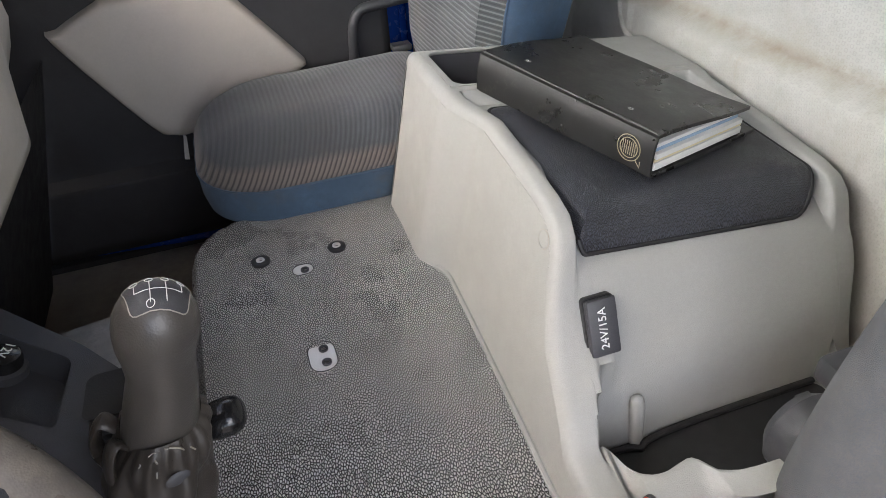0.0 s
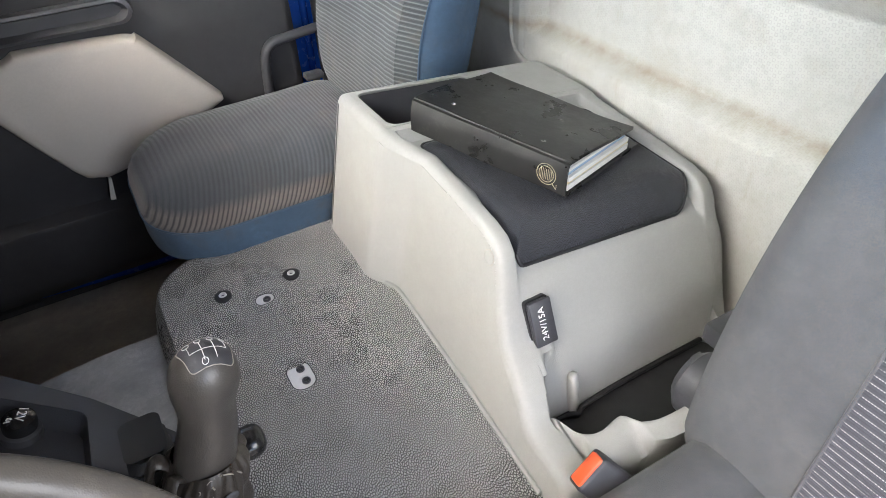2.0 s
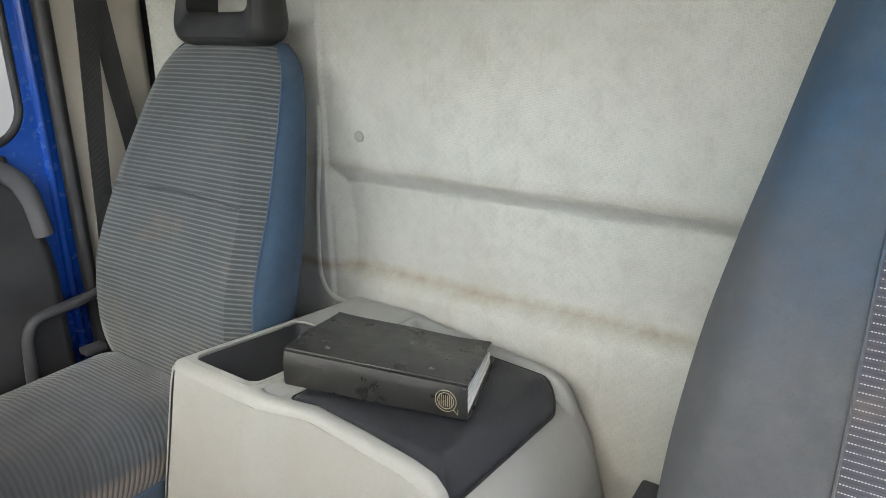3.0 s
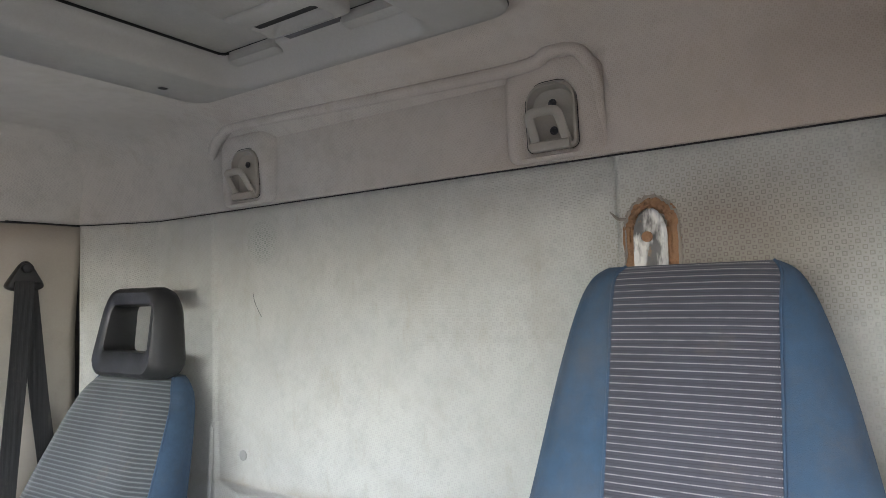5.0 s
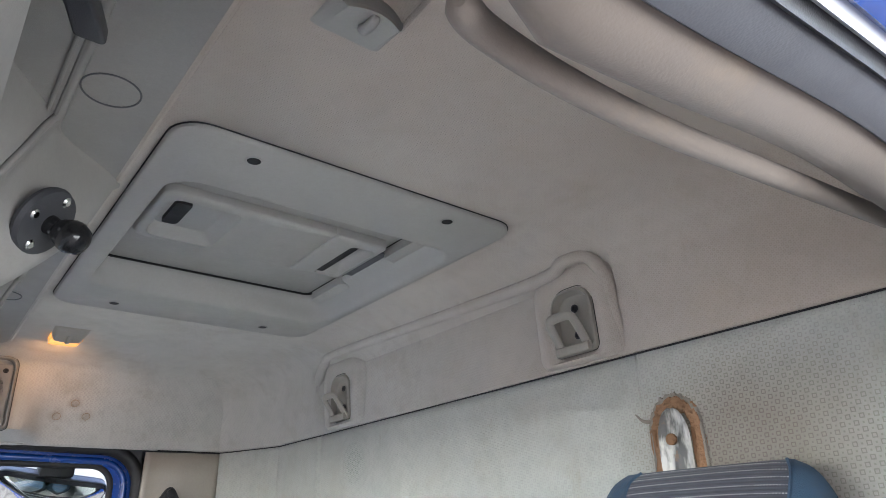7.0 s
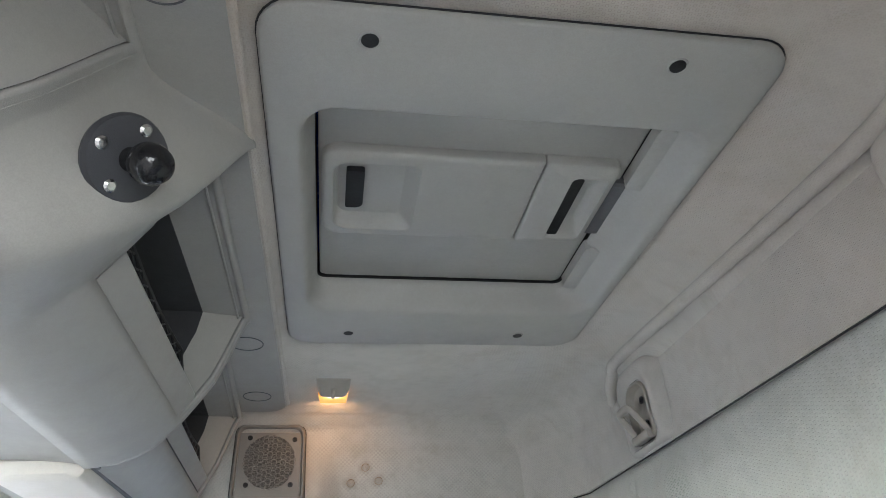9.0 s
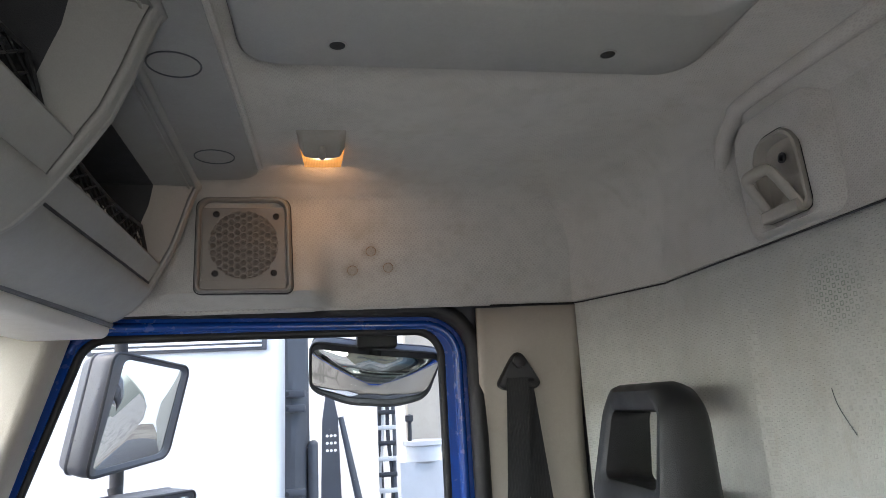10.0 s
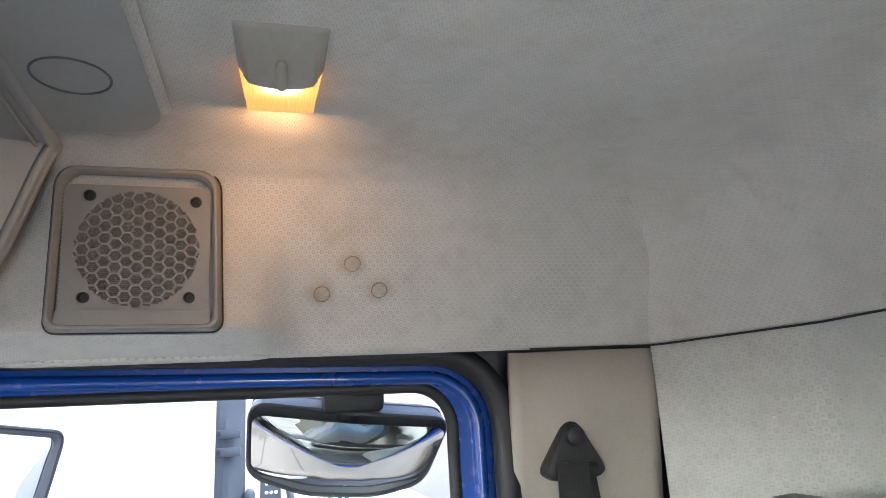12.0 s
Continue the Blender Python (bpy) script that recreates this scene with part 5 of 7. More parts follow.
# bolts and the metal plate on the engine cover
for k, (x, y) in enumerate(((-0.041, 1.027), (0.094, 1.019))):
    b = thing("grommet", (x, y, hump_top(x, y)), "black rubber grommet with a bolt hole", "grommet", "grommets on the engine cover")
    part("washer", lathe([(0.016, -0.002), (0.0165, 0.004), (0.012, 0.006), (0.008, 0.0055), (0.0078, 0.001), (0, 0.001)], 20, Matrix.Translation((x, y, hump_top(x, y))), caps=False), M_RUBBER, b)
    part("sleeve", lathe([(0.0075, 0.001), (0.0075, 0.0065), (0.005, 0.0068), (0.0045, 0.002)], 16, Matrix.Translation((x, y, hump_top(x, y))), caps=False), M_METAL, b, "bright metal sleeve")


def metal_plate(x, y, w, h, holes):
    z = hump_top(x, y)
    t = thing("mounting_plate", (x, y, z), "bare metal mounting plate showing through a cut in the cover", "plate", "mounting plates")
    part("plate", loft([[(x + a, y + b, z + d) for a, b in rrect(-w, -h, w, h, min(w, h) * 0.95, 6)] for d in (-0.002, 0.002)]), M_METAL, t)
    part("cut_edge", tube([(x + a, y + b, z + 0.002) for a, b in rrect(-w - 0.001, -h - 0.001, w + 0.001, h + 0.001, min(w, h) * 0.95, 6)], 0.0009, 6, True), M_RUBBER, t)
    for hx, hy in holes:
        part("bolt", lathe([(0.0075, 0.002), (0.0075, 0.005), (0.005, 0.0055), (0.004, 0.002), (0, 0.002)], 14, Matrix.Translation((x + hx, y + hy, z)), caps=False), M_DARK, t)


metal_plate(0.026, 0.980, 0.017, 0.014, [(0.003, -0.004)])
metal_plate(0.020, 0.775, 0.020, 0.031, [(0.004, -0.016), (0.004, 0.014)])

# ---------------------------------------------------------------- steering wheel
wheel = thing("steering_wheel", (-0.292, 0.168, 0.764), "worn dark steering wheel with a scuffed rim", "steering wheel")
wm = Matrix.Translation((-0.292, 0.168, 0.764)) @ pose(0, 0, 0, 0, 40.5, 0)
M_RIM = plastic("wheel_rim", (0.145, 0.130, 0.112), 0.32, 600, 0.0003, 0.35, 0.75, (0.27, 0.235, 0.19))
part("rim", tube([wm @ Vector((0.238 * math.cos(a), 0.238 * math.sin(a), 0)) for a in lin(0, 2 * math.pi, 97)[:-1]], 0.0205, 16, True), M_RIM, wheel, "scuffed brown-grey rim")
part("hub", loft([[wm @ Vector((a, b, d)) for a, b in rrect(-0.075 + g, -0.085 + g, 0.075 - g, 0.085 - g, 0.04)] for d, g in ((-0.06, 0.01), (-0.03, 0.0), (-0.012, 0.004), (-0.006, 0.02))]), M_DARKGREY, wheel)
for a in (60, 120, 240, 300):
    c, s = math.cos(radians(a)), math.sin(radians(a))
    part("spoke", tube([wm @ Vector((0.06 * c, 0.06 * s, -0.03)), wm @ Vector((0.15 * c, 0.15 * s, -0.018)), wm @ Vector((0.235 * c, 0.235 * s, 0))], 0.016, 10, flat=0.5), M_DARK, wheel)
part("column", tube([wm @ Vector((0, 0, -0.05)), wm @ Vector((0, 0, -0.30))], 0.05, 16), M_DARK, wheel)

# ---------------------------------------------------------------- dashboard
dash = thing("dashboard", (-0.55, 0.7, 0.0), "light grey plastic dashboard with an open tray and air vents", "dashboard")


def dash_place(y, k):
    """The face of the dash: k runs from its lower edge up to the vent band."""
    bow = 0.30 * smooth(1.18, 1.62, y) ** 1.2
    return (-0.375 + 0.055 * k + 0.03 * (1 - k) ** 2 * 0.3 - bow * 0.75, y, 0.565 + 0.31 * k)


def tray_hole(y, k):
    return 0.775 < y < 1.135 and 0.20 < k < 0.72


ys = sorted(set(lin(-0.30, 0.775, 28) + lin(0.775, 1.135, 13) + lin(1.135, 1.66, 22)))
kk = sorted(set(lin(0, 0.2, 5) + lin(0.2, 0.72, 8) + lin(0.72, 1.0, 5)))
face = part("face", grid(dash_place, ys, kk, skip=tray_hole), M_DASH, dash)
md = face.modifiers.new("thickness", "SOLIDIFY")
md.thickness, md.offset = 0.014, 0.0
bm = box((-0.52, 0.770, 0.60), (-0.375, 1.14, 0.80), 0.01)
for f in [f for f in bm.faces if f.calc_center_median().x > -0.376]:
    bm.faces.remove(f)
part("tray", bm, M_DARK, dash, "open dark storage tray")
lip = [(0.775, -0.004), (0.775, 0.075), (0.845, 0.075), (0.895, 0.066), (0.915, 0.048), (1.005, 0.044), (1.03, 0.075), (1.100, 0.088), (1.135, 0.10), (1.135, -0.004)]
part("tray_lip", plate(lip, [], lambda a, b, d: (-0.352 + d + 0.1 * b, a, 0.628 + b), 0.0, 0.010), M_DASH, dash, "stepped lip of the tray")
# dark vent band above, with two vents
band = part("vent_band", grid(lambda y, k: (-0.322 - 0.05 * k - 0.22 * smooth(1.18, 1.62, y) ** 1.2, y, 0.875 + 0.16 * k), lin(-0.30, 1.10, 40), lin(0, 1, 5)), M_DARKGREY, dash, "charcoal vent band")
band.modifiers.new("thickness", "SOLIDIFY").thickness = 0.02
part("end_cap", grid(lambda y, k: (-0.345 - 0.05 * k - 0.24 * smooth(1.12, 1.66, y), y, 0.872 + 0.16 * k), lin(1.10, 1.66, 14), lin(0, 1, 5)), M_DASH, dash, "pale end panel")


def end_place(y, z, d):
    """The end of the dash by the door, drawn back at its lower tip."""
    return (-0.345 - 0.12 * (y - 1.2) - 0.5 * max(0.0, 0.70 - z) + d, y, z)


END = rpoly([(1.16, 0.66), (1.36, 0.60), (1.53, 0.605), (1.53, 0.64), (1.458, 0.725), (1.455, 0.85), (1.45, 1.03), (1.16, 1.03)], 0.012)
part("end_panel", plate(END, [], end_place, -0.014, 0.0), M_DASH, dash, "pale side panel by the door")
part("top", grid(lambda y, x: (x, y, 1.034 - 0.12 * (x + 0.37) * -0.2), lin(-0.30, 1.66, 20), lin(-0.95, -0.37, 6)), M_DARKGREY, dash, "dark dash top")
part("lower_panel", grid(lambda y, k: (-0.40 - 0.20 * k, y, 0.575 - 0.60 * k), lin(-0.30, 1.66, 20), lin(0, 1, 5)), M_DOORDARK, dash, "black panel below the dash")
for yc in (0.90, 0.745):
    vm = Matrix.Translation((-0.318, yc, 0.945)) @ pose(0, 0, 0, 0, -17, 0)
    fr = part("vent", plate(rrect(-0.062, -0.045, 0.062, 0.045, 0.01), [rrect(-0.052, -0.036, 0.052, 0.036, 0.006)], lambda a, b, d: vm @ Vector((d, a, b)), -0.004, 0.008), M_DARK, dash, "black slatted air vent")
    for k in range(6):
        part("slat", box((-0.018, -0.052, -0.031 + k * 0.0125), (0.004, 0.052, -0.0285 + k * 0.0125), 0, m=vm), M_DARK, fr)
    part("vent_back", box((-0.03, -0.055, -0.038), (-0.022, 0.055, 0.038), 0, m=vm), M_DARK, fr)
# switch panel nearer the wheel
sp = Matrix.Translation((-0.350, 0.47, 0.735)) @ pose(0, 0, 0, 0, -10, 0)
panel = part("switch_panel", loft([[sp @ Vector((d, a, b)) for a, b in rrect(-0.13 + g, -0.085 + g, 0.13 - g, 0.095 - g, 0.02)] for d, g in ((-0.01, 0), (0.006, 0), (0.009, 0.003))]), M_DARK, dash, "black switch panel")
for a, b in ((0.08, 0.045), (0.08, -0.045), (0.0, 0.045), (0.0, -0.045)):
    part("dial", lathe([(0.026, 0.008), (0.026, 0.016), (0.021, 0.019), (0.02, 0.026), (0.016, 0.028), (0, 0.028)], 20, sp @ Matrix.Translation((0, a, b)) @ pose(0, 0, 0, 0, 90, 0), caps=False), M_DARKGREY, panel)

# ---------------------------------------------------------------- passenger's door
DOOR_Y = 1.75


def door_outline(grow):
    """The door's edge, as (x, z): square at the rear, raked along the windscreen pillar."""
    g = grow
    pts = [(-0.70 - g, 0.0 - g), (0.470 + g, 0.0 - g)]
    for i in range(9):
        a = radians(90 * i / 8)
        pts.append((0.375 + (0.095 + g) * math.cos(a), 1.447 + (0.095 + g) * math.sin(a)))
    for i in range(7):
        a = radians(90 + 70 * i / 6)
        pts.append((-0.275 + (0.095 + g) * math.cos(a), 1.463 + (0.095 + g) * math.sin(a)))
    pts += [(-0.61 - g, 0.80)]
    return pts


def window_outline(grow):
    g = grow
    pts = [(-0.50 - g, 0.945 - g)] + [(0.328 + (0.08 + g) * math.cos(radians(a)), 1.025 + (0.08 + g) * math.sin(radians(a))) for a in lin(-90, 0, 8)]
    for i in range(9):
        a = radians(90 * i / 8)
        pts.append((0.355 + (0.053 + g) * math.cos(a), 1.450 + (0.053 + g) * math.sin(a)))
    for i in range(7):
        a = radians(90 + 68 * i / 6)
        pts.append((-0.275 + (0.053 + g) * math.cos(a), 1.455 + (0.053 + g) * math.sin(a)))
    return pts


def xz(y0):
    return lambda a, b, d: (a, y0 + d, b)


door = thing("door_1", (0.0, DOOR_Y, 0.0), "closed blue passenger's door with a dark grey and beige inner panel", "door", kind="structure")
part("door_frame", plate(door_outline(0.03), [window_outline(0.012)], xz(DOOR_Y), 0.02, 0.06), M_BLUE, door, "glossy blue painted frame")
# raised bead along the painted frame
bead = [(a, DOOR_Y + 0.018, b) for a, b in door_outline(-0.022)[1:-1]]
part("frame_bead", tube(bead, 0.010, 10), M_BLUE, door)
part("outer_seal", tube([(a, DOOR_Y - 0.002, b) for a, b in door_outline(0.012)], 0.019, 10, True), M_RUBBER, door, "black rubber door seal")
part("window_seal", tube([(a, DOOR_Y + 0.03, b) for a, b in window_outline(0.006)], 0.0095, 10, True), M_RUBBER, door, "black rubber window seal")
glass = part("window_glass", plate(window_outline(0.008), [], xz(DOOR_Y), 0.038, 0.042), M_GLASS, door, flat=True)
glass.visible_shadow = False


# moulded inner panel
def panel_place(x, z):
    arm = smooth(0.70, 0.64, z) * smooth(0.28, 0.40, z)
    pocket = smooth(0.26, 0.235, z)
    y = 1.712 - 0.012 * arm - 0.035 * pocket + 0.02 * smooth(0.80, 0.90, z) + 0.02 * smooth(0.70, 0.74, z) * smooth(-0.02, 0.06, x)
    back = 0.085 - math.sqrt(max(0.0, 0.085 ** 2 - max(0.0, z - 0.82) ** 2))
    return (min(x, 0.392 - back), y, z)


zz = sorted(set(lin(0.045, 0.23, 7) + lin(0.232, 0.265, 6) + lin(0.28, 0.62, 10) + lin(0.63, 0.80, 10) + lin(0.81, 0.90, 10)))
inner = part("inner_panel", grid(panel_place, lin(-0.66, 0.398, 40), zz), M_DOORDARK, door, "dark grey moulded inner panel")
md = inner.modifiers.new("thickness", "SOLIDIFY")
md.thickness, md.offset = 0.03, 1.0
part("panel_top", tube(curve_pts([(-0.60, 1.735, 0.905), (-0.2, 1.735, 0.908), (0.20, 1.735, 0.906), (0.305, 1.735, 0.902), (0.352, 1.735, 0.878), (0.378, 1.735, 0.83), (0.392, 1.735, 0.74)], 6), 0.022, 10), M_DARKGREY, door, "soft dark window ledge")
ins = [(-0.375, .598), (-0.36, .622), (-0.265, .668), (-0.235, .676), (-0.05, .668), (0.0, .660), (0.02, .648), (0.150, .49), (0.165, .465), (0.150, .45), (-0.02, .375), (-0.14, .337), (-0.19, .340), (-0.235, .373)]
insm = [(p.x, p.y) for p in curve_pts([(a, b, 0) for a, b in ins], 3, True)]
cxi, czi = -0.10, 0.52
rings = []
for d, k in ((0.0, 1.0), (-0.028, 0.985), (-0.038, 0.965), (-0.043, 0.93), (-0.045, 0.85)):
    rings.append([(cxi + (a - cxi) * k, 1.700 + d, czi + (b - czi) * k) for a, b in insm])
part("door_insert", loft(rings), M_DOORLIGHT, door, "beige-grey padded insert")
part("door_pull", loft([[(a, 1.695 + d, b) for a, b in rrect(-0.30 + g, 0.690 + g, 0.02 - g, 0.755 - g, 0.03)] for d, g in ((0.0, 0.0), (-0.02, 0.003), (-0.022, 0.010), (-0.006, 0.016), (0.004, 0.02))]), M_DARK, door, "dark armrest with a pull recess")
part("latch_lever", loft([[(x, 1.668 + d, z) for x, z in ((-0.180 + s * 0.3, 0.275 + s), (-0.168 + s * 0.3, 0.272 + s), (-0.160 + s * 0.3, 0.335 - s), (-0.166 + s * 0.3, 0.340 - s))] for d, s in ((0.0, 0.0), (-0.008, 0.002))]), M_LETTER, door, "small pale lever")
part("sill_edge", tube([(-0.62, 1.735, 0.035), (-0.2, 1.735, 0.005), (0.40, 1.735, -0.005)], 0.014, 8), M_BLUE, door, "blue painted sill edge")
closing = part("wall_side", plate([(-0.98, -0.1), (0.9, -0.1), (0.9, 1.92), (-0.42, 1.92), (-0.36, 1.62), (-0.76, 0.98), (-0.98, 0.95)], [door_outline(0.008)], xz(1.775), 0.0, 0.03), M_DARKGREY)
skin = part("cab_side_outer", plate([(-0.98, -0.1), (0.9, -0.1), (0.9, 1.92), (-0.42, 1.92), (-0.36, 1.62), (-0.76, 0.98), (-0.98, 0.95)], [door_outline(0.008)], xz(1.809), 0.0, 0.006), M_BLUE)
skirt = part("cab_skirt", plate([(-0.98, -0.88), (0.9, -0.88), (0.9, -0.102), (-0.98, -0.102)], [], xz(1.800), 0.0, 0.012), M_BLUE)
tagged(skirt, "blue lower cab side below the door", "cab side", kind="structure")
tagged(skin, "glossy blue outer cab side round the passenger's door", "cab side", kind="structure")
tagged(closing, "dark cab side around the passenger's door", "cab side", kind="structure")

# windscreen pillar, header and closing walls at the front
apillar = part("windscreen_pillar", loft([[(-0.345 + (z - 1.52) * 0.30 + a, 1.665 + b, z) for a, b in rrect(-0.075, -0.035, 0.03, 0.055, 0.02)] for z in lin(0.85, 1.56, 6)]), M_TRIM)
tagged(apillar, "pale plastic windscreen pillar trim", "pillar trim", kind="structure")
apillar2 = part("windscreen_pillar", loft([[(-0.345 + (z - 1.52) * 0.30 + a, -0.265 + b, z) for a, b in rrect(-0.075, -0.055, 0.03, 0.035, 0.02)] for z in lin(0.85, 1.56, 6)]), M_TRIM)
tagged(apillar2, "pale plastic windscreen pillar trim", "pillar trim", kind="structure")
ws = part("windscreen", plate([(-0.28, 0.98), (1.68, 0.98), (1.66, 1.53), (-0.26, 1.53)], [], lambda a, b, d: (-0.78 + (b - 0.98) * 0.62 + d, a, b), 0.0, 0.005), M_GLASS, flat=True)
tagged(ws, "large clear windscreen", "windscreen", kind="structure")
ws.visible_shadow = False
front = part("wall_front", box((-0.98, -0.32, -0.05), (-0.95, 1.78, 1.0)), M_BLUE)
tagged(front, "blue front panel of the cab", "wall", kind="structure")
header = part("windscreen_header", box((-0.50, -0.32, 1.52), (-0.43, 1.78, 1.91), 0.01), M_ROOF)
tagged(header, "grey header above the windscreen", "header", kind="structure")
roof = part("roof", box((-0.50, -0.34, 1.90), (0.90, 1.80, 1.93), 0.01), M_BLUE)
tagged(roof, "blue painted cab roof", "roof", kind="structure")
back = part("wall_back", box((0.885, -0.34, -0.05), (0.90, 1.80, 1.90)), M_BLUE)
tagged(back, "blue outer rear panel of the cab", "wall", kind="structure")
cant = part("cant_rail", plate([(-0.50, 1.60), (0.86, 1.60), (0.86, 1.92), (-0.50, 1.92)], [], xz(-0.34), 0.0, 0.025), M_BLUE)
tagged(cant, "blue painted roof side above the driver's door", "cab side", kind="structure")

# ---------------------------------------------------------------- roof hatch
hatch = thing("roof_hatch", (0.37, 0.69, 1.775), "pale grey plastic roof hatch with sliding blind and finger recesses", "roof hatch")
Zc = 1.775
fr_out = rrect(0.080, 0.288, 0.655, 1.090, 0.045, 7)
rings = []
for g, d in ((0.0, 0.0), (0.0, -0.006), (0.004, -0.009)):
    rings.append([(0.3675 + (a - 0.3675) * (1 - g / 0.28), 0.689 + (b - 0.689) * (1 - g / 0.4), Zc + d) for a, b in fr_out])
# the inner slope: a rounded brow, a hollow and an upright edge round the cover
for (xa, ya, xb, yb), d, r in (((0.114, 0.424, 0.640, 0.950), -0.009, 0.050), ((0.117, 0.428, 0.636, 0.946), -0.0075, 0.049), ((0.120, 0.432, 0.632, 0.942), -0.003, 0.047), ((0.123, 0.437, 0.627, 0.938), 0.006, 0.044),
                               ((0.125, 0.440, 0.621, 0.935), 0.016, 0.040), ((0.127, 0.444, 0.612, 0.931), 0.025, 0.034), ((0.129, 0.448, 0.602, 0.927), 0.031, 0.028), ((0.131, 0.452, 0.593, 0.924), 0.035, 0.022), ((0.133, 0.456, 0.588, 0.921), 0.040, 0.016), ((0.133, 0.456, 0.587, 0.921), 0.047, 0.015)):
    rings.append([(a, b, Zc + d) for a, b in rrect(xa, ya, xb, yb, r, 7)])
part("frame", loft(rings, caps=False), M_ROOF, hatch, "pale grey moulded frame", angle=60)
part("cover", loft([[(a, b, Zc + d) for a, b in rrect(0.137 + g, 0.461 + g, 0.583 - g, 0.917 - g, 0.012)] for d, g in ((0.090, 0.0), (0.052, 0.0), (0.0495, 0.003))]), M_ROOF, hatch)
# dark tube draws the shaded gap where the frame meets the ceiling
part("frame_gap_line", tube([(a, b, Zc - 0.0005) for a, b in rrect(0.0795, 0.2875, 0.6555, 1.0905, 0.045, 7)], 0.0013, 6, True), M_RUBBER, hatch, "dark line for the shaded gap round the frame")
gap = loft([[(a, b, Zc + d) for a, b in rrect(0.1315, 0.4545, 0.5885, 0.9225, 0.015, 7)] for d in (0.0465, 0.095)], caps=False)
part("dark_gap", gap, M_BLACKMAT, hatch, "black gap round the cover")


def raised(outer, hole, low, high, soft):
    """A moulded panel with rounded outer edges and an opening."""
    cx_, cy_ = sum(p[0] for p in outer) / len(outer), sum(p[1] for p in outer) / len(outer)
    wx, wy = max(abs(p[0] - cx_) for p in outer), max(abs(p[1] - cy_) for p in outer)

    def drawn(g):
        return [(cx_ + (a - cx_) * (1 - g / wx), cy_ + (b - cy_) * (1 - g / wy)) for a, b in outer]

    bm_ = loft([[(a, b, Zc + d) for a, b in drawn(g)] for d, g in ((high, 0.0), (low + soft, 0.0), (low + soft * 0.4, soft * 0.3), (low, soft))], caps=False)
    edges_ = []
    base_ = list(bm_.verts)[-len(outer):]
    edges_ += [bm_.edges.get((base_[i], base_[(i + 1) % len(base_)])) for i in range(len(base_))]
    for h in hole:
        vs_ = [bm_.verts.new((a, b, Zc + low)) for a, b in h]
        edges_ += [bm_.edges.new((vs_[i], vs_[(i + 1) % len(vs_)])) for i in range(len(vs_))]
    bmesh.ops.triangle_fill(bm_, edges=edges_, use_beauty=True)
    return bm_


SCOOP = rrect(0.158, 0.572, 0.280, 0.732, [0.022, 0.012, 0.012, 0.022], 6)
cas = part("blind_cassette", raised(rrect(0.142, 0.553, 0.4525, 0.752, [0.022, 0.003, 0.003, 0.022], 6), [SCOOP], 0.030, 0.055, 0.007), M_ROOF, hatch, "moulded blind cassette", angle=50)
GRIP = rrect(0.500, 0.580, 0.556, 0.738, 0.010, 6)
part("cassette_end", raised(rrect(0.4535, 0.553, 0.566, 0.752, [0.003, 0.012, 0.012, 0.003], 6), [GRIP], 0.030, 0.055, 0.005), M_ROOF, hatch, angle=50)


def scoop(outline_, cx_, cy_, depth, steps, power):
    rings_ = []
    for i in range(steps + 1):
        t = i / steps
        k_ = 1 - 0.62 * t ** power
        rings_.append([(cx_ + (a - cx_) * k_ - 0.006 * t, cy_ + (b - cy_) * k_, Zc + 0.030 + depth * math.sin(t * math.pi / 2)) for a, b in outline_])
    bm_ = loft(rings_, caps=False)
    bm_.faces.new(list(bm_.verts)[-len(outline_):])
    return bm_


part("finger_recess", scoop(SCOOP, 0.200, 0.645, 0.030, 8, 1.3), M_ROOF, cas, angle=60)
part("recess_slot", loft([[(a, b, Zc + d) for a, b in rrect(0.176, 0.602, 0.202, 0.690, [0.004, 0.004, 0.012, 0.004])] for d in (0.040, 0.063)]), M_BLACKMAT, cas, "dark slot")
part("end_recess", scoop(GRIP, 0.535, 0.660, 0.020, 6, 1.4), M_ROOF, hatch, angle=60)
part("end_slot", loft([[(a, b, Zc + d) for a, b in rrect(0.503, 0.586, 0.520, 0.732, 0.004)] for d in (0.034, 0.052)]), M_BLACKMAT, hatch, "dark slot")
part("catch", loft([[(a, b, Zc + d) for a, b in rrect(0.560 + g, 0.600 + g, 0.600 - g, 0.735 - g, 0.010)] for d, g in ((0.060, 0.0), (0.042, 0.0), (0.038, 0.004))]), M_DARKGREY, hatch, "grey catch in the rear edge")
# raised lands in the frame's rear slope
for yc, w in ((0.532, 0.068), (0.836, 0.070)):
    land = loft([[(a + (0.0 if d > 0.03 else 0.006), b, Zc + d) for a, b in rrect(0.584 + g, yc - w + g, 0.616 - g, yc + w - g, 0.010)] for d, g in ((0.050, 0.0), (0.031, 0.0), (0.027, 0.004))])
    part("land", land, M_ROOF, hatch)
for x, y in ((0.193, 0.326), (0.528, 0.326), (0.193, 1.037), (0.527, 1.037)):
    part("screw_hole", lathe([(0.0095, -0.0085), (0.0092, -0.0098), (0.0065, -0.0100), (0.0, -0.0100)], 16, Matrix.Translation((x, y, Zc)), caps=False), M_BLACKMAT, hatch)
    part("screw_rim", tube([(x + 0.0105 * math.cos(a), y + 0.0105 * math.sin(a), Zc - 0.009) for a in lin(0, 2 * math.pi, 17)[:-1]], 0.0014, 6, True), M_ROOF, hatch)

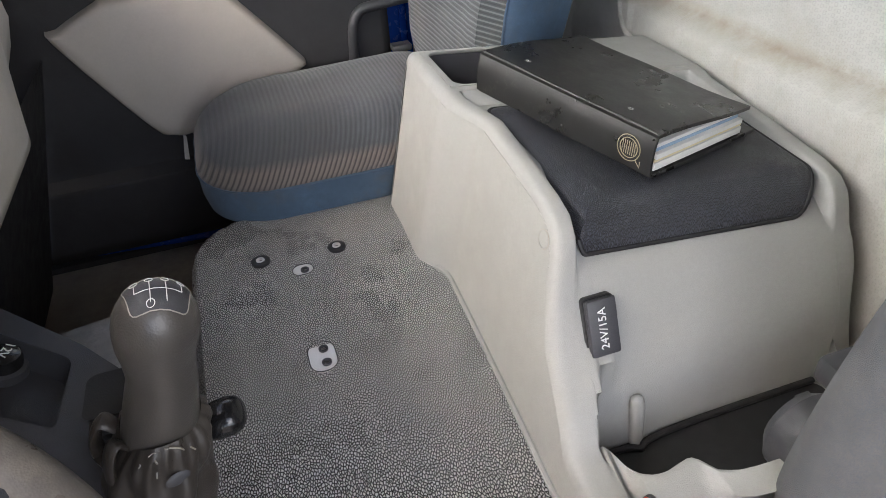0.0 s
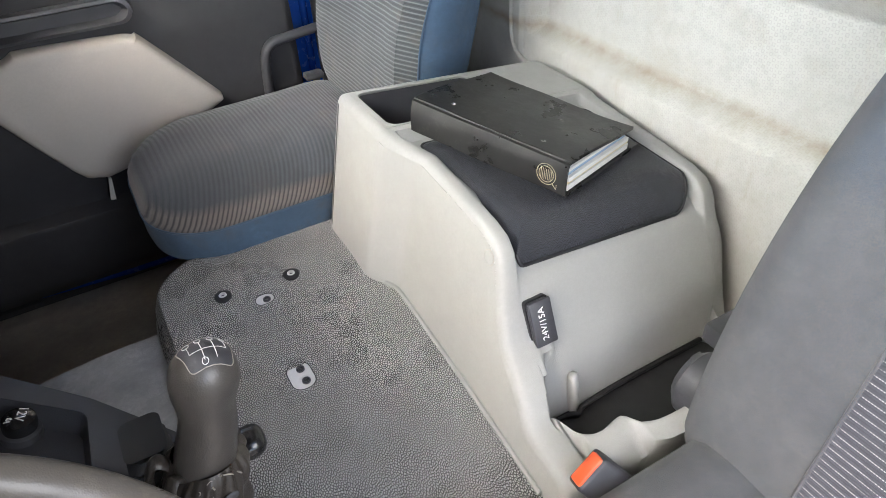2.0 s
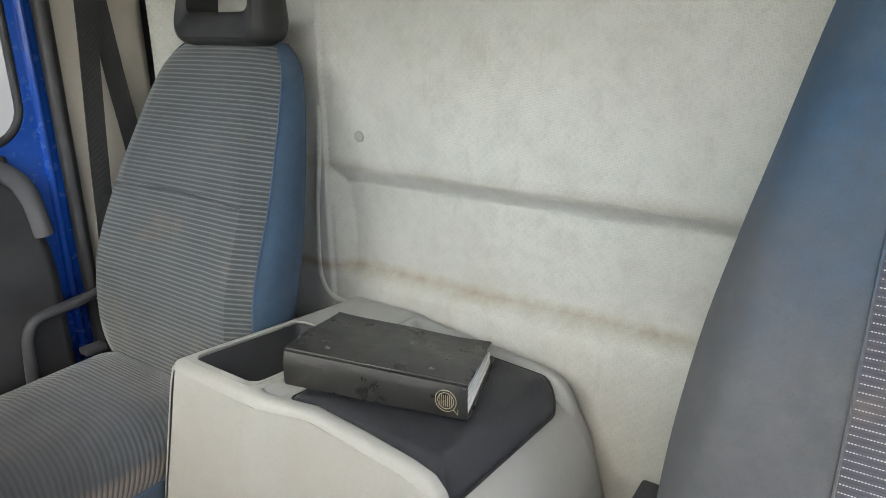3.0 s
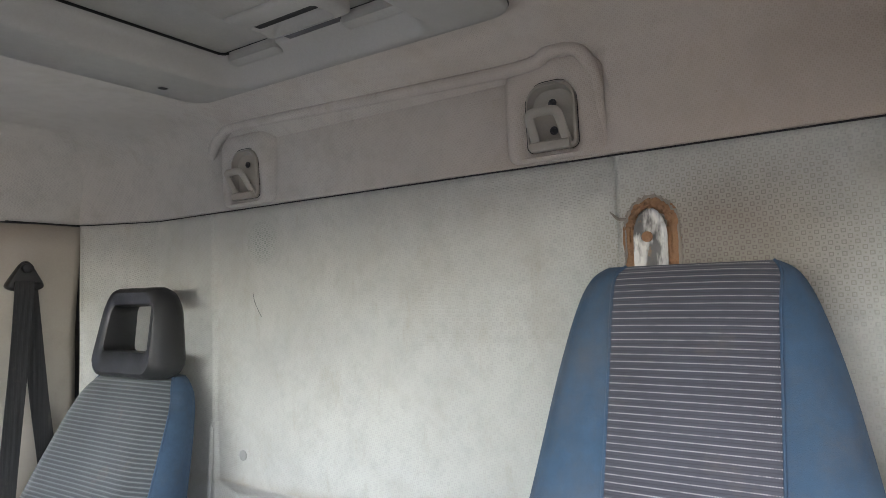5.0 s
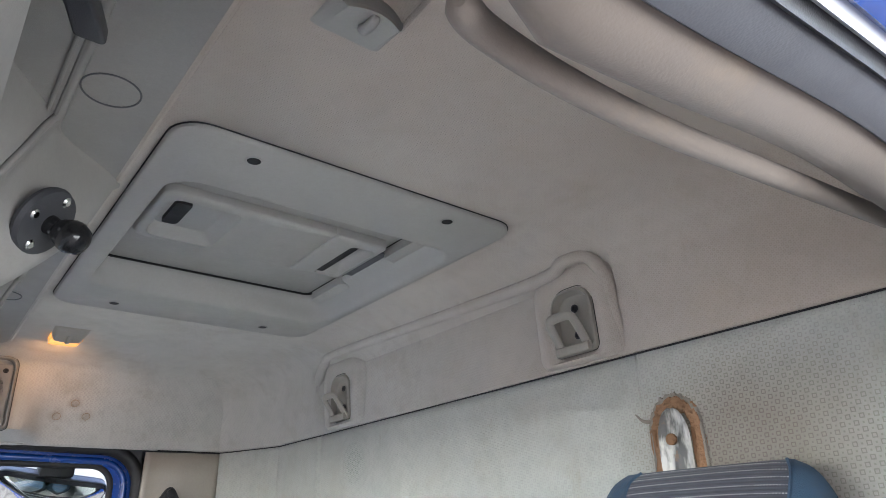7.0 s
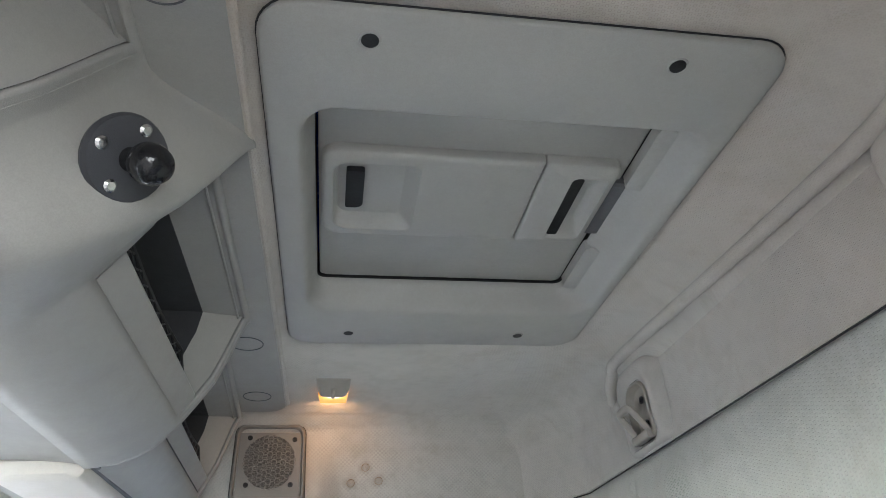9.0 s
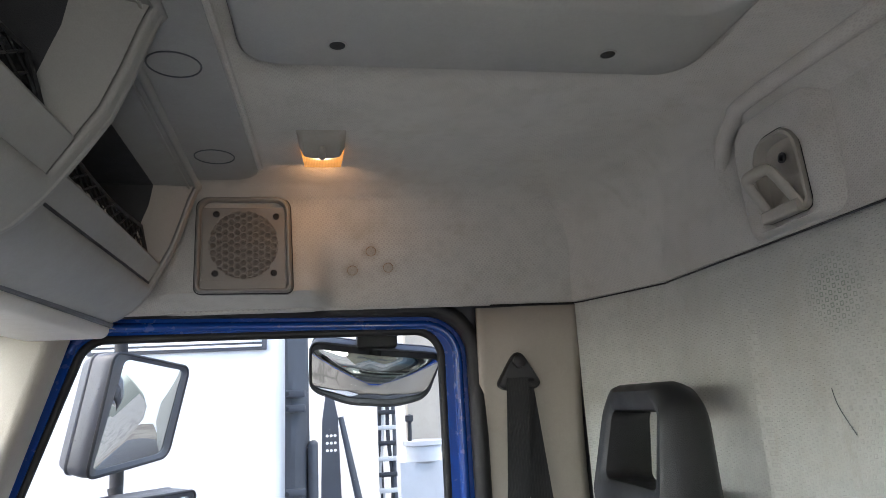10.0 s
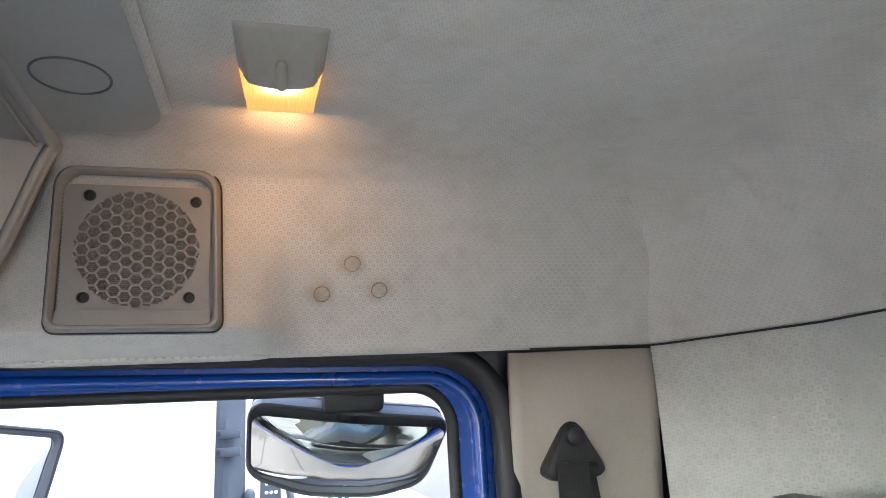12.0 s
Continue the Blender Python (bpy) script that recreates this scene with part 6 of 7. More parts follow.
# ---------------------------------------------------------------- overhead front console
over = thing("overhead_console", (-0.1, 0.7, 1.77), "pale grey overhead storage console above the windscreen", "overhead console")
roofp = plate([(-0.40, -0.24), (0.056, -0.24), (0.056, 1.455)] + [(0.056 - 0.05 + 0.05 * math.cos(a), 1.455 + 0.05 * math.sin(a)) for a in lin(0, math.pi / 2, 6)][1:] + [(-0.40, 1.505)], [], lambda a, b, d: (a, b, d), 1.763, 1.772)
part("roof_panel", roofp, M_OVER, over)
part("edge_bead", tube([(0.060, -0.24, 1.768), (0.060, 1.455, 1.768)], 0.0055, 8), M_LINER, over, "cloth-covered edge")
for x, y in ((0.0, 1.088), (0.0, 0.27), (-0.005, 1.39)):
    part("cap_ring", tube([(x + 0.031 * math.cos(a), y + 0.031 * math.sin(a), 1.7627) for a in lin(0, 2 * math.pi, 33)[:-1]], 0.0012, 6, True), M_DARKGREY, over)

# section of the console from the roof panel down to its underside; the pockets lie between rows 1 and 6
PROF = [(0.014, 1.7685), (0.006, 1.760), (-0.004, 1.735), (-0.018, 1.693), (-0.036, 1.648), (-0.058, 1.613), (-0.080, 1.581), (-0.092, 1.565), (-0.115, 1.541), (-0.138, 1.527), (-0.167, 1.517), (-0.21, 1.512)]


def set_back(y):
    """How far the outer pockets lie behind the middle one."""
    far = smooth(0.987, 0.999, y) * (0.052 + 0.040 * max(0.0, y - 1.05))
    near = 0.098 * smooth(0.43, 0.30, y)
    end = 0.10 * smooth(1.556, 1.60, y) + 0.08 * smooth(-0.13, -0.22, y)
    swell = 0.050 * (1 - smooth(0.42, 0.50, y))
    return far + near + end - swell


def over_place(y, k):
    i = min(int(k), len(PROF) - 2)
    f = k - i
    x = PROF[i][0] * (1 - f) + PROF[i + 1][0] * f
    z = PROF[i][1] * (1 - f) + PROF[i + 1][1] * f
    # the pillar beside the driver's pocket leans
    lean = 0.48 * (z - 1.61) * smooth(0.12, 0.25, y) * (1 - smooth(0.42, 0.49, y))
    return (x - set_back(y) * (1 - 0.25 * smooth(2, 8, k)), y + lean, z)


POCKETS = ((0.500, 0.962), (1.055, 1.532), (-0.100, 0.275))


def over_hole(y, k):
    return any(ya < y < yb for ya, yb in POCKETS) and 1.0 < k < 6.0


ys = sorted(set(lin(-0.24, -0.10, 8) + lin(-0.10, 0.275, 10) + lin(0.275, 0.360, 16) + lin(0.360, 0.500, 20) + lin(0.500, 0.962, 12) + lin(0.962, 0.986, 4) + lin(0.987, 1.000, 8) + lin(1.002, 1.055, 5) + lin(1.055, 1.532, 14) + lin(1.532, 1.554, 4) + lin(1.556, 1.60, 9)))
ob = part("face", grid(over_place, ys, lin(0, len(PROF) - 1, 2 * len(PROF) - 1), skip=over_hole), M_OVER, over)
md = ob.modifiers.new("thickness", "SOLIDIFY")
md.thickness, md.offset = 0.006, -1.0
for ye, rad in ((0.981, 0.0055), (0.968, 0.0025), (1.549, 0.0055), (1.537, 0.0025), (0.290, 0.0050), (0.279, 0.0025)):
    part("end_rim", tube([Vector(over_place(ye, k)) + Vector((0.0015, 0, -0.001)) for k in lin(0.6, 10.4, 34)], rad, 8), M_OVER, over)
for ya, yb in POCKETS:
    n = 10

    def opening(y, k):
        return Vector(over_place(y, k))

    def mouth(y, k):
        """Where the pale throat meets the dark liner."""
        x0 = over_place(min(max(y, ya + 0.02), yb - 0.02), 1)[0] - 0.006
        tab = ((0, 0), (-0.057, 1.752), (-0.063, 1.715), (-0.072, 1.690), (-0.082, 1.660), (-0.090, 1.612), (-0.094, 1.600))
        yy = min(max(y, ya + 0.018), yb - 0.032)
        return Vector((x0 + tab[k][0], yy, tab[k][1]))

    cyc = [(y, 1) for y in lin(ya, yb, n)] + [(yb, k) for k in (2, 3, 4, 5)] + [(y, 6) for y in lin(yb, ya, n)] + [(ya, k) for k in (5, 4, 3, 2)]
    bm = bmesh.new()
    a = [bm.verts.new(opening(y, k) + Vector((-0.001, 0, 0))) for y, k in cyc]
    b = [bm.verts.new(mouth(y, k)) for y, k in cyc]
    for i in range(len(a)):
        j = (i + 1) % len(a)
        bm.faces.new((a[i], a[j], b[j], b[i]))
    pocket = part("pocket", bm, M_OVER, over, "pale throat of the open pocket")
    bm = bmesh.new()
    a = [bm.verts.new(mouth(y, k) + Vector((0.0006, 0, 0))) for y, k in cyc]
    b = [bm.verts.new(mouth(y, k) + Vector((-0.14, 0, 0.004 if k == 1 else 0.0))) for y, k in cyc]
    for i in range(len(a)):
        j = (i + 1) % len(a)
        bm.faces.new((a[i], a[j], b[j], b[i]))
    bm.faces.new(b)
    part("pocket_liner", bm, M_POCKET, pocket, "dark inside of the pocket")
    # beads along the upper edge
    for dx, dz, rad in ((0.003, 0.001, 0.0042), (-0.008, -0.004, 0.0022)):
        part("opening_bead", tube([opening(y, 1) + Vector((dx, 0, dz)) for y in lin(ya - 0.006, yb + 0.004, 16)], rad, 8), M_OVER, over)
    # flat leaning rail in front of the pocket, with a dark joint below
    sect = ((-0.004, 0.005), (0.0025, 0.004), (0.004, 0.0), (-0.0175, -0.0345), (-0.022, -0.0355), (-0.030, -0.030), (-0.012, 0.002))
    rail = [[opening(y, 5) + Vector((dx, 0, dz)) for dx, dz in sect] for y in lin(ya + 0.004, yb - 0.005, 16)]
    part("front_rail", loft(rail), M_OVER, over, "smooth pale front rail")
    part("rail_gap", tube([opening(y, 6) + Vector((0.0025, 0, 0.0015)) for y in lin(ya + 0.002, yb - 0.003, 16)], 0.0026, 6), M_RUBBER, over, "dark gap under the rail")
    # elastic net across the pocket
    bm = bmesh.new()
    net, n = {}, 11
    for i in range(n + 1):
        for j in range(4):
            y = ya + 0.02 + (yb - ya - 0.05) * i / n
            sag = 0.014 * math.sin(math.pi * i / n)
            p = opening(y, 5)
            net[i, j] = Vector((p.x - 0.010 - 0.002 * j, y, 1.606 + (0.066 - sag) * j / 3 * (0.4 if i == n else 1.0)))
    for i in range(n):
        for j in range(3):
            for a_, b_ in (((i, j), (i + 1, j + 1)), ((i, j + 1), (i + 1, j))):
                tube([net[a_], net[b_]], 0.0016, 5, False, bm)
    tube([net[i, 3] for i in range(n + 1)], 0.0034, 6, False, bm)
    tip = net[n, 1] + Vector((0.004, 0.022, 0.0))
    tube([net[n - 1, 3], net[n, 2], tip], [0.003, 0.004, 0.003], 6, False, bm)
    tube([net[n, 0], tip], 0.003, 6, False, bm)
    part("net", bm, M_RUBBER, over, "black elastic net")
# papers in the far pocket
docs = thing("documents", (-0.20, 1.35, 1.60), "white papers behind the net in the overhead pocket", "papers")
for k in range(3):
    part("sheet", box((-0.178 + 0.005 * k, 1.16, 1.602), (-0.1755 + 0.005 * k, 1.42 + 0.02 * k, 1.685 - 0.010 * k), 0.0005, 1), M_PAPER, docs)
# underside with two sun visors
part("underside", grid(lambda y, k: (-0.205 - 0.25 * k, y, 1.512 + 0.02 * k), lin(-0.24, 1.60, 12), lin(0, 1, 4)), M_OVER, over)
for ya, yb in ((0.98, 1.585), (-0.20, 0.55)):
    vis = thing("sun_visor", ((-0.25), (ya + yb) / 2, 1.515), "folded pale grey sun visor under the overhead console", "sun visor", "sun visors")
    part("hinge", tube([(-0.20, ya + 0.03, 1.512), (-0.20, ya + 0.03, 1.545)], 0.008, 8), M_DARKGREY, vis)
    part("pivot_rod", tube([(-0.205, ya + 0.02, 1.516), (-0.205, yb - 0.02, 1.516)], 0.006, 8), M_DARKGREY, vis)
    part("blade", loft([[(-0.265 + a * k, y, 1.508 + b * k) for a, b in rrect(-0.085, -0.016, 0.060, 0.016, 0.0155, 5)] for y, k in [(ya, 0.6), (ya + 0.01, 0.93)] + [(v, 1.0) for v in lin(ya + 0.025, yb - 0.025, 6)] + [(yb - 0.01, 0.93), (yb, 0.6)]]), M_DASH, vis)

# ball mount screwed to the overhead console
mount = thing("ball_mount", (-0.045, 0.387, 1.655), "black round ball mount base with three screws", "mount")
mm = aim((-0.026, 0.372, 1.634), (0.72, -0.48, -0.50)) @ Matrix.Diagonal((1.32, 1.32, 1.3, 1))
part("base_plate", lathe([(0.0, -0.004), (0.031, -0.004), (0.032, 0.0), (0.030, 0.004), (0.014, 0.006), (0.0, 0.006)], 28, mm, caps=False), M_DARK, mount)
part("ball", lathe([(0.009, 0.004), (0.008, 0.014), (0.011, 0.018), (0.0145, 0.026), (0.015, 0.032), (0.012, 0.040), (0.006, 0.044), (0.0, 0.045)], 20, mm, caps=False), M_GLOSS, mount, "rubber-coated ball")
for a in (95, 185, 265):
    part("screw", lathe([(0.0048, 0.003), (0.0048, 0.006), (0.003, 0.0075), (0, 0.0075)], 12, mm @ Matrix.Translation((0.023 * math.cos(radians(a)), 0.023 * math.sin(radians(a)), 0)), caps=False), M_CHROME, mount)

# black clip bracket at the edge of the driver's pocket
clip = thing("cable_clip", (-0.09, 0.01, 1.69), "black plastic clip bracket on the overhead pocket edge", "clip")
part("plate", box((-0.100, -0.035, 1.690), (-0.068, 0.040, 1.702), 0.003), M_DARK, clip)
part("jaw", tube(curve_pts([(-0.072, -0.020, 1.694), (-0.052, -0.018, 1.682), (-0.048, 0.005, 1.678), (-0.056, 0.026, 1.684), (-0.072, 0.030, 1.694)], 5), 0.006, 8), M_DARK, clip)
part("arm", loft([[(x + a, y, 1.692 + b) for a, b in rrect(-0.013, -0.010, 0.013, 0.010, 0.005)] for x, y in ((-0.078, 0.030), (-0.062, 0.058), (-0.050, 0.088))]), M_DARK, clip)

# ---------------------------------------------------------------- lamps


def interior_lamp(x0, x1, ya, yb, lit):
    t = thing("interior_light", ((x0 + x1) / 2, (ya + yb) / 2, 1.775), "lit amber ceiling light with a grey switch housing" if lit else "unlit clear ceiling light in grey housing", "ceiling light", "ceiling lights")
    cxm, hw, way = (x0 + x1) / 2, (x1 - x0) / 2, 1 if yb > ya else -1
    ym = ya + (yb - ya) * 0.46

    def house(u, v):
        """A sloping face that rises to a curved lower edge, with facets at both sides."""
        lower = ym + way * (0.016 * (1 - u * u) - 0.006)
        y = ya + (lower - ya) * v
        side_ = smooth(1.0, 0.72, abs(u)) * 0.72 + 0.28 * smooth(1.0, 0.96, abs(u))
        rise = 0.005 * smooth(0.0, 0.07, v) + 0.017 * v
        return (cxm + u * hw * (1 - 0.05 * v), y, 1.777 - rise * (0.25 + 0.75 * side_) * smooth(1.0, 0.985, abs(u)))

    bm_ = grid(house, [-1.0, -0.985, -0.95] + lin(-0.9, 0.9, 23) + [0.95, 0.985, 1.0], [0.0, 0.02, 0.05, 0.08] + lin(0.12, 1.0, 12))
    grid(lambda u, k: (house(u, 1.0)[0], house(u, 1.0)[1] - 0.002 * k * way, 1.777 + (house(u, 1.0)[2] - 1.777) * (1 - k)), lin(-1, 1, 27), [0.0, 1.0], bm_)
    part("housing", bm_, M_HOOK if lit else M_ROOF, t, "grey housing", angle=30)

    def lens_at(u, v):
        y0 = ym + way * (0.016 * (1 - u * u) - 0.008)
        y = y0 + (yb - y0) * v
        w = hw * (0.93 - 0.10 * v)
        z = 1.777 - 0.0165 * smooth(1.0, 0.93, abs(u)) * smooth(1.0, 0.90, v)
        return (cxm + u * w, y, z)

    part("lens", grid(lens_at, [-1.0, -0.985, -0.96, -0.93] + lin(-0.88, 0.88, 25) + [0.93, 0.96, 0.985, 1.0], lin(0, 0.88, 10) + [0.92, 0.95, 0.98, 1.0]), M_LAMP if lit else M_LENS, t, "ribbed amber lens" if lit else "clear ribbed lens", angle=50)
    part("lens_rim", tube([Vector(lens_at(u, v)) + Vector((0, 0, -0.0008)) for u, v in [(-1, v) for v in lin(0.1, 0.95, 8)] + [(u, 1.0) for u in lin(-0.95, 0.95, 12)] + [(1, v) for v in lin(0.95, 0.1, 8)]], 0.0016, 6), M_LAMP if lit else M_LENS, t)
    part("switch", tube(curve_pts([(cxm, ym + way * b, z) for b, z in ((-0.024, 1.764), (-0.018, 1.7555), (-0.004, 1.7535), (0.006, 1.7555))], 4), [0.003, 0.0042, 0.0052, 0.0055, 0.0056, 0.0057, 0.0058, 0.0058, 0.0058, 0.0056, 0.0052, 0.0045, 0.003], 12), M_HOOK if lit else M_ROOF, t)
    if lit:
        window_light("lamp_light", (cxm, yb + 0.004, 1.752), (cxm - 0.02, 1.70, 1.62), 0.05, 0.02, 0.036, (1.0, 0.50, 0.20))


interior_lamp(0.129, 0.208, 1.302, 1.440, True)
interior_lamp(0.130, 0.213, 0.055, -0.075, False)

# ---------------------------------------------------------------- loudspeaker
spk = thing("loudspeaker", (0.015, 1.61, 1.66), "grey plastic ceiling loudspeaker with a perforated round grille", "loudspeaker")


def spk3(a, b, d):
    """a along the door, b up, d out of the face towards the cab."""
    return (0.0165 + a, 1.5935 - 0.10 * b - d, 1.655 + b - 0.012 * a)


so_ = [(a * (1.045 if b < -0.06 else 1.0), b) for a, b in rrect(-0.086, -0.083, 0.086, 0.100, [0.012, 0.012, 0.024, 0.024], 5)]
rings = []
for d, k in ((-0.03, 1.01), (0.0, 1.0), (0.008, 0.988), (0.0115, 0.960), (0.0115, 0.930), (0.008, 0.900), (0.0038, 0.888)):
    rings.append([spk3(a * k, b * k, d) for a, b in so_])
part("bezel", loft(rings, caps=False), M_SPK, spk)
# dark ring tube painted in as the shadow line between bezel and cloth
part("bezel_shadow", tube([spk3(a * 1.012, b * 1.012, 0.0) for a, b in so_], 0.0010, 6, True), M_RUBBER, spk, "dark line for the shadow gap round the bezel")
part("bezel_foot", plate(rrect(-0.078, -0.081, 0.078, -0.060, 0.004), [], spk3, 0.003, 0.0095), M_SPK, spk)
# perforated plate made of hexagonal cells, holes in hexagonal groups of nineteen


def in_cluster(i, j):
    n = round((j - i) / 9)
    m_ = round((i + 3 * n) / 3)
    for p in (m_ - 1, m_, m_ + 1):
        for q in (n - 1, n, n + 1):
            a, b = i - 3 * p + 3 * q, j - 3 * p - 6 * q
            if max(abs(a), abs(b), abs(a + b)) <= 2:
                return True
    return False


bm = bmesh.new()
pit = 0.00248
H = [(math.cos(radians(60 * i + 30)), math.sin(radians(60 * i + 30))) for i in range(6)]
R_OUT, R_IN = pit / math.sqrt(3), pit * 0.40
for i in range(-56, 57):
    for j in range(-30, 40):
        ax, ay = pit * (i + j / 2), pit * j * math.sqrt(3) / 2
        if abs(ax) > 0.076 or ay > 0.078 or ay < -0.058:
            continue
        outer = [bm.verts.new(spk3(ax + R_OUT * c, ay + R_OUT * s, 0.004)) for c, s in H]
        hole = in_cluster(i, j) and math.hypot(ax, ay - 0.008) < 0.064
        if not hole:
            bm.faces.new(outer)
            continue
        mid_ = [bm.verts.new(spk3(ax + R_IN * c, ay + R_IN * s, 0.0035)) for c, s in H]
        deep = [bm.verts.new(spk3(ax + R_IN * c, ay + R_IN * s, 0.0005)) for c, s in H]
        for k in range(6):
            l = (k + 1) % 6
            bm.faces.new((outer[k], outer[l], mid_[l], mid_[k]))
            bm.faces.new((mid_[k], mid_[l], deep[l], deep[k]))
bmesh.ops.remove_doubles(bm, verts=bm.verts[:], dist=0.00012)
part("grille", bm, M_SPK, spk, "perforated round grille", angle=60)
part("cone", plate(rrect(-0.075, -0.06, 0.075, 0.078, 0.01), [], spk3, -0.012, -0.008), M_RUBBER, spk)
for a, b in ((-0.050, 0.066), (0.060, 0.062), (0.055, -0.046), (-0.052, -0.046)):
    part("screw", lathe([(0.0062, 0.0), (0.0062, 0.002), (0.0042, 0.0025), (0.0036, 0.0002), (0.0, 0.0002)], 14, aim(spk3(a, b, 0.004), (0, -1, -0.1)), caps=False), M_BLACKMAT, spk)

# ---------------------------------------------------------------- coat hooks on the rear wall


def coat_hook(y):
    t = thing("coat_hook", (0.785, y, 1.628), "beige moulded folding coat hook in a recessed plate", "coat hook", "coat hooks")
    hm_ = Matrix.Translation((0.790, y, 1.628)) @ pose(0, 0, 0, 0, -3, 0)

    def at(a, b, d):
        return hm_ @ Vector((-d, a, b))

    # cloth swelling round the hook
    rings_ = []
    for d, g in ((-0.012, 0.044), (0.003, 0.036), (0.011, 0.026), (0.013, 0.014), (0.010, 0.003), (0.002, -0.006)):
        rings_.append([at(a, b, d) for a, b in rrect(-0.052 - g, -0.064 - g * 0.2, 0.052 + g, 0.068 + g, [0.02, 0.02, 0.045, 0.045], 6)])
    part("surround", loft(rings_, caps=False), M_LINER, t, "cloth-covered surround")
    rings_ = []
    for d, k in ((0.004, 1.0), (0.010, 0.97), (0.011, 0.90), (0.004, 0.86), (-0.004, 0.80), (-0.008, 0.4)):
        rings_.append([at(a * k, b * k, d) for a, b in rrect(-0.047, -0.056, 0.047, 0.062, [0.012, 0.012, 0.035, 0.035], 6)])
    bm_ = loft(rings_, caps=False)
    bm_.faces.new(list(bm_.verts)[-28:])
    part("plate", bm_, M_HOOK, t)
    loop_ = curve_pts([at(a * 0.76, b, d * 0.86) for a, b, d in ((-0.038, -0.048, 0.010), (-0.037, -0.028, 0.025), (-0.0355, -0.008, 0.040), (-0.029, 0.003, 0.047), (0.0, 0.005, 0.048), (0.029, 0.003, 0.047), (0.0355, -0.008, 0.040), (0.037, -0.028, 0.025), (0.038, -0.048, 0.010))], 5)
    part("plate_gap", tube([at(a, b, 0.005) for a, b in rrect(-0.0485, -0.0575, 0.0485, 0.0635, [0.012, 0.012, 0.036, 0.036], 6)], 0.0008, 6, True), M_RUBBER, t, "dark gap round the plate")
    part("hook", tube(loop_, 0.0085, 12, flat=0.65), M_HOOK, t, "bent loop of the hook")
    part("foot", loft([[at(a, b, d) for b, d in rrect(-0.058, 0.002, -0.041, 0.021, 0.004, 3)] for a in (-0.036, -0.033, 0.033, 0.036)]), M_HOOK, t)
    for b in (0.026, -0.022):
        part("screw", lathe([(0.0075, 0.0), (0.0075, 0.002), (0.005, 0.002), (0.004, -0.002), (0, -0.002)], 14, aim(at(0.0, b, -0.004), (-1, 0, 0)), caps=False), M_DARK, t)


coat_hook(1.099)
coat_hook(0.298)

# button and hair-line mark on the rear wall
wb = thing("wall_button", (0.808, 1.149, 0.955), "round pale plastic button on the rear wall", "button")
part("button", lathe([(0.0125, -0.004), (0.0125, 0.002), (0.010, 0.0035), (0.0, 0.004)], 20, aim((0.811, 1.149, 0.955), (-1, 0, 0)), caps=False), M_BEIGE, wb)
mk = thing("scratch_mark", (0.809, 1.09, 1.31), "thin dark curved scratch on the rear wall", "scratch")
part("line", tube(curve_pts([(0.8085, 1.105, 1.345), (0.8085, 1.100, 1.325), (0.8085, 1.088, 1.305), (0.8085, 1.076, 1.288)], 5), 0.0006, 5), M_DARKGREY, mk)

# torn opening in the wall behind the driver, with a bare bracket
torn = thing("wall_bracket", (0.80, 0.14, 1.40), "bare metal bracket in a torn foam-edged hole in the wall", "bracket")


def slot(a0, a1, n=22, jit=0.0, seed=1):
    r_ = random.Random(seed)
    pts = []
    for i in range(n + 1):
        a = math.pi * i / n
        pts.append((a0 * math.cos(a) + r_.uniform(-jit, jit), 0.025 + a1 * math.sin(a) + r_.uniform(-jit, jit)))
    left = [(-a0 + r_.uniform(-jit, jit), 0.025 - k * 0.02) for k in range(1, 7)]
    right = [(a0 + r_.uniform(-jit, jit), 0.025 - k * 0.02) for k in range(1, 7)]
    return right[::-1] + pts + left


ZB = 1.398
bm = bmesh.new()
path = slot(0.034, 0.040, 60)
rings = []
for i, (a, b) in enumerate(path):
    pa, pb = path[max(i - 1, 0)], path[min(i + 1, len(path) - 1)]
    t_ = Vector((pb[0] - pa[0], pb[1] - pa[1])).normalized()
    ring = []
    for k in range(13):
        q = math.pi * k / 12
        co = Vector((a * 60, b * 60, k * 0.45))
        r = 0.0105 * (1.0 + 0.40 * noise.noise(co) + 0.36 * noise.noise(co * 3.1))
        side_ = r * math.cos(q)
        ring.append(bm.verts.new((0.8035 - 1.0 * r * math.sin(q), 0.14 + a + t_.y * side_, ZB + b - t_.x * side_)))
    rings.append(ring)
for a, b in zip(rings, rings[1:]):
    for j in range(12):
        bm.faces.new((a[j], a[j + 1], b[j + 1], b[j]))
part("torn_foam", bm, M_FOAM, torn, "ragged brown foam edge")
bm = bmesh.new()
rings = []
for i, (a, b) in enumerate(path):
    k_ = 0.97 + 0.09 * noise.noise(Vector((i * 0.45, 2.0, 0.0)))
    rings.append([bm.verts.new((0.7995 - d, 0.14 + a * g * (k_ if g > 1.2 else 1.0), ZB + 0.02 + (b - 0.02) * g * (k_ if g > 1.2 else 1.0))) for d, g in ((0.0, 1.36), (0.003, 1.32), (0.004, 1.26), (0.001, 1.0))])
for a, b in zip(rings, rings[1:]):
    for j in range(3):
        bm.faces.new((a[j], a[j + 1], b[j + 1], b[j]))
part("curled_cloth", bm, M_TORN, torn, "curled grey edge of the torn cloth")
part("torn_tail", tube(curve_pts([(0.7975, 0.180, 1.440), (0.7965, 0.193, 1.443), (0.796, 0.200, 1.449), (0.797, 0.206, 1.455)], 5), [0.003, 0.003, 0.0028, 0.0028, 0.0026, 0.0026, 0.0024, 0.0022, 0.002, 0.002, 0.0018, 0.0016, 0.0014, 0.0012, 0.001, 0.0008], 8), M_TORN, torn, "loose scrap of torn cloth")


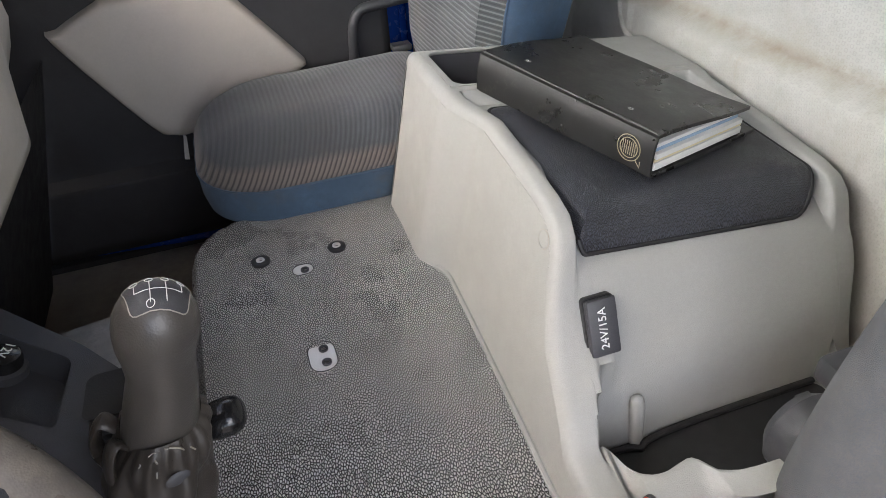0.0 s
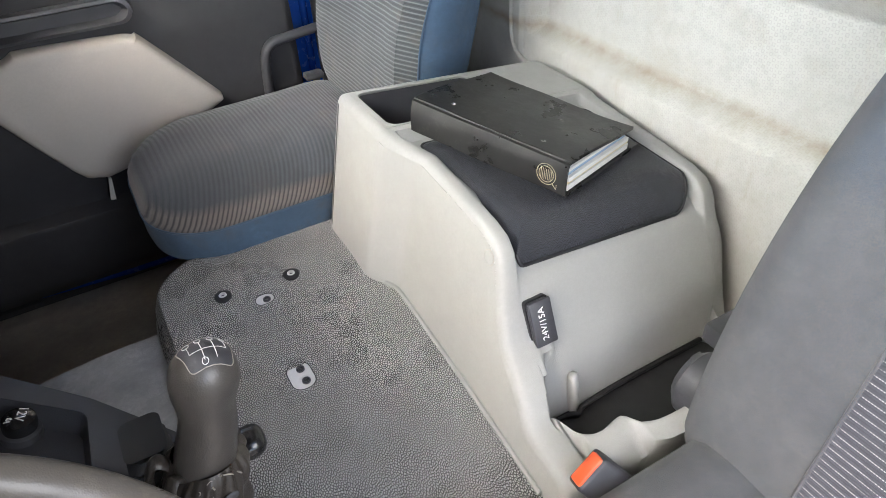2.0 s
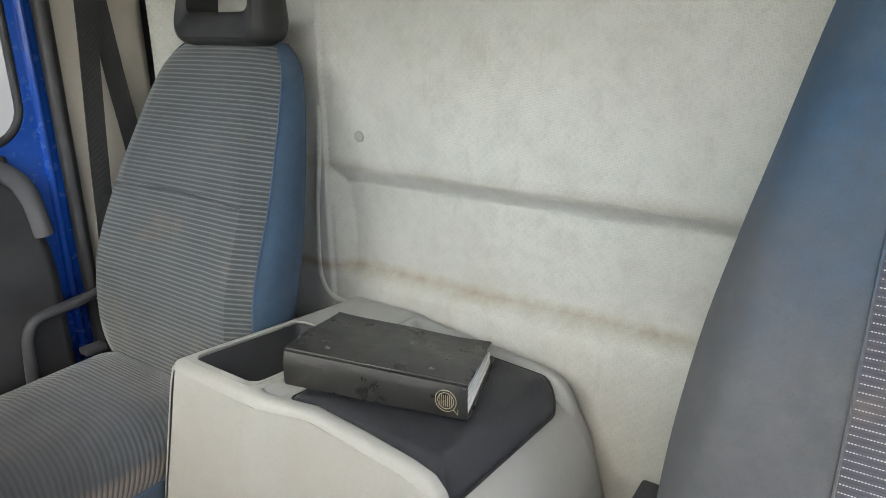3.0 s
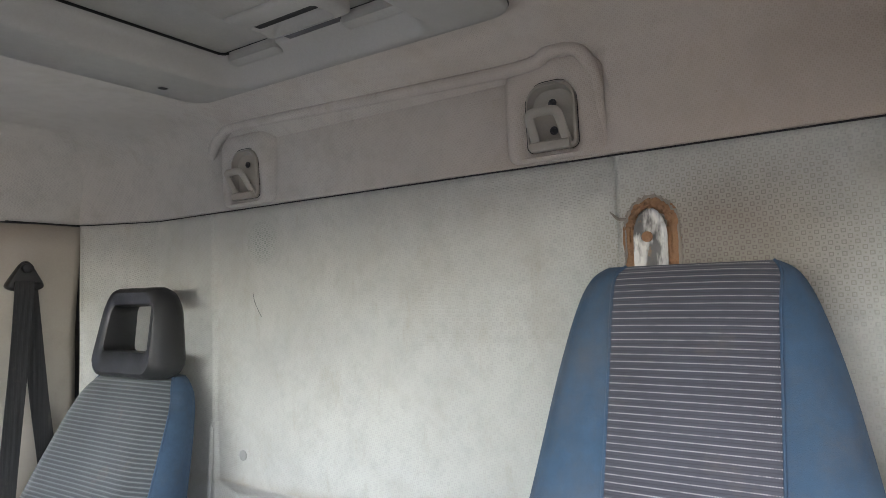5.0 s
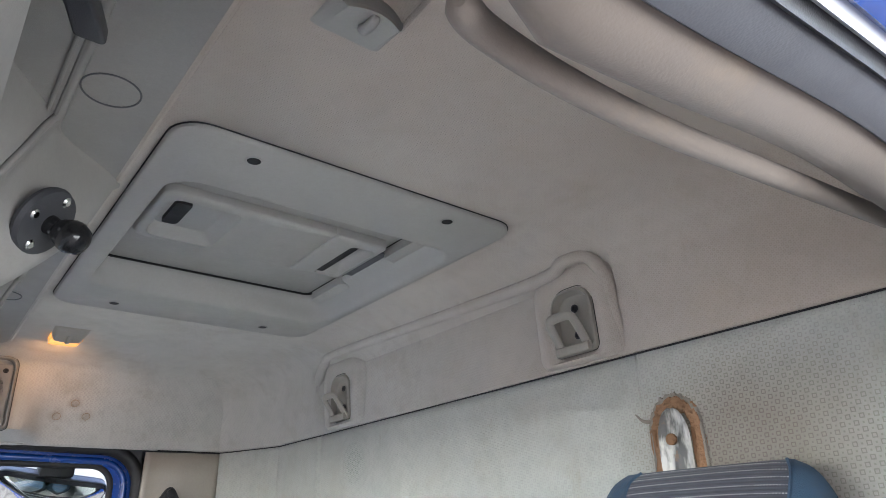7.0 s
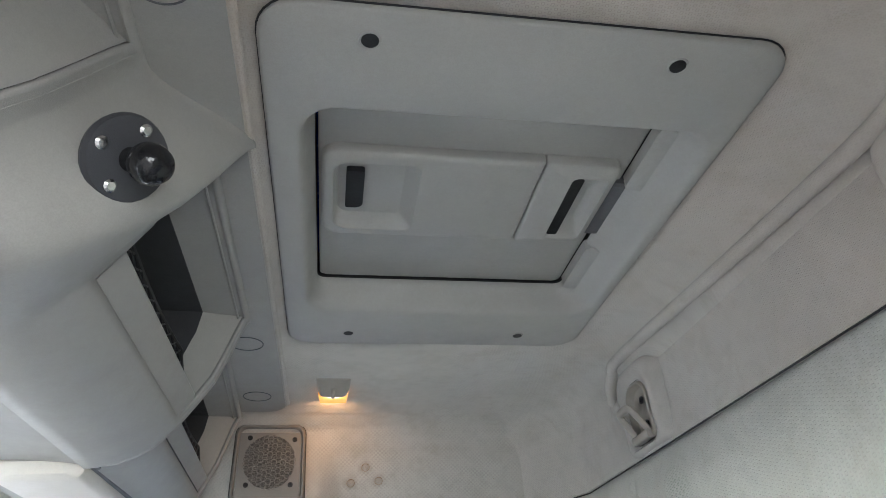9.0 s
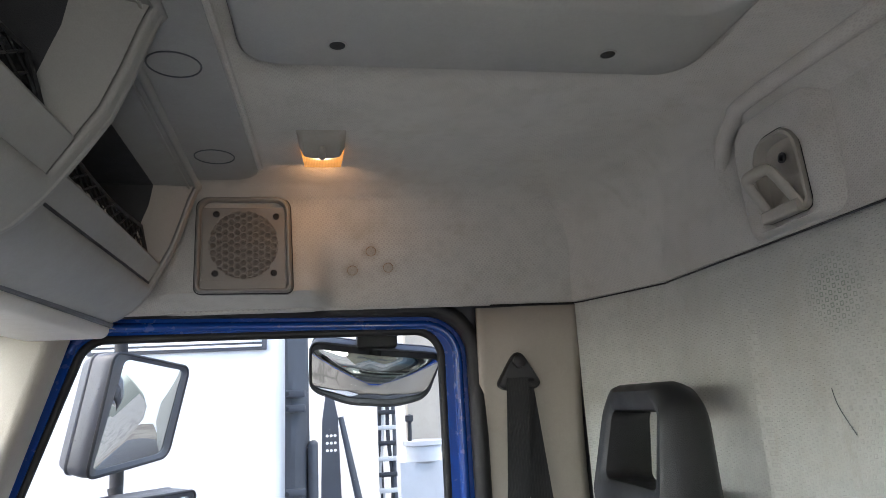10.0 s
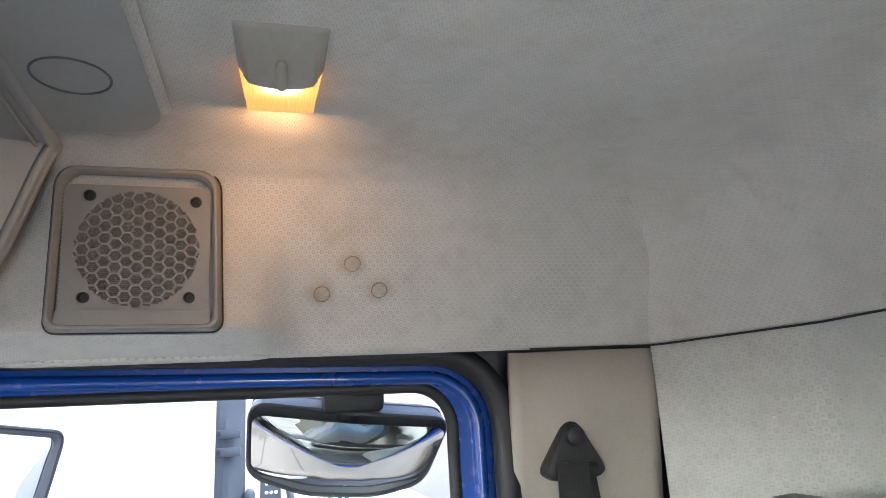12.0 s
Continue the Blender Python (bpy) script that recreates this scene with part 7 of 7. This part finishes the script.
def hoop(u, v):
    """A pressed strip with a rounded end and rolled edges."""
    w = math.sqrt(max(0.02, 1 - max(0.0, v - 0.70) ** 2 / 0.093))
    lift = 0.005 * abs(u) ** 3 + 0.0035 * noise.noise(Vector((u * 2.4, v * 4.0, 3.0)))
    return (0.7945 - lift, 0.14 + 0.027 * u * w, ZB - 0.095 + 0.152 * v)


part("bracket", grid(hoop, lin(-1, 1, 21), lin(0, 1, 31)), M_CRUMPLE, torn, "crumpled bare metal bracket")
part("bolt", lathe([(0.0085, 0.0), (0.0085, 0.004), (0.006, 0.0055), (0, 0.0055)], 16, aim((0.792, 0.145, ZB + 0.012), (-1, 0, 0)), caps=False), M_FOAM, torn, "rusty bolt head")

# ---------------------------------------------------------------- seat belts
belt = thing("seat_belt", (0.567, 1.73, 1.44), "black passenger seat belt hanging from its pillar guide", "seat belt")
am = aim((0.567, 1.722, 1.415), (0, -1, 0))
tri = rpoly([(-0.050, -0.034), (-0.034, -0.046), (0.034, -0.046), (0.050, -0.034), (0.010, 0.034), (-0.010, 0.034)], 0.016, 5)
part("guide", loft([[am @ Vector((a * k, b * k, d)) for a, b in tri] for d, k in ((-0.012, 0.97), (0.004, 1.0), (0.012, 0.96), (0.016, 0.86))]), M_HEADREST, belt, "black triangular belt guide")
part("guide_slot", tube([am @ Vector((a, -0.026, 0.0165)) for a in (-0.030, 0.030)], 0.004, 8), M_BLACKMAT, belt)
part("guide_bolt", lathe([(0.014, 0.016), (0.013, 0.026), (0.008, 0.029), (0.0, 0.029)], 18, am @ Matrix.Translation((0, 0.014, 0)), caps=False), M_RUBBER, belt)


def strap(pts, w, turn):
    rings_ = []
    line = curve_pts(pts, 8)
    for i, p in enumerate(line):
        a = radians(turn[0] + (turn[1] - turn[0]) * i / (len(line) - 1))
        s = Vector((math.cos(a), math.sin(a), 0)) * (w / 2)
        n_ = Vector((-math.sin(a), math.cos(a), 0)) * 0.0012
        rings_.append([p - s - n_, p + s - n_, p + s + n_, p - s + n_])
    return loft(rings_)


part("strap", strap([(0.560, 1.700, 1.395), (0.545, 1.690, 1.20), (0.515, 1.675, 0.90), (0.490, 1.660, 0.60), (0.470, 1.640, 0.42)], 0.047, (0, 14)), M_STRAP, belt, "black webbing")
part("strap", strap([(0.572, 1.712, 1.39), (0.600, 1.708, 1.10), (0.630, 1.702, 0.80), (0.640, 1.70, 0.30)], 0.047, (0, -6)), M_STRAP, belt, "black webbing")
lb = thing("belt_anchor", (0.43, 1.62, 0.40), "black lower belt anchor beside the passenger seat", "belt anchor")
part("stalk", tube(curve_pts([(0.43, 1.645, 0.33), (0.42, 1.635, 0.42), (0.40, 1.625, 0.49)], 5), 0.012, 10, flat=0.5), M_DARK, lb)
part("tongue", box((0.375, 1.605, 0.475), (0.425, 1.640, 0.492), 0.005), M_DARK, lb)
db = thing("belt_guide_loop", (0.66, -0.24, 1.15), "dark grey driver belt guide loop on the pillar", "belt guide")
loop_o = rrect(-0.075, -0.045, 0.085, 0.045, 0.035, 6)
loop_i = rrect(-0.045, -0.018, 0.055, 0.016, 0.015, 6)
dm = Matrix.Translation((0.64, -0.215, 1.13)) @ pose(0, 0, 0, 90, 12, 30)
part("loop", plate(loop_o, [loop_i], lambda a, b, d: dm @ Vector((a, b, d)), -0.012, 0.012), M_DARKGREY, db)

# grab handle beside the passenger seat
grab = thing("grab_handle", (0.31, 1.70, 0.45), "dark grey bent tube grab handle by the door", "grab handle")
part("tube", tube(curve_pts([(0.285, 1.69, 0.36), (0.292, 1.69, 0.47), (0.300, 1.69, 0.535), (0.322, 1.69, 0.566), (0.36, 1.69, 0.573), (0.45, 1.70, 0.578), (0.51, 1.715, 0.58)], 6), 0.013, 12), M_DARK, grab)

# cloth-covered roof rail with a grip groove above the driver's door
rail = thing("roof_rail", (0.4, -0.26, 1.54), "cloth-covered roof rail with a grip groove", "roof rail")
def rail_ring(x):
    """Section of the padded rail: its inner lower edge overhangs a deep groove."""
    k = smooth(0.03, 0.12, x)
    zb = 1.528 + 0.046 * smooth(0.06, 0.50, x)
    pts = [(-0.244, zb + 0.010), (-0.247, zb + 0.002), (-0.254, zb - 0.004), (-0.268, zb - 0.006), (-0.290, zb + 0.002), (-0.306, zb + 0.018), (-0.308, zb + 0.035), (-0.308, zb + 0.060), (-0.282, zb + 0.060), (-0.258, zb + 0.035)]
    cy_, cz_ = -0.284, zb + 0.026
    return [(x, cy_ + (y - cy_) * k, cz_ + (z - cz_) * k) for y, z in pts]


bm = loft([rail_ring(x) for x in [0.045, 0.055, 0.07, 0.09, 0.12] + lin(0.15, 0.79, 24)])
part("rail", bm, M_RAIL, rail, angle=60)
# rounded ridge of the ceiling side, with the dark groove between it and the rail
lip_pts = curve_pts([(0.075, -0.236, 1.546), (0.105, -0.221, 1.553), (0.172, -0.217, 1.552), (0.265, -0.218, 1.554), (0.39, -0.220, 1.566), (0.55, -0.224, 1.581), (0.70, -0.230, 1.594), (0.775, -0.236, 1.604)], 8)
part("groove_lip", tube(lip_pts, [0.004, 0.007, 0.009] + [0.0105] * (len(lip_pts) - 6) + [0.009, 0.007, 0.004], 12), M_RAIL, rail, "edge of the grip groove")

def door_edge(name, y0, y1, up, material, label):
    """A strip that follows the rail along the door opening."""
    rows = []
    for x in lin(-0.30, 0.80, 30):
        zb = 1.528 + 0.046 * smooth(0.06, 0.50, x) - 0.10 * smooth(0.06, -0.34, x)
        rows.append([(x, y, zb + up + z) for y, z in ((y0, 0.002), (y0 - 0.004, -0.003), (y1 + 0.004, 0.001), (y1, 0.006), (y1, 0.030), (y0, 0.030))])
    part(name, loft(rows), material, rail, label, angle=50)


door_edge("door_seal", -0.296, -0.331, 0.004, M_SEALGREY, "grey rubber door seal")
door_edge("seal_lip", -0.3315, -0.342, 0.006, M_DARK, "dark lip of the seal")
door_edge("painted_edge", -0.3425, -0.352, 0.009, M_WHITEPAINT, "pale edge of the door opening")
door_edge("painted_sill", -0.3525, -0.385, 0.012, M_BLUE, "blue painted edge")

# marks left by three removed screws above the passenger's door
for x, y, z in ((0.258, 1.630, 1.657), (0.221, 1.647, 1.622), (0.293, 1.645, 1.626)):
    s = thing("plug_cap", (x, y, z), "cloth-covered screw plug with a brown stain", "plug cap", "plug caps over the door")
    part("cap", lathe([(0.0095, -0.004), (0.0095, 0.002), (0.008, 0.003), (0, 0.003)], 18, aim((x, y + 0.004, z), (0, -0.85, -0.52)), caps=False), M_LINER, s)
    part("ring_mark", tube([aim((x, y + 0.004, z), (0, -0.85, -0.52)) @ Vector((0.0098 * math.cos(a), 0.0098 * math.sin(a), 0.0016)) for a in lin(0, 2 * math.pi, 25)[:-1]], 0.0006, 5, True), M_FOAM, s, "brown ring of dirt")

# ---------------------------------------------------------------- outside
ground = part("ground", grid(lambda a, b: (a, b, -1.30), lin(-60, 60, 3), lin(-60, 60, 3)), M_CONCRETE)
tagged(ground, "worn grey concrete yard", "ground", kind="structure")


def wing_mirror(name, m, outline_, glass_, depth, label, arm_pts, bow, material, tilt=0.0):
    """Outline and glass as seen from the rear, (across, up); the housing tapers away behind them."""
    t = thing(name, m.translation, label, "mirror")
    outer, inner_ = rpoly([(-a, b) for a, b in outline_], 0.028, 6), rpoly([(-a, b) for a, b in glass_], 0.022, 6)
    cx_, cy_ = sum(p[0] for p in inner_) / len(inner_), sum(p[1] for p in inner_) / len(inner_)

    def ring_(pts, d, k=1.0, shift=0.0):
        return [m @ Vector((shift + cx_ + (a - cx_) * k, cy_ + (b - cy_) * k, d)) for a, b in pts]

    rings_ = [ring_(outer, depth, 0.60), ring_(outer, depth * 0.97, 0.78), ring_(outer, depth * 0.86, 0.90), ring_(outer, depth * 0.62, 0.965), ring_(outer, depth * 0.60, 0.985), ring_(outer, depth * 0.56, 0.985), ring_(outer, depth * 0.54, 0.972), ring_(outer, depth * 0.25, 1.0), ring_(outer, 0.004, 1.0), ring_(outer, -0.002, 0.985), ring_(inner_, -0.001, 1.06), ring_(inner_, 0.006, 1.0)]
    bm_ = loft(rings_, caps=False)
    bm_.faces.new(list(bm_.verts)[:len(outer)])
    part("housing", bm_, material, t, "grey plastic housing", angle=50)
    part("rim", tube(ring_(outer, -0.001, 0.99), 0.0035, 8, True), M_DARK, t, "black rim")
    rings_ = [ring_(inner_, 0.005 - bow * (1 - k * k), k * 1.01) for k in (1.0, 0.9, 0.8, 0.7, 0.6, 0.5, 0.4, 0.3, 0.2, 0.1)]
    g = loft(rings_, caps=False)
    inv = m.inverted()
    for v in g.verts:
        v.co += (m.to_3x3() @ Vector((0, 0, 1))) * (tilt * (-0.075 - (inv @ v.co).y))
    g.faces.new(list(g.verts)[-len(inner_):])
    part("glass", g, M_MIRROR, t, "convex mirror glass", angle=80)
    part("arm", tube(curve_pts(arm_pts, 6), 0.016, 10), M_DARK, t)
    return t


wide = look((-0.252, 2.00, 1.372), (0.70, 1.60, 1.28))
wing_mirror("door_mirror", wide, [(-0.128, 0.128), (0.148, 0.104), (0.098, -0.114), (-0.165, -0.138)], [(-0.085, 0.112), (0.134, 0.092), (0.086, -0.102), (-0.142, -0.122)], 0.10, "large grey outside door mirror", [(-0.33, 1.84, 1.62), (-0.33, 2.03, 1.58), (-0.33, 2.06, 1.35), (-0.33, 2.06, 1.0), (-0.33, 1.84, 0.95)], 0.016, M_HOUSING)
kerb = look((0.272, 1.872, 1.425), (0.25, 1.22, 0.94), 6)
kerb_t = wing_mirror("kerb_mirror", kerb, [(-0.150, 0.078), (0.0, 0.066), (0.150, 0.062), (0.128, -0.060), (0.055, -0.088), (-0.055, -0.086), (-0.144, -0.050)], [(-0.143, 0.070), (0.0, 0.058), (0.142, 0.055), (0.121, -0.055), (0.053, -0.081), (-0.053, -0.079), (-0.137, -0.045)], 0.05, "wide convex kerb mirror above the side window", [(0.275, 1.83, 1.56), (0.275, 1.87, 1.52), (0.275, 1.895, 1.46)], 0.030, M_HOUSING, 0.17)
part("bracket", box((0.232, 1.815, 1.478), (0.322, 1.880, 1.532), 0.008), M_BLACKMAT, kerb_t, "black mounting bracket")
low_m = look((-0.235, 2.03, 1.07), (0.70, 1.62, 0.90))
wing_mirror("wide_angle_mirror", low_m, [(-0.14, 0.115), (0.14, 0.105), (0.12, -0.10), (-0.14, -0.10)], [(-0.12, 0.10), (0.125, 0.09), (0.108, -0.09), (-0.125, -0.09)], 0.11, "smaller wide-angle mirror below the door mirror", [(-0.33, 2.06, 1.20), (-0.31, 2.06, 1.10)], 0.03, M_HOUSING)

# frame and front wheels under the cab
frame_ob = thing("truck_chassis", (0.0, 0.70, -1.30), "dark steel truck frame with two front wheels", "chassis")
for yy in (0.28, 1.12):
    part("rail", box((-0.9, yy - 0.05, -0.62), (2.6, yy + 0.05, -0.36), 0.01), M_DARK, frame_ob)
part("axle", tube([(-0.15, -0.05, -0.80), (-0.15, 1.45, -0.80)], 0.07, 16), M_DARK, frame_ob)
for ya, yb in ((-0.20, 0.08), (1.32, 1.60)):
    w_ = part("wheel", lathe([(0.28, ya + 0.02), (0.46, ya), (0.50, ya + 0.05), (0.50, yb - 0.05), (0.46, yb), (0.28, yb - 0.02), (0.28, ya + 0.02)], 40, pose(-0.15, 0, -0.80, -90, 0, 0), caps=False), M_RUBBER, frame_ob, "black tyre")
    part("rim", lathe([(0.28, ya + 0.03), (0.24, ya + 0.06), (0.10, (ya + yb) / 2), (0.0, (ya + yb) / 2)], 32, pose(-0.15, 0, -0.80, -90, 0, 0), caps=False), M_TRUCKGREY, w_)
for k, yy in enumerate((0.28, 1.12)):
    part("mount", box((-0.6, yy - 0.04, -0.37), (-0.5, yy + 0.04, -0.055), 0.005), M_DARK, frame_ob)
    part("mount", box((0.6, yy - 0.04, -0.37), (0.7, yy + 0.04, -0.055), 0.005), M_DARK, frame_ob)

# white truck parked alongside
truck = thing("parked_truck", (-1.2, 3.9, -1.30), "white truck cab parked alongside", "truck")
part("cab", box((-2.4, 3.5, -0.5), (-0.30, 5.5, 2.9), 0.03, 2, box((-2.4, 3.2, -0.5), (-0.045, 3.49, 2.9), 0.03, 4)), M_WHITEPAINT, truck)
part("grille", box((-0.80, 3.185, 1.605), (-0.10, 3.21, 1.715), 0.004), M_HOUSING, truck, "grey louvred grille")
for k in range(5):
    part("louvre", box((-0.78, 3.176, 1.617 + k * 0.019), (-0.12, 3.19, 1.628 + k * 0.019), 0.002), M_WHITEPAINT, truck)
part("side_window", box((-2.0, 3.185, 0.95), (-1.25, 3.21, 1.75), 0.02), M_HOUSING, truck, "dark side window")
# torn plastic column at the back of its cab, with folds, brackets and bolts
rnd = random.Random(12)


def column_place(u, v):
    fold = 0.020 * math.sin(9 * v + 3 * u) + 0.030 * noise.noise(Vector((u * 3.0, v * 5.0, 2.0)))
    return (-0.145 + 0.160 * u + 0.3 * fold * (0.2 if u < 0.2 else 1.0), 4.25 - 0.06 * math.sin(math.pi * u) + fold, -0.4 + 3.0 * v)


col_ob = part("side_deflector", grid(column_place, lin(0, 1, 9), lin(0, 1, 60)), M_TRUCKGREY, truck, "crumpled grey side deflector", angle=25)
md = col_ob.modifiers.new("thickness", "SOLIDIFY")
md.thickness, md.offset = 0.02, 0.0
part("deflector_gap", box((-0.20, 4.28, -0.4), (-0.13, 4.36, 2.6), 0.01), M_DARK, truck)
for zz in (1.44, 1.36, 0.92):
    part("clamp", box((-0.10, 4.13, zz - 0.02), (0.012, 4.20, zz + 0.02), 0.008), M_TRUCKGREY, truck)
    part("bolt", lathe([(0.012, 0.0), (0.012, 0.012), (0.0, 0.014)], 10, aim((-0.085, 4.13, zz), (0, -1, 0)), caps=False), M_DARK, truck)
part("air_duct", box((0.02, 4.22, 0.2), (0.075, 4.35, 1.18), 0.025, 3), M_TRUCKGREY, truck, "grey air duct")
part("corrugated_hose", tube(curve_pts([(0.05, 4.2, 0.20), (0.06, 4.2, 0.62), (0.07, 4.22, 0.86)], 12), [0.032 if i % 2 else 0.024 for i in range(25)], 10), M_DARK, truck)
bracket_ = [(0.085, -0.4), (0.215, -0.4), (0.205, 0.80), (0.190, 1.30), (0.165, 1.42), (0.120, 1.42), (0.100, 1.28), (0.090, 0.80)]
holes_ = [[(0.150 + 0.022 * i + 0.009 * math.cos(q), 1.12 + 0.04 * j + 0.009 * math.sin(q)) for q in lin(0, 2 * math.pi, 9)[:-1]] for i in (-1, 0, 1) for j in (0, 1, 2)]
part("bracket_arm", plate(bracket_, holes_, lambda a, b, d: (a, 4.25 + d, b), 0.0, 0.03), M_TRUCKGREY, truck, "perforated steel arm")
part("strut", tube([(0.205, 4.25, 1.30), (0.300, 4.25, 0.84), (0.315, 4.25, 0.70)], [0.016, 0.022, 0.022], 10), M_HOUSING, truck)
part("strut_foot", box((0.27, 4.22, 0.62), (0.37, 4.32, 0.74), 0.02), M_TRUCKGREY, truck)
for k, (xx, mat_) in enumerate(((0.425, M_DARK), (0.452, M_METAL), (0.478, M_DARK), (0.503, M_TRUCKGREY))):
    hose = curve_pts([(xx, 4.25 + 0.02 * k, 1.50), (xx + rnd.uniform(-0.02, 0.02), 4.25, 1.20), (xx + rnd.uniform(-0.03, 0.02), 4.25, 0.95), (xx + rnd.uniform(-0.03, 0.02), 4.25, 0.70), (xx - 0.02, 4.25, -0.2)], 6)
    part("hose", tube(hose, 0.011, 8), mat_, truck)
for k in range(9):
    part("hose_clip", box((0.412, 4.225, 0.62 + 0.085 * k), (0.515, 4.245, 0.645 + 0.085 * k), 0.004), M_LETTER if k % 2 else M_DARK, truck)
part("chassis", box((-2.0, 3.4, -0.95), (4.5, 5.3, -0.5), 0.05), M_DARK, truck)
for x in (-1.3, 2.6):
    part("wheel", tube([(x, 3.22, -0.8), (x, 3.55, -0.8)], 0.5, 32), M_RUBBER, truck)
tank = thing("tank", (0.75, 5.2, -1.30), "white painted tank with a round lid behind the truck", "tank")
part("shell", loft([[(x, 5.2, b) for b in (-1.3, 0.95)] + [(x, 6.0, 0.95), (x, 6.0, -1.3)] for x in (0.62, 1.15)]), M_WHITEPAINT, tank)
part("lid", lathe([(0.13, 0.0), (0.13, 0.10), (0.145, 0.11), (0.145, 0.14), (0.0, 0.15)], 24, Matrix.Translation((0.80, 5.30, 0.95)), caps=False), M_WHITEPAINT, tank)
part("valve", lathe([(0.015, 0.0), (0.015, 0.14), (0.03, 0.15), (0.03, 0.19), (0.0, 0.2)], 12, Matrix.Translation((0.70, 5.25, 1.08)), caps=False), M_DARK, tank)
wallb = part("building", box((-10, 9.0, -1.3), (14, 9.4, 6.0)), M_WHITEPAINT)
tagged(wallb, "pale metal-clad hall across the yard", "building", kind="structure")
yard_wall = part("yard_wall", box((0.773, 6.05, -1.3), (4.5, 6.25, 4.5), 0.01), M_YARDWALL)
tagged(yard_wall, "beige rendered yard wall behind the tank", "wall", kind="structure")
